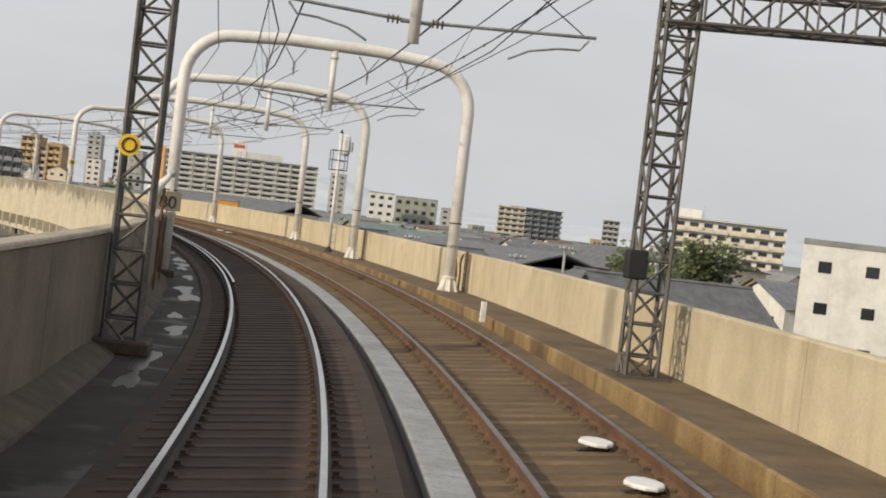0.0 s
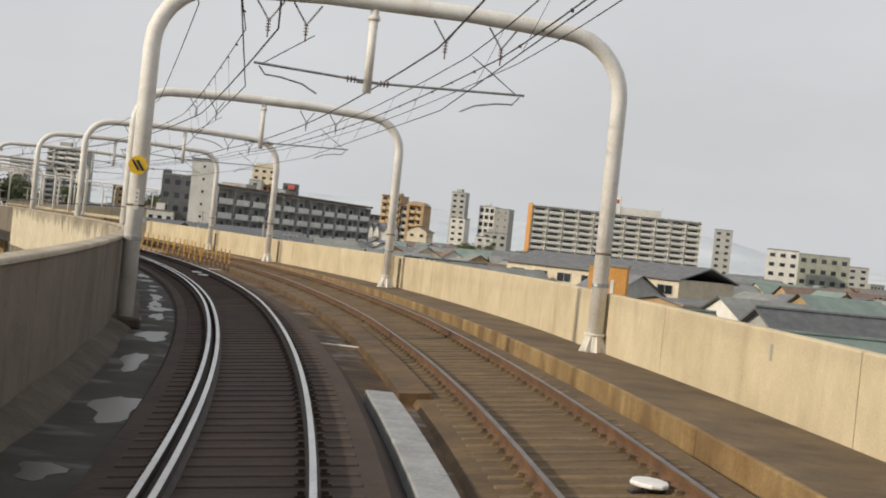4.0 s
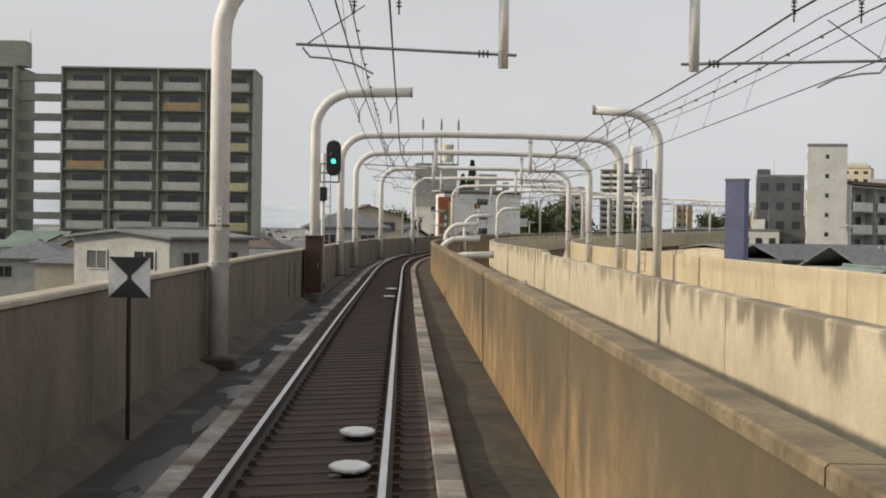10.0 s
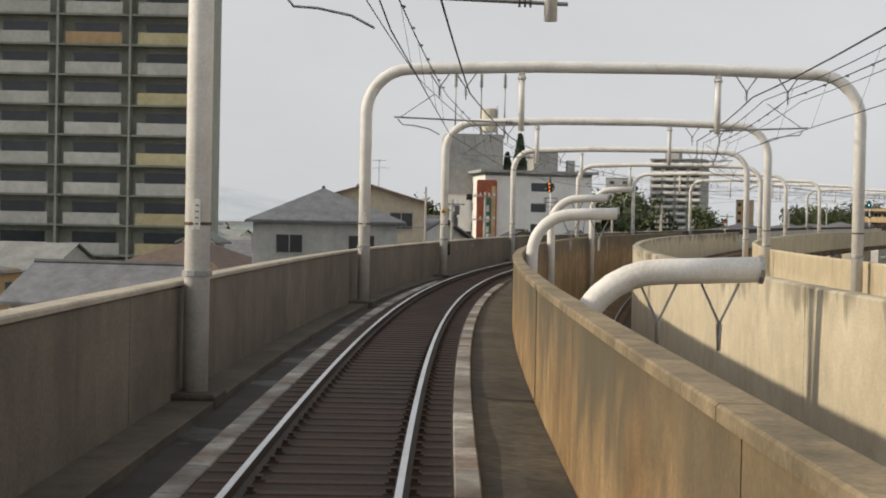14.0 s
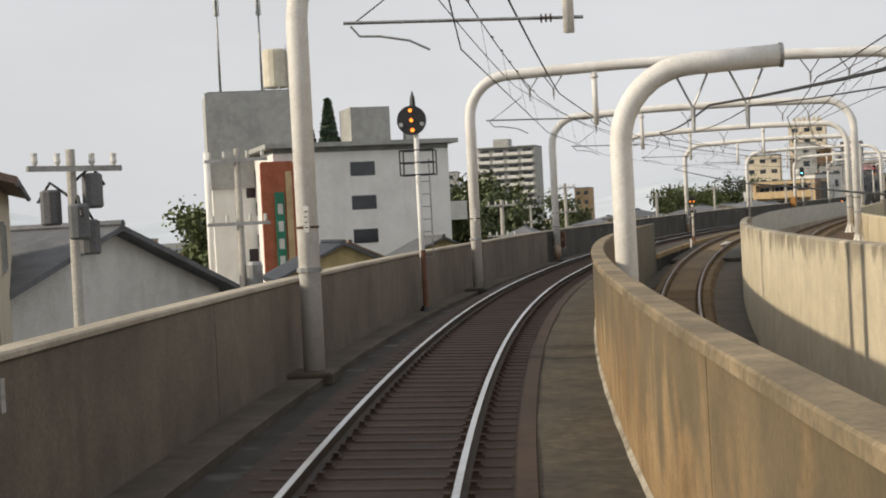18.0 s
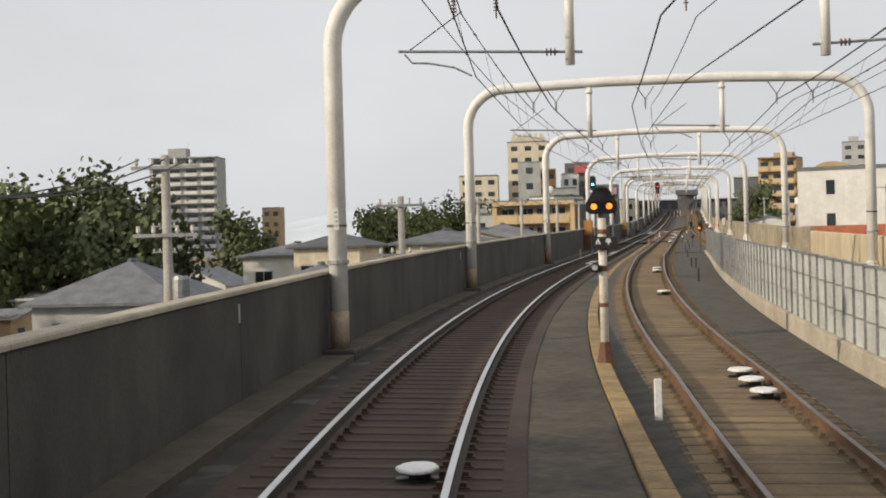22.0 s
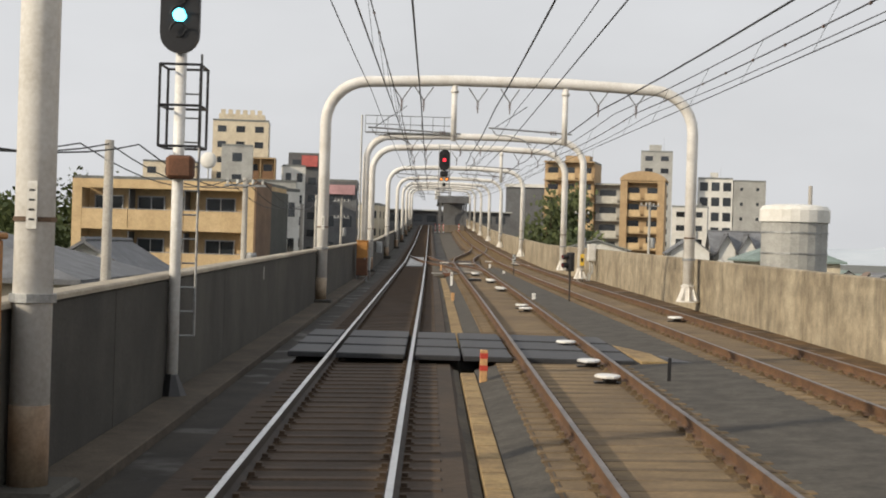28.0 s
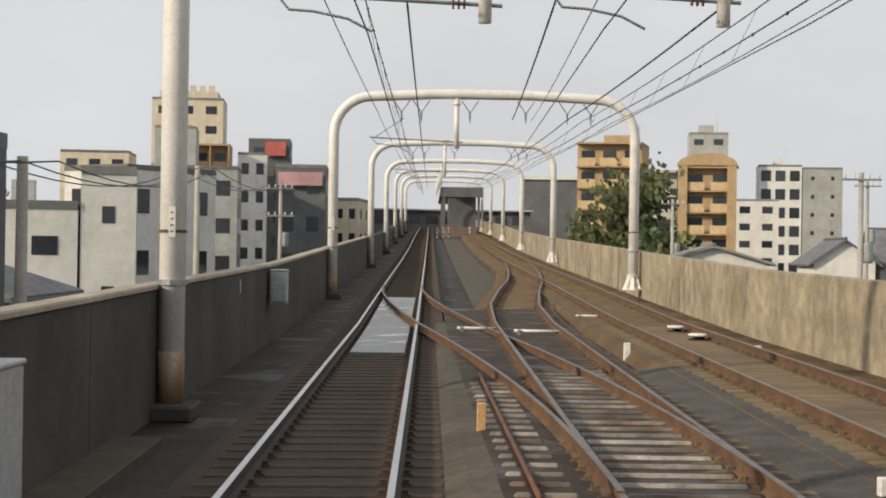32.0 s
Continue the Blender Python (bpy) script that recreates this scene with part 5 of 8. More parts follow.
# thin pipe across the deck
for s_, a_, b_ in ((113.5, 1.7, 3.0), (158.5, 1.7, 3.6)):
    bm = bmesh.new()
    tube(bm, [at(s_, a_, -0.38), at(s_ - 0.3, b_, -0.38)], 0.02, 6)
    tagged(part("drain_pipe", bm, WHITE), "thin white pipe lying across the deck", "pipe")

# ---- coils on the sleepers ----
bm = bmesh.new()
rim = [(-0.21, 0), (-0.15, -0.2), (-0.05, -0.31), (0.07, -0.31), (0.16, -0.2), (0.21, 0), (0.16, 0.2), (0.07, 0.31), (-0.05, 0.31), (-0.15, 0.2)]
rings = [[bm.verts.new((x * k, y * k, z)) for x, y in rim] for k, z in ((0.97, 0.055), (1.0, 0.065), (1.0, 0.085), (0.94, 0.1))]
for q in range(3):
    for i in range(10):
        bm.faces.new((rings[q][i], rings[q][(i + 1) % 10], rings[q + 1][(i + 1) % 10], rings[q + 1][i]))
bm.faces.new(rings[0][::-1])
bm.faces.new(rings[3])
cm = mesh_of(bm, "coil_body")
cm.materials.append(WHITE)
bm = bmesh.new()
box(bm, 0.03, 0, 0.025, 0.2, 0.36, 0.06, 0.015)
box(bm, 0, 0, -0.035, 0.42, 0.2, 0.05, 0.01)
cf = mesh_of(bm, "coil_base")
cf.materials.append(BLACK)
def coil(s, off, h):
    p = empty("track_coil", frame_at(s, off, h), "white train-protection coil lying between the rails", "track coil", "coils between the rails")
    part("coil_body", cm, WHITE, p)
    part("coil_base", cf, BLACK, p, "dark base")
for s_ in (140, 142.6, 215.3, 217.9, 253.2, 260, 446.5, 449.7, 518, 521, 541, 544.2):
    coil(s_, 0.4, -0.16)
for s_ in (458.4, 459.8, 461.2, 485, 503, 505.8, 573.5, 576.4, 581, 594.6, 596.6, 609.9, 611.4, 619.6, 620.9, 621.8):
    coil(s_, m_off(s_) + 0.42, m_h(s_) - 0.13)
for s_ in (630.7, 632.4):
    coil(s_, 3.5, m_h(s_) - 0.13)
for s_ in (14.7, 17.3, 92, 95, 545, 548, 556, 590, 655, 658):
    coil(s_, o_off(s_) + 0.4, o_h(s_) - 0.13)

g = empty("junction_case", frame_at(621.9, 3.2, m_h(621.9) - 0.172), "flat black junction case beside a coil", "case")
bm = bmesh.new()
box(bm, 0, 0, 0.06, 0.62, 0.34, 0.12, 0.02)
part("case", bm, BLACK, g)
bm = bmesh.new()
box(bm, 0, 0, 0.125, 0.5, 0.24, 0.012, 0.004)
part("lid", bm, GREYBOX, g)

# ---- stakes and small posts ----
def stake(s, off, h, w, mat, label, z=-0.42, bands=None):
    p = empty("marker_stake", frame_at(s, off, z, random.uniform(-6, 6)), label, "stake", "stakes along the tracks")
    bm = bmesh.new()
    box(bm, 0, 0, h / 2, w, w * 0.8, h, 0.01)
    part("stake_body", bm, mat, p)
    for k in (bands or ()):
        bm = bmesh.new()
        box(bm, 0, 0, k, w * 1.04, w * 0.84, 0.09)
        part("band", bm, RED_PAINT, p)
    return p
RED_PAINT = material("red_paint", (0.5, 0.05, 0.03), None, 0.5)
STAKEBROWN = material("pale_orange_stake", (0.55, 0.33, 0.15), (0.45, 0.26, 0.12), 0.7)
stake(539, -1.62, 0.75, 0.11, STAKEBROWN, "pale orange wooden marker stake")
stake(574.5, 1.98, 0.75, 0.12, STAKEBROWN, "orange stake with red and white bands", bands=(0.45, 0.65))
stake(455.4, 3.15, 0.55, 0.1, WHITE, "short white marker stake")
for s_, o_ in ((603.4, 4.75), (652, 5.1), (651.7, 7.7), (634.7, 5.2), (36.4, 5.3)):
    stake(s_, o_, 0.5, 0.13, WHITE, "short white marker stake", -0.35 if s_ > 100 else 0.0)
for s_, o_, h_ in ((603.6, 1.88, 0.5), (639.4, 1.71, 0.68)):
    stake(s_, o_, h_, 0.11, STAKEBROWN, "orange marker stake beside the trough")
for s_, o_ in ((494, 5.9), (508.4, 6.0), (510.2, 5.8), (527, 5.6), (540.8, 5.4), (544.8, 5.65), (563.3, 5.5), (574, 4.98)):
    stake(s_, o_, 0.75, 0.06, BLACK, "thin black post beside the middle track")
g = empty("dwarf_signal", frame_at(552, 5.9, -0.3), "small black round signal on a thin black post", "signal")
bm = bmesh.new()
tube(bm, [(0, 0, 0), (0, 0, 1.0)], 0.03, 6)
part("post", bm, BLACK, g)
bm = bmesh.new()
disc(bm, 0, 0, 1.05, 0.13, 0.08, 14)
part("lamp_head", bm, BLACK, g)
def boxed_signal(s_, off_, tall=1.2, lit=False, turn=0.0):
    g = empty("dwarf_signal", frame_at(s_, off_, -0.3, turn), "black boxed two-lamp signal on a thin post", "signal", "boxed signals beside the outer track")
    bm = bmesh.new()
    tube(bm, [(0, 0, 0), (0, 0, tall)], 0.028, 6)
    part("post", bm, BLACK, g)
    bm = bmesh.new()
    box(bm, 0, 0, tall + 0.2, 0.26, 0.2, 0.64, 0.03)
    head = part("lamp_head", bm, BLACK, g)
    for z in (-0.14, 0.14):
        bm = bmesh.new()
        tube(bm, [(-0.05, -0.1, tall + 0.22 + z), (-0.07, -0.28, tall + 0.22 + z)], 0.085, 12)
        part("lamp_hood", bm, BLACK, head)
        bm = bmesh.new()
        disc(bm, -0.07, -0.285, tall + 0.22 + z, 0.06, 0.01, 12)
        part("lens", bm, LENS_OFF if z > 0 or not lit else AMBER, head)


LENS_OFF = material("dark_red_lens", (0.12, 0.03, 0.025), (0.08, 0.02, 0.02), 0.2)
boxed_signal(600.9, 5.78, 1.45, turn=-55)
boxed_signal(535, 6.4, 1.76, True)

# ---- panel crossing over the tracks ----
RUBBER = material("dark_rubber_panel", (0.035, 0.036, 0.04), (0.025, 0.025, 0.027), 0.6, scale=4)
g = empty("track_crossing", Matrix.Identity(4), "dark rubber crossing panels laid between the rails", "crossing")
for a_, b_ in ((-1.5, -0.82), (-0.62, 0.62), (0.82, 1.65), (1.7, 2.6), (2.84, 4.1), (4.3, 4.85)):
    for k in range(3):
        bm = bmesh.new()
        box(bm, (a_ + b_) / 2, 0, -0.05, b_ - a_, 2.15, 0.1, 0.015)
        part("panel", bm, RUBBER, g, m=frame_at(578.1 + 2.2 * k, 0, 0.0))
g = empty("track_crossing", Matrix.Identity(4), "yellowish boards at the end of the crossing", "crossing")
for k, a_ in enumerate((4.95, 5.5, 6.05)):
    bm = bmesh.new()
    box(bm, a_ + 0.25, 0, -0.08, 0.5, 6.2, 0.1, 0.015)
    part("board", bm, STRIPY if k % 2 == 0 else RUBBER, g, m=frame_at(580.2, 0, 0.0))

# ---- crossover between the middle and the near track ----
def x_off(s):
    u = min(max((s - 634) / (682 - 634), 0), 1)
    return m_off(634) * (1 - u * u * (3 - 2 * u))
g = empty("crossover", Matrix.Identity(4), "rusty crossover track from the middle to the near track", "railway track", kind="structure")
x_h = lambda s: knots(s, [(634, 0.112), (652, 0.07), (676, 0.012), (682, 0.006)])
for x in (-0.75, 0.75):
    r = part("rail", sweep(shifted(RAIL, x), 634, 682, x_off, x_h, 1.0), RAILSTEEL, g, "rusty steel rail")
    part("rail_head", sweep(shifted(HEAD, x), 634, 682, x_off, x_h, 1.0), WORNHEAD, r, "dull running surface")
MUD = material("grey_brown_mud", (0.085, 0.07, 0.048), (0.05, 0.041, 0.029), 0.92, scale=1.8, bump=0.8, mottle=0.8, fine=7.0)
WETBED = material("wet_dark_turnout_bed", (0.062, 0.041, 0.028), (0.026, 0.019, 0.014), 0.8, scale=2.2, bump=0.6, mottle=0.8, wet=0.3, spec=0.3)
strip("turnout_bed", 634.2, 668, lambda s: max(1.5, 1.76 - 0.012 * (s - 634)), lambda s: m_off(s) + 1.2, lambda s: m_h(s) - 0.166, lambda s: -0.5, WETBED, "dark wet bed of the turnout between the sleepers", "turnout bed")
bank("turnout_verge", 630.2, 662, lambda s: 1.18, lambda s: max(1.5, 1.77 - 0.012 * (s - 634)), lambda s: -0.19, lambda s: -0.075, -0.5, MUD, "grey-brown mud verge beside the turnout", "verge", mid=(0.5, 0.75))
# narrow pale sleepers: the sky's sheen on wet tops is put in as colour
bm = bmesh.new()
box(bm, 0, 0, -0.2, 1.24, 0.125, 0.12, 0.03)
wm = mesh_of(bm, "long_sleeper")
wm.materials.append(PALEDUCT)
for k in range(22):
    s_ = 634.7 + 0.607 * k
    o = new("long_sleeper", wm)
    o.parent = g
    o.matrix_basis = frame_at(s_, m_off(s_), 0.108)
# sleeper ends carry the same painted wet sheen
for w_, o_ in ((0.17, 1.93), (0.34, 2.27)):
    bm = bmesh.new()
    box(bm, 0, 0, -0.2, w_, 0.125, 0.12, 0.03)
    wm = mesh_of(bm, "sleeper_end")
    wm.materials.append(PALEDUCT)
    for k in range(18):
        o = new("sleeper_end", wm)
        o.parent = g
        o.matrix_basis = frame_at(634.7 + 0.607 * k, o_ - 0.008 * k, 0.105)
bm = bmesh.new()
tube(bm, [at(634.4 + 1.5 * k, 2.06 - 0.018 * k, -0.03) for k in range(9)], 0.03, 6)
part("conduit", bm, RUST, g, "rusty conduit laid over the sleeper ends", smooth=True)
strip("wet_slab", 652, 675, lambda s: -0.55, lambda s: 0.58, lambda s: -0.12, lambda s: -0.3, material("wet_grey_slab", (0.2, 0.2, 0.19), (0.13, 0.13, 0.12), 0.35, scale=2, wet=0.25), "wet pale concrete slab between the near rails", "slab")
p = empty("point_machine", frame_at(632.4, 1.98, -0.3), "low rusty point machine with grey rods beside the turnout", "point machine")
bm = bmesh.new()
box(bm, 0, 0, 0.16, 0.52, 0.85, 0.3, 0.04)
part("case", bm, RUST, p)
bm = bmesh.new()
box(bm, 0, 0.02, 0.325, 0.36, 0.5, 0.03, 0.01)
part("lid", bm, STEEL, p)
for x_, y_ in ((-0.2, -0.46), (0.2, -0.46)):
    bm = bmesh.new()
    box(bm, x_, y_, 0.1, 0.12, 0.12, 0.2, 0.02)
    part("foot", bm, RUST, p)
for y_, a_, b_ in ((0.5, -0.85, 0.8), (0.75, -0.45, 0.75)):
    bm = bmesh.new()
    tube(bm, [(a_, y_, 0.26), (b_, y_, 0.26)], 0.03, 6)
    part("rod", bm, STEEL, p, smooth=True)

# ---- panel fence beside the middle track ----
FENCE = material("grey_fence_sheet", (0.47, 0.48, 0.455), (0.36, 0.365, 0.345), 0.6, scale=3, streaks=(0.14, 0.12, 0.1), streak_amount=0.3)
f_off = lambda s: knots(s, [(444, 7.12), (466, 7.05), (520, 6.95), (556, 6.6)])
f_z = lambda s: knots(s, [(444, -0.28), (470, 0.0), (490, 0.05)])
g = empty("panel_fence", Matrix.Identity(4), "pale grey sheet panel fence with slim posts on a kerb", "fence")
bm = bmesh.new()
pts = []
for k in range(9):
    x = -0.49 + 0.98 * k / 8
    pts.append((x, 0.008 if k % 2 else 0.0))
lo = [bm.verts.new((y, x, 0.0)) for x, y in pts] 
hi = [bm.verts.new((y, x, 1.42)) for x, y in pts]
lo2 = [bm.verts.new((y + 0.02, x, 0.0)) for x, y in pts]
hi2 = [bm.verts.new((y + 0.02, x, 1.42)) for x, y in pts]
for k in range(8):
    bm.faces.new((lo[k], lo[k + 1], hi[k + 1], hi[k]))
    bm.faces.new((lo2[k + 1], lo2[k], hi2[k], hi2[k + 1]))
    bm.faces.new((hi[k], hi[k + 1], hi2[k + 1], hi2[k]))
fm = mesh_of(bm, "fence_panel")
fm.materials.append(FENCE)
bm = bmesh.new()
box(bm, -0.02, 0.5, 0.72, 0.05, 0.04, 1.5)
box(bm, -0.008, 0, 0.98, 0.012, 0.96, 0.025)
box(bm, -0.008, 0, 0.5, 0.012, 0.96, 0.025)
box(bm, 0.01, 0, 1.44, 0.07, 1.0, 0.04)
fp = mesh_of(bm, "fence_post")
fp.materials.append(STEEL)
for k in range(92):
    s_ = 445 + k
    for me_, nm_ in ((fm, "fence_panel"), (fp, "fence_post")):
        o = new(nm_, me_)
        o.parent = g
        o.matrix_basis = frame_at(s_, f_off(s_), f_z(s_))
strip("fence_kerb", 444.5, 538, lambda s: f_off(s) - 0.12, lambda s: f_off(s) + 0.2, lambda s: f_z(s) + 0.01, lambda s: -1.4, COPING, "low concrete kerb under the panel fence", "kerb")

# ---- white horn loudspeaker on a post at the first parapet ----
g = empty("loudspeaker", frame_at(39.5, WALL_L + 0.16, -0.42), "white horn loudspeaker on a rusty post beside the parapet", "loudspeaker")
bm = bmesh.new()
tube(bm, [(0, 0, 0), (0, 0, 2.75)], 0.035, 8)
part("post", bm, RUST, g)
bm = bmesh.new()
tube(bm, [(0.14, 0, 3.12), (0.05, 0, 3.0), (-0.1, 0, 2.82), (-0.22, 0, 2.68), (-0.3, 0, 2.6)], [0.07, 0.08, 0.12, 0.16, 0.2], 14)
part("horn", bm, WHITE, g, smooth=True)
bm = bmesh.new()
tube(bm, [(0.12, 0, 3.1), (0.2, 0, 3.19)], [0.1, 0.09], 12)
part("driver", bm, GREYBOX, g, "grey driver unit")

# ---- brown smoothed bed between the near track and the stained wall ----
BROWNBED = material("brown_mortar_bed", (0.076, 0.06, 0.037), (0.037, 0.03, 0.021), 0.92, scale=1.3, bump=1.0, mottle=0.8, fine=7.0, grit=0.9)
bed_in = lambda s: knots(s, [(345, -0.25), (352, -0.205 + 1.3 * math.sin(cant(352)))]) if s < 352 else -0.205 + 1.3 * math.sin(cant(s))
bed_edge = lambda s: 2.44 if s < 440 else (TROUGH_IN(s) - 0.02)
bank("mortar_bed", 585, 630.1, lambda s: 1.3, lambda s: TROUGH_IN(s) - 0.005, bed_in, lambda s: -0.23, -0.6, BROWNBED, "brown smoothed mortar bed beside the near track", "bed", 0.9, roll=0.02)
bank("mortar_bed", 197, 577, lambda s: knots(s, [(345, 1.51), (347, 1.3)]), bed_edge, bed_in, lambda s: knots(s, [(197, -0.3), (430, -0.3), (450, -0.25)]), -0.6, BROWNBED, "brown smoothed mortar bed beside the near track", "bed", 0.9, roll=0.035)

SEAM = material("pale_lime_seam", (0.36, 0.33, 0.27), (0.2, 0.17, 0.12), 0.9, scale=3, bump=0.4, mottle=0.8)
bank("wall_seam", 330, 411, lambda s: 2.405 + 0.006 * math.sin(2.1 * s), lambda s: 2.449, lambda s: -0.29, lambda s: -0.25, -0.6, SEAM, "pale lime seam at the foot of the stained wall", "seam", 0.8)

# ---- mortar fill and grey gravel round the middle and the outer track ----
FILL = material("sandy_mortar_fill", (0.2, 0.138, 0.07), (0.11, 0.076, 0.042), 0.92, scale=0.9, bump=0.5, mottle=0.8)
GRAVEL = material("grey_fine_gravel", (0.075, 0.067, 0.055), (0.04, 0.035, 0.029), 0.95, scale=5.0, bump=0.8, mottle=0.6)
FILL_PROFILE = [(-0.6, -0.3), (0.6, -0.3), (0.57, -0.176), (0.3, -0.174), (-0.3, -0.174), (-0.57, -0.176)]
SIDE_FILL = [(0.86, -0.3), (1.15, -0.3), (1.14, -0.181), (0.88, -0.177)]
OTHER_SIDE = [(-x, z) for x, z in SIDE_FILL[::-1]]
for s0, s1 in ((425, 576.8), (585, 634)):
    tagged(part("mortar_fill", sweep(FILL_PROFILE, s0, s1, m_off, m_h, 1.5, m_cant), FILL), "sandy smoothed mortar between the rails", "mortar bed", kind="structure")
    for side_ in (SIDE_FILL, OTHER_SIDE):
        tagged(part("mortar_edge", sweep(side_, s0, s1, m_off, m_h, 1.5, m_cant), FILL), "sandy mortar between the sleeper ends", "mortar bed", kind="structure")
    bank("gravel_bed", max(s0, 446), s1, lambda s: TROUGH_IN(s) + 0.27, lambda s: m_off(s) - 1.15, lambda s: min(-0.22, m_h(s) - 0.2), lambda s: m_h(s) - 0.184 - 1.15 * math.sin(m_cant(s)), -1.0, GRAVEL, "grey fine gravel between the trough and the middle track", "gravel", mid=(0.5, 0.5))
tagged(part("mortar_fill", sweep(FILL_PROFILE, 450, 660, o_off, o_h, 1.5, o_cant), FILL), "sandy smoothed mortar between the outer rails", "mortar bed", kind="structure")
for side_ in (SIDE_FILL, OTHER_SIDE):
    tagged(part("mortar_edge", sweep(side_, 535, 660, o_off, o_h, 1.5, o_cant), FILL), "sandy mortar between the outer sleeper ends", "mortar bed", kind="structure")
strip("gravel_bed", 446, 538, lambda s: m_off(s) + 1.15, lambda s: f_off(s) - 0.12, lambda s: m_h(s) - 0.2, lambda s: -1.4, GRAVEL, "grey fine gravel bed beside the panel fence", "gravel")
bank("gravel_bed", 538, 648, lambda s: m_off(s) + 1.15, lambda s: o_off(s) - 1.16, lambda s: m_h(s) - 0.184 + 1.15 * math.sin(m_cant(s)), lambda s: o_h(s) - 0.178 - 1.16 * math.sin(o_cant(s)), -1.0, GRAVEL, "grey fine gravel bed between two tracks", "gravel", mid=(0.8, 0.97))
tagged(part("mortar_fill", sweep([(p_, q_ - 0.016) for p_, q_ in FILL_PROFILE], -20, 150, o_off, o_h, 1.5, o_cant), FILL), "sandy mortar between the outer rails, nearly level with the sleepers", "mortar bed", kind="structure")
LIP = material("tan_coping", (0.26, 0.2, 0.12), (0.135, 0.105, 0.062), 0.92, scale=1.6, bump=0.4, mottle=0.8)
strip("wall_coping", 196.6, 438.9, lambda s: 2.425, lambda s: 2.695, lambda s: 1.475, lambda s: 1.39, LIP, "tan rounded coping on the stained wall", "coping", piece=9.0, pname="coping_length")

# ---- silt, puddles and fittings along the parapets ----
tagged(part("silt_bank", sweep([(-2.86, -0.5), (-2.86, -0.2), (-2.62, -0.3), (-2.42, -0.405), (-2.38, -0.5)], -20, 254.5, 0.0, lambda s: 0.03 * math.sin(s * 0.9) + 0.025 * math.sin(s * 0.37 + 1), 1.2), SOIL), "bank of brown silt along the foot of the parapet", "silt", kind="structure")
rng_p = random.Random(4)
s_ = 22.0
while s_ < 252:
    if not 190 < s_ < 199:
        o_, w_, l_ = rng_p.uniform(-2.0, -1.72), rng_p.uniform(0.14, 0.32), rng_p.uniform(0.5, 1.7)
        bm = bmesh.new()
        rim = []
        for k in range(18):
            a_ = 2 * math.pi * k / 18
            q = 1 + 0.22 * math.sin(3 * a_ + s_) + 0.15 * math.sin(5 * a_ + 2 * s_)
            rim.append(bm.verts.new(at(s_ + l_ * q * math.sin(a_), o_ + w_ * q * math.cos(a_), -0.4155)))
        lift = bmesh.ops.extrude_face_region(bm, geom=[bm.faces.new(rim)])
        bmesh.ops.translate(bm, vec=(0, 0, -0.006), verts=[v for v in lift["geom"] if isinstance(v, bmesh.types.BMVert)])
        bmesh.ops.recalc_face_normals(bm, faces=bm.faces)
        tagged(part("puddle", bm, WATER), "shallow rain puddle on the dark deck beside the rails", "puddle", "puddles on the deck")
    s_ += rng_p.uniform(2.2, 6.5)
# dark cover strip on the parapet behind each outer pole
COVER = material("brown_cover_strip", (0.11, 0.085, 0.055), (0.07, 0.055, 0.036), 0.8, scale=3)
for s_, r_, d_ in GANTRIES[:8]:
    g = empty("cover_strip", frame_at(s_ + 0.75, r_off(s_ + 0.75) - 0.035, k_top(s_)), "dark brown cover strip over a parapet joint", "cover strip", "cover strips on the parapet")
    bm = bmesh.new()
    box(bm, 0, 0, 0.66, 0.06, 0.26, 1.32, 0.01)
    part("strip", bm, COVER, g)
    for z_ in (0.2, 0.65, 1.1):
        bm = bmesh.new()
        box(bm, -0.035, 0, z_, 0.02, 0.32, 0.04, 0.005)
        part("clip", bm, STEEL, g)
for k, y_ in enumerate((49.4, 50.0)):
    bm = bmesh.new()
    tube(bm, [at(y_, 7.02, 0.05), at(y_, 7.02, 0.7), at(y_ + 0.05 * k, 7.0, 0.95), at(y_ + 0.35 * (k - 0.3), 7.0, 1.12), at(y_ + 0.5 * (k - 0.3), 7.05, 1.3)], 0.035, 8)
    tagged(part("conduit", bm, RUST, smooth=True), "bent rusty conduit climbing the cream parapet", "conduit", "conduits on the parapet")
# small white plates on the parapets
WORNPLATE = material("worn_white_plate", (0.42, 0.41, 0.38), (0.3, 0.29, 0.26), 0.6, scale=6)
def wall_plate(s, off, h, face):
    p = empty("wall_plate", frame_at(s, off, h), "small worn white plate fixed to the parapet", "plate", "plates on the parapets")
    bm = bmesh.new()
    box(bm, 0.008 * face, 0, 0, 0.012, 0.11, 0.28, 0.003)
    part("plate", bm, WORNPLATE, p)


for s_ in (142.0, 231.5, 363.3, 369.6, 457.6, 491.5, 520.0, 585.0, 652.5):
    wall_plate(s_, WALL_L, left_top(s_) - 0.28, 1)
for s_ in (55.0, 61.0, 103.0, 151.0):
    wall_plate(s_, r_off(s_), 1.0, -1)
wall_plate(425.0, 2.45, 0.95, -1)
for s_ in (250.1, 252.6):
    bm = bmesh.new()
    box(bm, 0.004, 0, 0.55, 0.03, 0.07, 1.15, 0.01)
    tagged(part("drain_slot", bm, WIRE, m=frame_at(s_, WALL_L, 0.0)), "dark vertical drain slot on the parapet face", "drain slot", "drain slots")
g = empty("wall_cabinet", frame_at(632.6, 9.86, 0.0), "white metal cabinet on the weathered wall with conduits below", "cabinet")
bm = bmesh.new()
box(bm, 0, 0, 1.35, 0.42, 0.8, 0.95, 0.02)
part("body", bm, PLATE, g)
bm = bmesh.new()
box(bm, -0.02, -0.412, 1.35, 0.34, 0.02, 0.85, 0.004)
part("door", bm, PLATE, g)
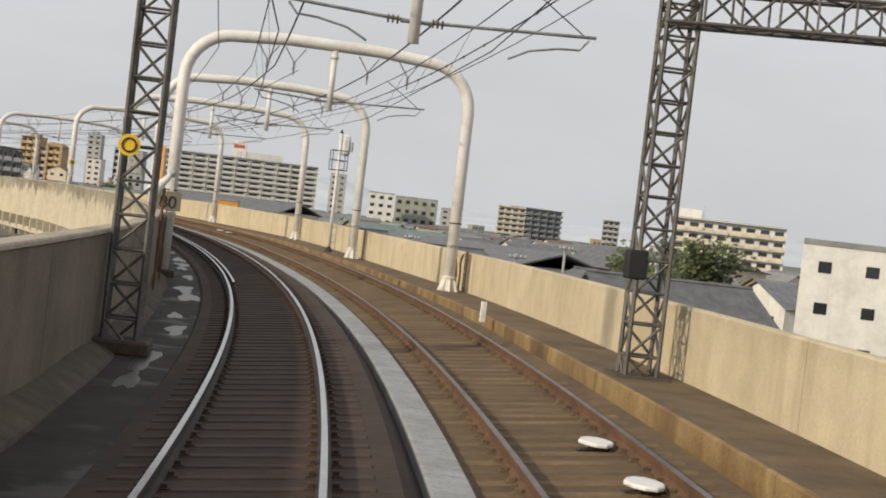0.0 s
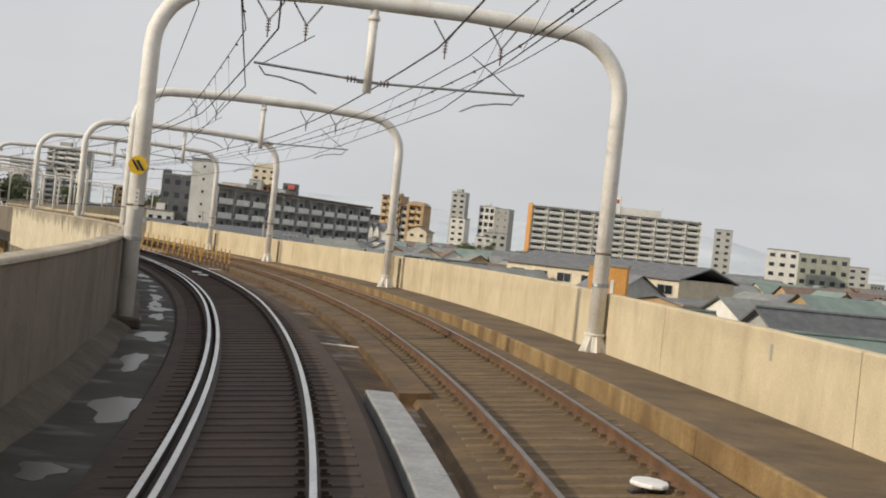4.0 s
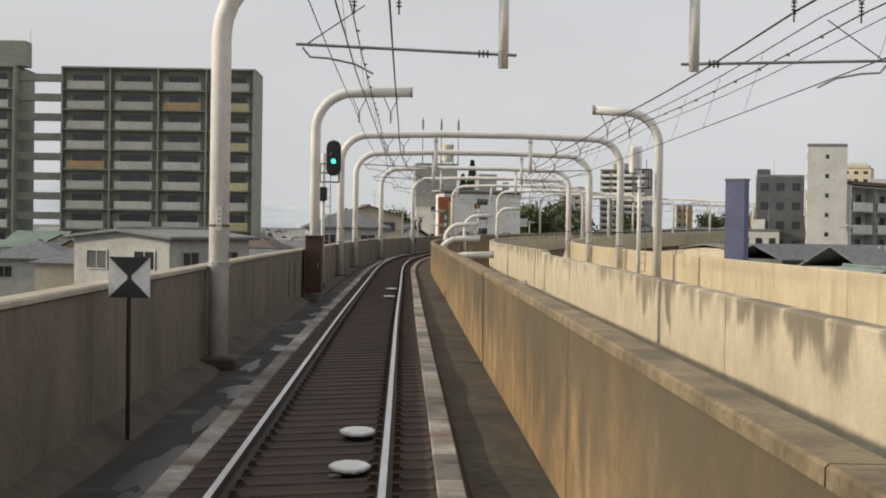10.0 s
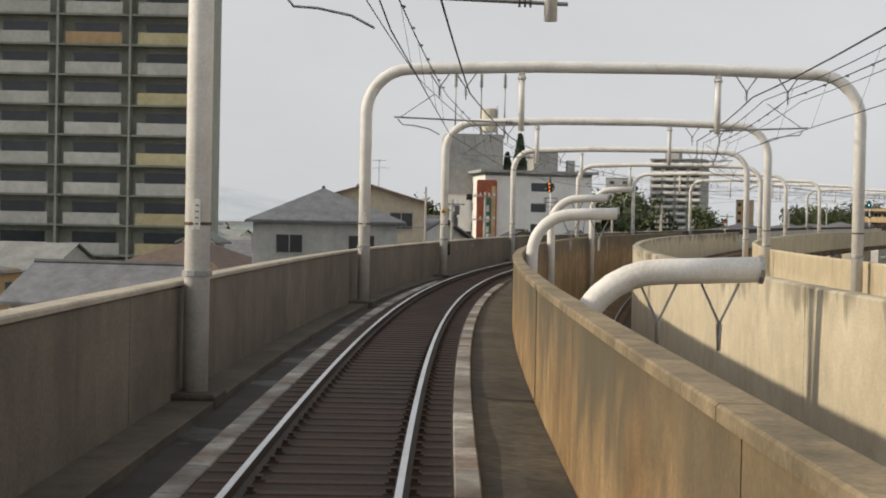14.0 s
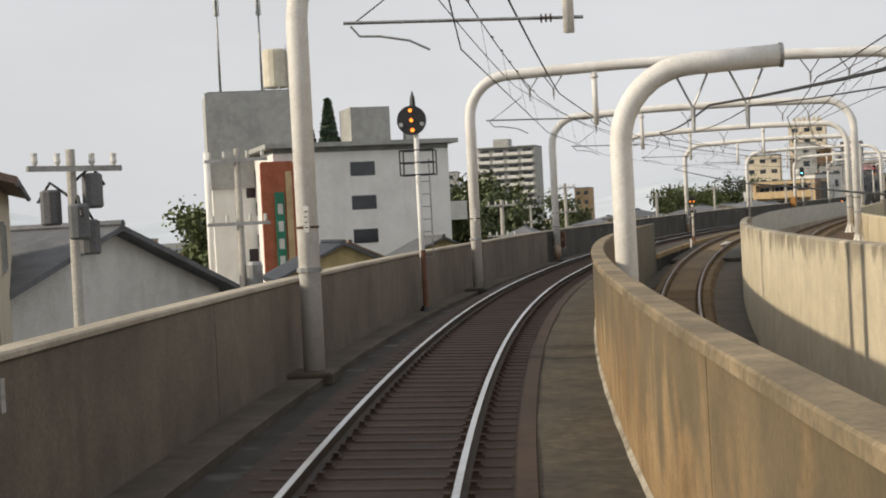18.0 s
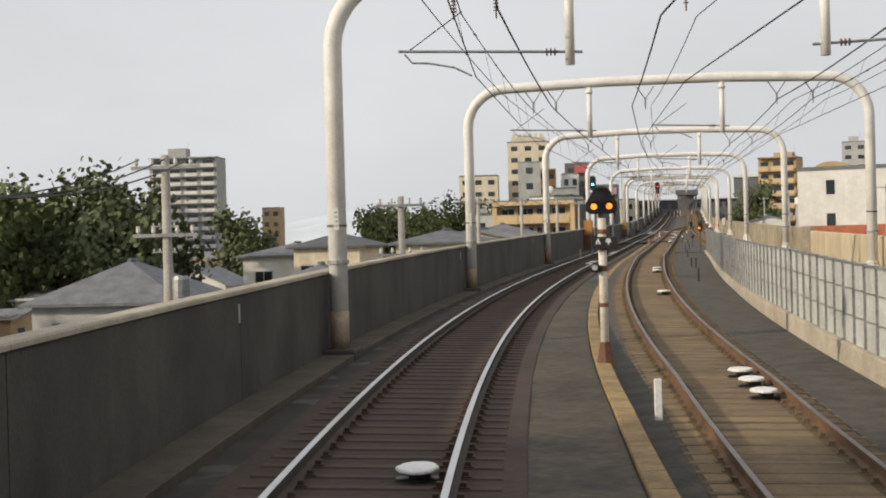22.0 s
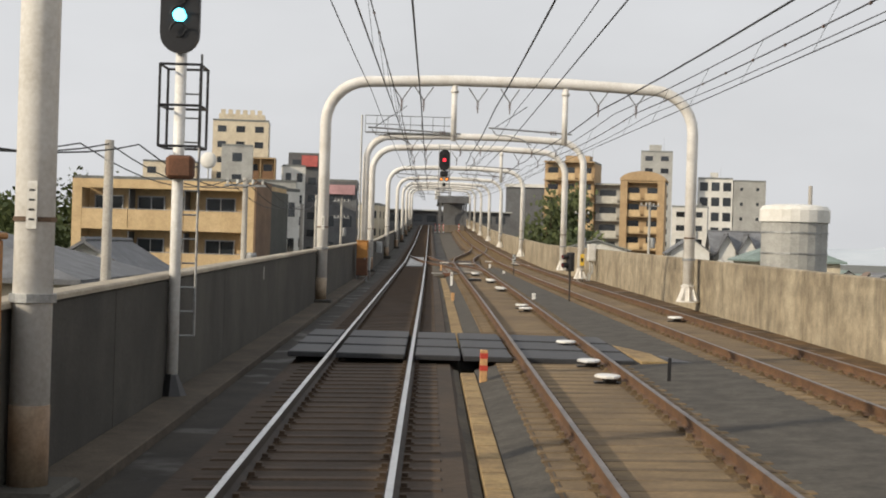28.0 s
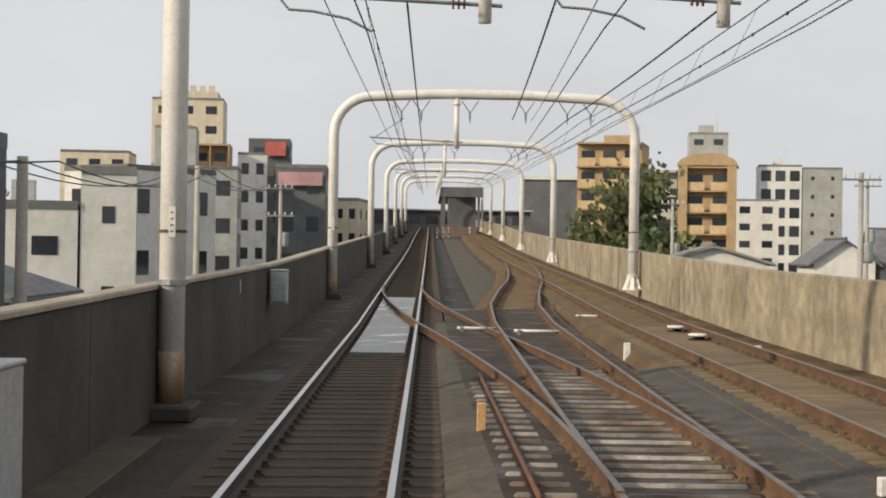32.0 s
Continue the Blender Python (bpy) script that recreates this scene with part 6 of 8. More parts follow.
for x_, y_ in ((-0.1, -0.25), (0.02, 0.0), (0.12, 0.25)):
    bm = bmesh.new()
    tube(bm, [(x_, y_, 0.88), (x_, y_, 0.3), (x_ - 0.12, y_ + 0.1, 0.05), (x_ - 0.15, y_ + 0.1, -0.3)], 0.03, 6)
    part("conduit", bm, GREYBOX, g, smooth=True)
g = empty("pole_plate", frame_at(631.1, 9.22, 0.0), "yellow warning plate with a dark bar strapped to a pole", "sign")
bm = bmesh.new()
box(bm, -0.03, -0.215, 0.95, 0.22, 0.02, 0.62, 0.004)
part("plate", bm, material("yellow_plate_paint", (0.72, 0.48, 0.05), (0.6, 0.38, 0.04), 0.6, scale=6), g)
bm = bmesh.new()
box(bm, -0.03, -0.228, 0.95, 0.13, 0.006, 0.2)
part("lettering_bar", bm, BLACK, g)
# marker boards by the turnout
g = empty("marker_board", frame_at(618.0, 2.03, -0.3), "low white board with a black cross beside the trough", "sign")
bm = bmesh.new()
box(bm, 0, 0, 0.37, 0.11, 0.03, 0.72, 0.006)
part("board", bm, WHITE, g)
for z_ in (0.6,):
    for a_ in (-40, 40):
        bm = bmesh.new()
        box(bm, 0, -0.018, z_, 0.02, 0.006, 0.12, 0, Matrix.Rotation(radians(a_), 4, "Y"))
        part("cross_bar", bm, BLACK, g)
g = empty("marker_board", frame_at(631.1, 5.55, -0.25), "white board with black marks on a thin black post", "sign")
bm = bmesh.new()
tube(bm, [(0, 0, 0), (0, 0, 0.95)], 0.03, 6)
part("post", bm, BLACK, g)
bm = bmesh.new()
box(bm, 0, -0.03, 1.17, 0.17, 0.02, 0.44, 0.006)
part("board", bm, GREYBOX, g)
for z_, x_ in ((1.34, 0.03), (1.2, -0.03), (1.06, 0.03)):
    bm = bmesh.new()
    box(bm, x_, -0.043, z_, 0.12, 0.006, 0.07)
    part("mark", bm, BLACK, g)
# white stretcher bars of the turnouts
for s_, a_, b_ in ((658.3, 1.75, 2.7), (657.5, 3.1, 4.35), (664.0, 5.2, 6.2)):
    g = empty("stretcher_bar", frame_at(s_, 0, 0), "pale steel stretcher bar across a turnout", "stretcher bar", "bars of the turnouts")
    bm = bmesh.new()
    tube(bm, [(a_, 0, 0.02), (b_, 0, 0.02)], 0.035, 8)
    part("bar", bm, PLATE, g, smooth=True)
    for x_ in (a_ + 0.12, b_ - 0.12):
        bm = bmesh.new()
        box(bm, x_, 0, -0.03, 0.09, 0.12, 0.16, 0.01)
        part("clamp", bm, STEEL, g)

# ---- the town beside the line ----
GROUND = -8.0
TAN = material("tan_render", (0.42, 0.3, 0.17), (0.35, 0.24, 0.13), 0.85, streaks=(0.25, 0.16, 0.08), streak_amount=0.3, bump=0.15)
SAND = material("sand_render", (0.55, 0.41, 0.235), (0.48, 0.35, 0.19), 0.85, streaks=(0.3, 0.2, 0.1), streak_amount=0.3, bump=0.15)
BROWN = material("brown_tile_cladding", (0.23, 0.13, 0.07), (0.17, 0.095, 0.05), 0.8, streaks=(0.1, 0.06, 0.035), streak_amount=0.3, bump=0.2)
OCHRE = material("orange_paint", (0.6, 0.3, 0.08), (0.5, 0.24, 0.06), 0.8, streaks=(0.3, 0.15, 0.05), streak_amount=0.25)
CREAM = material("cream_stucco", (0.62, 0.55, 0.42), (0.54, 0.47, 0.35), 0.9, streaks=(0.3, 0.25, 0.18), streak_amount=0.3, random_tint=0.08)
WHITEPAINT = material("white_render", (0.68, 0.67, 0.63), (0.58, 0.57, 0.53), 0.85, streaks=(0.32, 0.3, 0.27), streak_amount=0.3, random_tint=0.06)
GREYRENDER = material("grey_render", (0.4, 0.4, 0.38), (0.33, 0.33, 0.31), 0.88, streaks=(0.2, 0.19, 0.18), streak_amount=0.35, random_tint=0.1)
GREENGREY = material("greenish_grey_render", (0.31, 0.32, 0.27), (0.25, 0.26, 0.22), 0.88, streaks=(0.14, 0.14, 0.12), streak_amount=0.4)
DARKGREY = material("dark_grey_cladding", (0.13, 0.135, 0.14), (0.1, 0.1, 0.105), 0.8, streaks=(0.06, 0.06, 0.06), streak_amount=0.3)
PALEGREY = material("pale_balcony_panel", (0.5, 0.5, 0.46), (0.42, 0.42, 0.38), 0.85, streaks=(0.25, 0.24, 0.21), streak_amount=0.3, random_tint=0.12)
YELLOWPANEL = material("faded_yellow_panel", (0.5, 0.45, 0.27), (0.43, 0.38, 0.22), 0.85, random_tint=0.1)
BLUE = material("blue_sign_cladding", (0.1, 0.11, 0.2), (0.08, 0.09, 0.17), 0.6)
GREENSIGN = material("green_sign_sheet", (0.02, 0.2, 0.12), (0.015, 0.16, 0.1), 0.5)
REDSIGN = material("red_sign_sheet", (0.42, 0.1, 0.09), (0.36, 0.08, 0.07), 0.5)
YELLOWWALL = material("yellowish_stucco", (0.5, 0.4, 0.2), (0.42, 0.33, 0.16), 0.9, streaks=(0.25, 0.19, 0.1), streak_amount=0.3)
REDBRICK = material("red_brick_strip", (0.42, 0.13, 0.07), (0.33, 0.1, 0.05), 0.85, scale=3)
ROOFTILE = material("dark_roof_tiles", (0.15, 0.155, 0.165), (0.1, 0.104, 0.112), 0.75, scale=3, bump=0.5, random_tint=0.3)
BROWNTILE = material("brown_roof_tiles", (0.17, 0.12, 0.09), (0.13, 0.09, 0.07), 0.75, scale=3, bump=0.5, random_tint=0.25)
FLATROOF = material("flat_roof_sheet", (0.2, 0.21, 0.2), (0.15, 0.155, 0.15), 0.85, random_tint=0.25)
GREENROOF = material("green_metal_roof", (0.17, 0.22, 0.2), (0.13, 0.17, 0.155), 0.6, random_tint=0.2)
GLASS = material("window_glass", (0.03, 0.035, 0.04), (0.02, 0.024, 0.03), 0.12, spec=0.6, random_tint=0.5)
FRAME = material("window_frame_aluminium", (0.42, 0.42, 0.42), None, 0.5, metal=0.5)
BARK = material("bark", (0.09, 0.065, 0.045), (0.05, 0.037, 0.026), 0.95, scale=6, bump=0.8)
LEAF = material("broadleaf_foliage", (0.11, 0.13, 0.045), (0.06, 0.08, 0.03), 0.7, scale=3, random_tint=0.25)
CONIFER = material("conifer_foliage", (0.05, 0.08, 0.04), (0.035, 0.055, 0.03), 0.8, scale=3, random_tint=0.2)
TANKSKIN = material("rooftop_tank_plastic", (0.62, 0.58, 0.47), (0.52, 0.48, 0.38), 0.6)
UPOLE = material("utility_pole_concrete", (0.38, 0.36, 0.32), (0.3, 0.28, 0.25), 0.9, bump=0.2)
# distance haze is painted into the hills as a pale blue base colour
HILL = material("haze_painted_hill", (0.52, 0.56, 0.6), (0.48, 0.53, 0.58), 1.0, scale=0.004)

_cells = {}


def solid(bm, x0, x1, y0, y1, z0, z1):
    v = [bm.verts.new((x, y, z)) for z in (z0, z1) for y in (y0, y1) for x in (x0, x1)]
    for q in ((0, 2, 3, 1), (4, 5, 7, 6), (0, 1, 5, 4), (1, 3, 7, 5), (3, 2, 6, 7), (2, 0, 4, 6)):
        bm.faces.new([v[i] for i in q])


def cell(kind, key, mat, make):
    """Mesh shared by alike pieces."""
    k = (kind, key, mat.name)
    if k not in _cells:
        bm = bmesh.new()
        make(bm)
        me = mesh_of(bm, kind)
        me.materials.append(mat)
        _cells[k] = me
    return _cells[k]


def stand(a, b, base=GROUND):
    """Pose with its origin at a on the ground, x towards b, y to the rear."""
    d = math.atan2(b[1] - a[1], b[0] - a[0])
    return Matrix.Translation((a[0], a[1], base)) @ Matrix.Rotation(d, 4, "Z"), math.hypot(b[0] - a[0], b[1] - a[1])


def shift(x, y, z, turn=0.0):
    return Matrix.Translation((x, y, z)) @ Matrix.Rotation(turn, 4, "Z")


def window_part(parent, x, y, z, w, h, turn=0.0, bars=1, sub=True):
    """A window standing a little proud of a wall that faces -y before the turn: frame with mullions, and its pane."""
    def fr(bm):
        t = 0.07
        solid(bm, -w / 2 - t, w / 2 + t, -0.09, 0.0, -h / 2 - t, -h / 2)
        solid(bm, -w / 2 - t, w / 2 + t, -0.09, 0.0, h / 2, h / 2 + t)
        solid(bm, -w / 2 - t, -w / 2, -0.09, 0.0, -h / 2, h / 2)
        solid(bm, w / 2, w / 2 + t, -0.09, 0.0, -h / 2, h / 2)
        for i in range(bars):
            c = -w / 2 + w * (i + 1) / (bars + 1)
            solid(bm, c - 0.025, c + 0.025, -0.07, 0.0, -h / 2, h / 2)
    def pn(bm):
        solid(bm, -w / 2, w / 2, -0.035, 0.0, -h / 2, h / 2)
    k = (round(w, 2), round(h, 2), bars)
    m = shift(x, y, z, turn)
    if sub:
        win = part("window", cell("window_frame", k, FRAME, fr), FRAME, parent, m=m)
        part("pane", cell("pane", k, GLASS, pn), GLASS, win)
    else:
        part("window", cell("pane", k, GLASS, pn), GLASS, parent, m=m)


def apartment(a, b, top, depth, storeys, bays, wall, label, base=GROUND, panel=None, fins=True, lift=None, side=0, rear=False, roof=FLATROOF, name="apartment_building", tint=None, end=None, eave=0.0, first=0.0, blank=(), win=None):
    """A block of flats. Its front runs from a to b; each bay of each storey has a window and, with a panel material, a balcony."""
    m, w = stand(a, b, base)
    h = top - base
    ob = empty(name, m, label, "building")
    rise_ = (h - 0.6 - first) / storeys
    bw = w / bays
    deep = 1.5 if panel else 0.0
    bm = bmesh.new()
    gaps = sorted(blank)
    runs, c0 = [], 0
    for g_ in gaps + [bays]:
        if g_ > c0:
            runs.append((c0 * bw, g_ * bw))
        c0 = g_ + 1
    bm.free()
    for x0, x1 in runs:
        bm = bmesh.new()
        solid(bm, x0, x1, deep, depth, 0, h - 0.4)
        part("wall", bm, wall, ob)
        bm = bmesh.new()
        solid(bm, x0 + 0.003, x1 - 0.003, deep - 0.06, depth + 0.06, h - 0.396, h)
        part("roof", bm, roof, ob)
    if panel:
        for j in range(storeys):
            z = first + j * rise_
            for i in range(bays):
                if i in gaps:
                    def bridge(bm, bw=bw):
                        solid(bm, 0, bw, 0.1, 1.6, -0.12, 0.12)
                        solid(bm, 0, bw, 0.1, 0.2, 0.12, 1.0)
                    part("walkway", cell("walkway", (round(bw, 2),), wall, bridge), wall, ob, m=shift(i * bw, deep + 1.0, z + rise_ * 0.5))
                    continue
                def slab_(bm, bw=bw):
                    solid(bm, 0.0, bw, 0, deep, -0.1, 0.1)
                def rail_(bm, bw=bw, r=rise_):
                    solid(bm, 0.55 * bw - bw * 0.44, 0.55 * bw + bw * 0.34, -0.06, 0.06, 0.1, 0.42 * r)
                pm = tint((i, j)) if tint and tint((i, j)) else panel
                bal = part("balcony", cell("balcony", (round(bw, 2), deep), wall, slab_), wall, ob, m=shift(i * bw, 0, z))
                part("balcony_panel", cell("balcony_panel", (round(bw, 2), round(rise_, 2)), pm, rail_), pm, bal)
                window_part(ob, (i + 0.5) * bw, deep, z + rise_ * 0.45, bw * 0.62, rise_ * 0.66, sub=False)
        if fins:
            for i in range(bays + 1):
                if i in gaps and i - 1 in gaps:
                    continue
                def fin(bm, h=h):
                    solid(bm, -0.11, 0.11, -0.1, deep, 0, h - 0.3)
                part("party_fin", cell("party_fin", (round(h, 1),), wall, fin), wall, ob, m=shift(min(max(i * bw, 0.11), w - 0.11), 0, 0))
        bm = bmesh.new()
        for x0, x1 in runs:
            solid(bm, x0, x1, -0.15, deep - 0.07, h - 0.4, h - 0.15)
        part("roof_slab", bm, wall, ob)
    else:
        for j in range(storeys):
            for i in range(bays):
                window_part(ob, (i + 0.5) * bw, 0, first + (j + 0.55) * rise_, win[0] if win else min(bw * 0.5, 1.9), win[1] if win else rise_ * 0.4, sub=False)
    for k, x in ((0, 0.0), (1, w)):
        for j in range(storeys):
            for q in range(side):
                y = deep + (depth - deep) * (q + 0.5) / side
                window_part(ob, x, y, first + (j + 0.55) * rise_, 1.2, rise_ * 0.4, turn=math.pi / 2 if k else -math.pi / 2, sub=False)
    if end:
        for x0, x1 in ((-0.35, -0.002), (w + 0.002, w + 0.35)) if end[1] == 2 else ((-0.35, -0.002),):
            bm = bmesh.new()
            solid(bm, x0, x1, -0.2, depth + 0.1, 0, h + 0.8)
            part("end_wall", bm, end[0], ob)
    if eave:
        bm = bmesh.new()
        solid(bm, -eave, w + eave, -eave, depth + eave, h + 0.004, h + 0.35)
        part("eave", bm, GREYRENDER, ob)
    if lift:
        x0, x1, y0, y1, hh = lift
        bm = bmesh.new()
        solid(bm, x0, x1, y0, y1, h + 0.002, h + hh)
        part("lift_house", bm, wall, ob)
        bm = bmesh.new()
        tube(bm, [(x1 + 0.6, y0 + 0.5, h - 0.4), (x1 + 0.6, y0 + 0.5, h + hh + 1.8)], 0.04, 6)
        part("aerial", bm, STEEL, ob)
    return ob


def roof_tank(x, y, z, r, h, label="cream water tank on a roof stand"):
    """Water tank on a four-legged frame with a ladder."""
    ob = empty("water_tank", shift(x, y, z), label, "water tank")
    bm = bmesh.new()
    tube(bm, [(0, 0, 0.9), (0, 0, 1.0), (0, 0, h - 0.2), (0, 0, h - 0.05), (0, 0, h)], [r * 0.94, r, r, r * 0.9, r * 0.4], 16)
    part("tank", bm, TANKSKIN, ob, smooth=False)
    for sx in (-1, 1):
        for sy in (-1, 1):
            bm = bmesh.new()
            solid(bm, sx * r * 0.7 - 0.05, sx * r * 0.7 + 0.05, sy * r * 0.7 - 0.05, sy * r * 0.7 + 0.05, 0, 0.95)
            part("leg", bm, STEEL, ob)
    bm = bmesh.new()
    for q in (-0.2, 0.2):
        solid(bm, r + 0.08, r + 0.12, q - 0.02, q + 0.02, 0, h + 0.3)
    for i in range(int(h / 0.35)):
        solid(bm, r + 0.085, r + 0.115, -0.2, 0.2, 0.3 + i * 0.35, 0.33 + i * 0.35)
    part("ladder", bm, STEEL, ob)
    return ob


def roof_mast(x, y, z, h):
    """Thin aerial mast with panel aerials near its head."""
    ob = empty("aerial_mast", shift(x, y, z), "thin grey aerial mast with panel aerials on a roof", "aerial", "aerial masts on the grey tower")
    bm = bmesh.new()
    tube(bm, [(0, 0, 0), (0, 0, h)], [0.11, 0.07], 8)
    part("pole", bm, STEEL, ob, smooth=True)
    for i in range(3):
        bm = bmesh.new()
        q = 2 * math.pi * i / 3
        solid(bm, 0.14 * math.cos(q) - 0.07, 0.14 * math.cos(q) + 0.07, 0.14 * math.sin(q) - 0.07, 0.14 * math.sin(q) + 0.07, h - 2.2, h - 0.4)
        part("aerial_panel", bm, STEEL, ob)
    return ob


# long eleven-storey slab with an orange end wall
apartment((-101, 770), (-25, 790), 22.6, 14, 11, 11, WHITEPAINT, "long pale eleven-storey apartment slab with an orange end wall", panel=WHITEPAINT, end=(OCHRE, 1), lift=(36, 60, 4, 12, 3.2), name="apartment_slab")
sgn = empty("roof_sign", shift(-66, 784, 22.1), "white roof sign box with a faded red band", "sign")
b_ = bmesh.new(); solid(b_, -3.5, 3.5, 0, 3, 0, 9.0); part("box", b_, WHITEPAINT, sgn)
b_ = bmesh.new(); solid(b_, -2.8, 2.8, -0.06, -0.004, 5.2, 7.0); part("band", b_, REDSIGN, sgn)
# slabs to the right of the line behind the first curve
apartment((-124.1, 409.3), (-114.2, 515.7), 9.3, 5.5, 5, 11, GREYRENDER, "grey five-storey balcony slab with white balcony fronts", panel=WHITEPAINT, lift=(20, 26, 2, 5, 1.5), name="apartment_slab", end=(WHITEPAINT, 1))
b_ = bmesh.new()
m_, w_ = stand((-124.1, 409.3), (-114.2, 515.7))
solid(b_, -0.4, w_ + 0.4, -0.5, 6.0, 0, 0.5)
tagged(part("roof_edge", b_, BROWNTILE, None, m=m_ @ shift(0, 0, 17.304)), "brown metal roof edge capping the balcony slab", "roof edge")
apartment((-128.6, 403.4), (-123.4, 405.3), 15, 4.5, 8, 1, WHITEPAINT, "slim white tower block beside the balcony slab", side=1, name="tower_block", win=(0.5, 0.6))
apartment((-147, 432.8), (-139.8, 435.6), 11.7, 9, 6, 3, DARKGREY, "dark glazed office block with tan edges", side=2, name="tower_block", lift=(0.1, 2.2, 0.1, 6, 0.9))
apartment((-147, 425), (-141, 427), 2.6, 8, 3, 3, WHITEPAINT, "low white corner building with a roof box", lift=(2, 4, 2, 4, 1.6), name="office_building")
ob_ = empty("sign_tower", shift(-109.5, 325.6, GROUND), "slim blue sign tower over low roofs", "sign")
b_ = bmesh.new(); solid(b_, -0.95, 0.95, -0.6, 0.6, 4.0, 15.0); part("sign_panel", b_, BLUE, ob_)
b_ = bmesh.new(); solid(b_, -0.3, 0.3, -0.3, 0.3, 0, 4.0); part("post", b_, STEEL, ob_)
b_ = bmesh.new(); solid(b_, -1.02, 1.02, -0.66, 0.66, 15.004, 15.2); part("cap", b_, DARKGREY, ob_)


def tint_e(k):
    i, j = k
    return YELLOWPANEL if i == 7 and j in (0, 2, 3, 5, 7, 9) else (TAN if k in ((7, 7), (6, 9), (4, 6)) else None)


# tall balcony block on the left
d_ = Vector((0.84, 0.545))
pa = Vector((-203.8, 370.3)) - d_ * 58
apartment((pa.x, pa.y), (-203.8, 370.3), 25.8, 13, 11, 8, GREENGREY, "tall weathered grey-green apartment block with pale balconies", panel=PALEGREY, tint=tint_e, lift=(19, 23, 2, 6, 3.8), blank=(3,))
CHALK = material("chalk_white_render", (0.83, 0.82, 0.79), (0.74, 0.73, 0.7), 0.85, streaks=(0.5, 0.48, 0.44), streak_amount=0.3)
# white four-storey block with a tower and its sign strip
m_, w_ = stand((-202.7, 423.6), (-192.2, 433.2))
fb = apartment((-202.7, 423.6), (-192.2, 433.2), 8.6, 12, 6, 1, CHALK, "white four-storey building with an overhanging flat eave", eave=0.7, side=2, name="office_building", win=(2.0, 1.1))
b_ = bmesh.new(); solid(b_, 7.3, 10.6, 4, 8, 16.96, 20.0); part("plant_room", b_, GREYRENDER, fb, "grey plant room on the roof")
b_ = bmesh.new(); solid(b_, 12.2, 13.2, 5, 6, 16.96, 18.6); part("vent_box", b_, GREYRENDER, fb)
bm = bmesh.new()
arch = [[bm.verts.new((x, y, z)) for x, z in ((-1.1, 0), (1.5, 0), (1.5, 8.0), (1.5, 15.4), (1.4, 15.6), (-1.0, 15.6), (-1.1, 15.4), (-1.1, 8.0))] for y in (-0.35, -0.002)]
bm.faces.new(arch[0]); bm.faces.new(arch[1][::-1])
for k in range(8):
    bm.faces.new((arch[0][k], arch[1][k], arch[1][(k + 1) % 8], arch[0][(k + 1) % 8]))
bmesh.ops.recalc_face_normals(bm, faces=bm.faces)
part("sign_strip", bm, REDBRICK, fb, "red-brown tiled vertical strip")
bm = bmesh.new()
solid(bm, -0.1, 0.6, -0.62, -0.36, 2.5, 13.2)
ps_ = bmesh.new()
solid(ps_, 0.8, 1.3, -0.45, -0.36, 2.5, 14.8)
part("pale_strip", ps_, SAND, fb, "peeling pale strip beside the sign")
gs_ = part("vertical_sign", bm, GREENSIGN, fb, "green vertical sign with pale bars")
for i in range(7):
    bm = bmesh.new()
    solid(bm, 0.05, 0.45, -0.65, -0.622, 3.4 + i * 1.35, 4.2 + i * 1.35)
    part("lettering_bar", bm, WHITEPAINT, gs_)
for i in range(3):
    bm = bmesh.new()
    solid(bm, w_ + 0.004, w_ + 1.5, 0.4, 4.0, 2.4 + i * 4.0, 3.9 + i * 4.0)
    part("balcony", bm, WHITEPAINT, fb)
tw_ = apartment((-211.5, 428), (-205.5, 432.4), 14, 7, 4, 1, CHALK, "pale concrete stair tower with a grey upper box and small windows", name="stair_tower", win=(1.9, 1.1))
b_ = bmesh.new(); solid(b_, -0.25, 7.6, -0.3, 7.1, 13.9, 21.9); part("upper_box", b_, GREYRENDER, tw_, "grey rendered upper box")
b_ = bmesh.new(); tube(b_, [(-0.35, -0.35, 2.0), (-0.35, -0.35, 17.0)], 0.28, 8); part("vent_pipe", b_, CHALK, tw_, "tall white pipe", smooth=True)
roof_tank(-208.5, 434, 13.55, 1.1, 4.2)
for q in ((-211.0, 429.2), (-208.3, 431.4), (-205.9, 433.6)):
    roof_mast(q[0], q[1], 13.55, 9.0)
# far tower and its brown neighbour
apartment((-383, 858), (-361, 862), 31, 16, 13, 4, GREYRENDER, "pale grey thirteen-storey tower with white balcony bands", panel=WHITEPAINT, fins=False, lift=(6, 12, 3, 9, 3), name="tower_block")
apartment((-394, 838), (-384, 842), 22, 12, 9, 2, GREYRENDER, "grey side wing of a far tower", side=2, name="tower_block")
apartment((-400, 815), (-386, 818), 9, 12, 5, 3, BROWN, "brown low apartment block before a far tower", name="office_building")
apartment((-352, 880), (-346, 881), 14, 8, 6, 2, TAN, "small orange-tan tower far behind roofs", name="tower_block")
# orange-beige building close to the line
hm_, w_ = stand((-210.2, 600.3), (-198.9, 600.3), GROUND)
hb = empty("apartment_building", hm_, "sand-coloured apartment house with long recessed balconies and brown side", "building")
bm = bmesh.new(); solid(bm, 0, w_, 1.45, 10.6, 0, 14.9); part("wall", bm, SAND, hb)
bm = bmesh.new(); solid(bm, 0, w_, -0.04, 10.7, 14.904, 15.08); part("roof", bm, FLATROOF, hb)
bm = bmesh.new(); solid(bm, -0.1, w_ - 0.02, -0.06, 0.2, 14.35, 14.9); solid(bm, 0, w_ - 0.62, 0.2, 1.45, 14.7, 14.9); part("fascia", bm, SAND, hb)
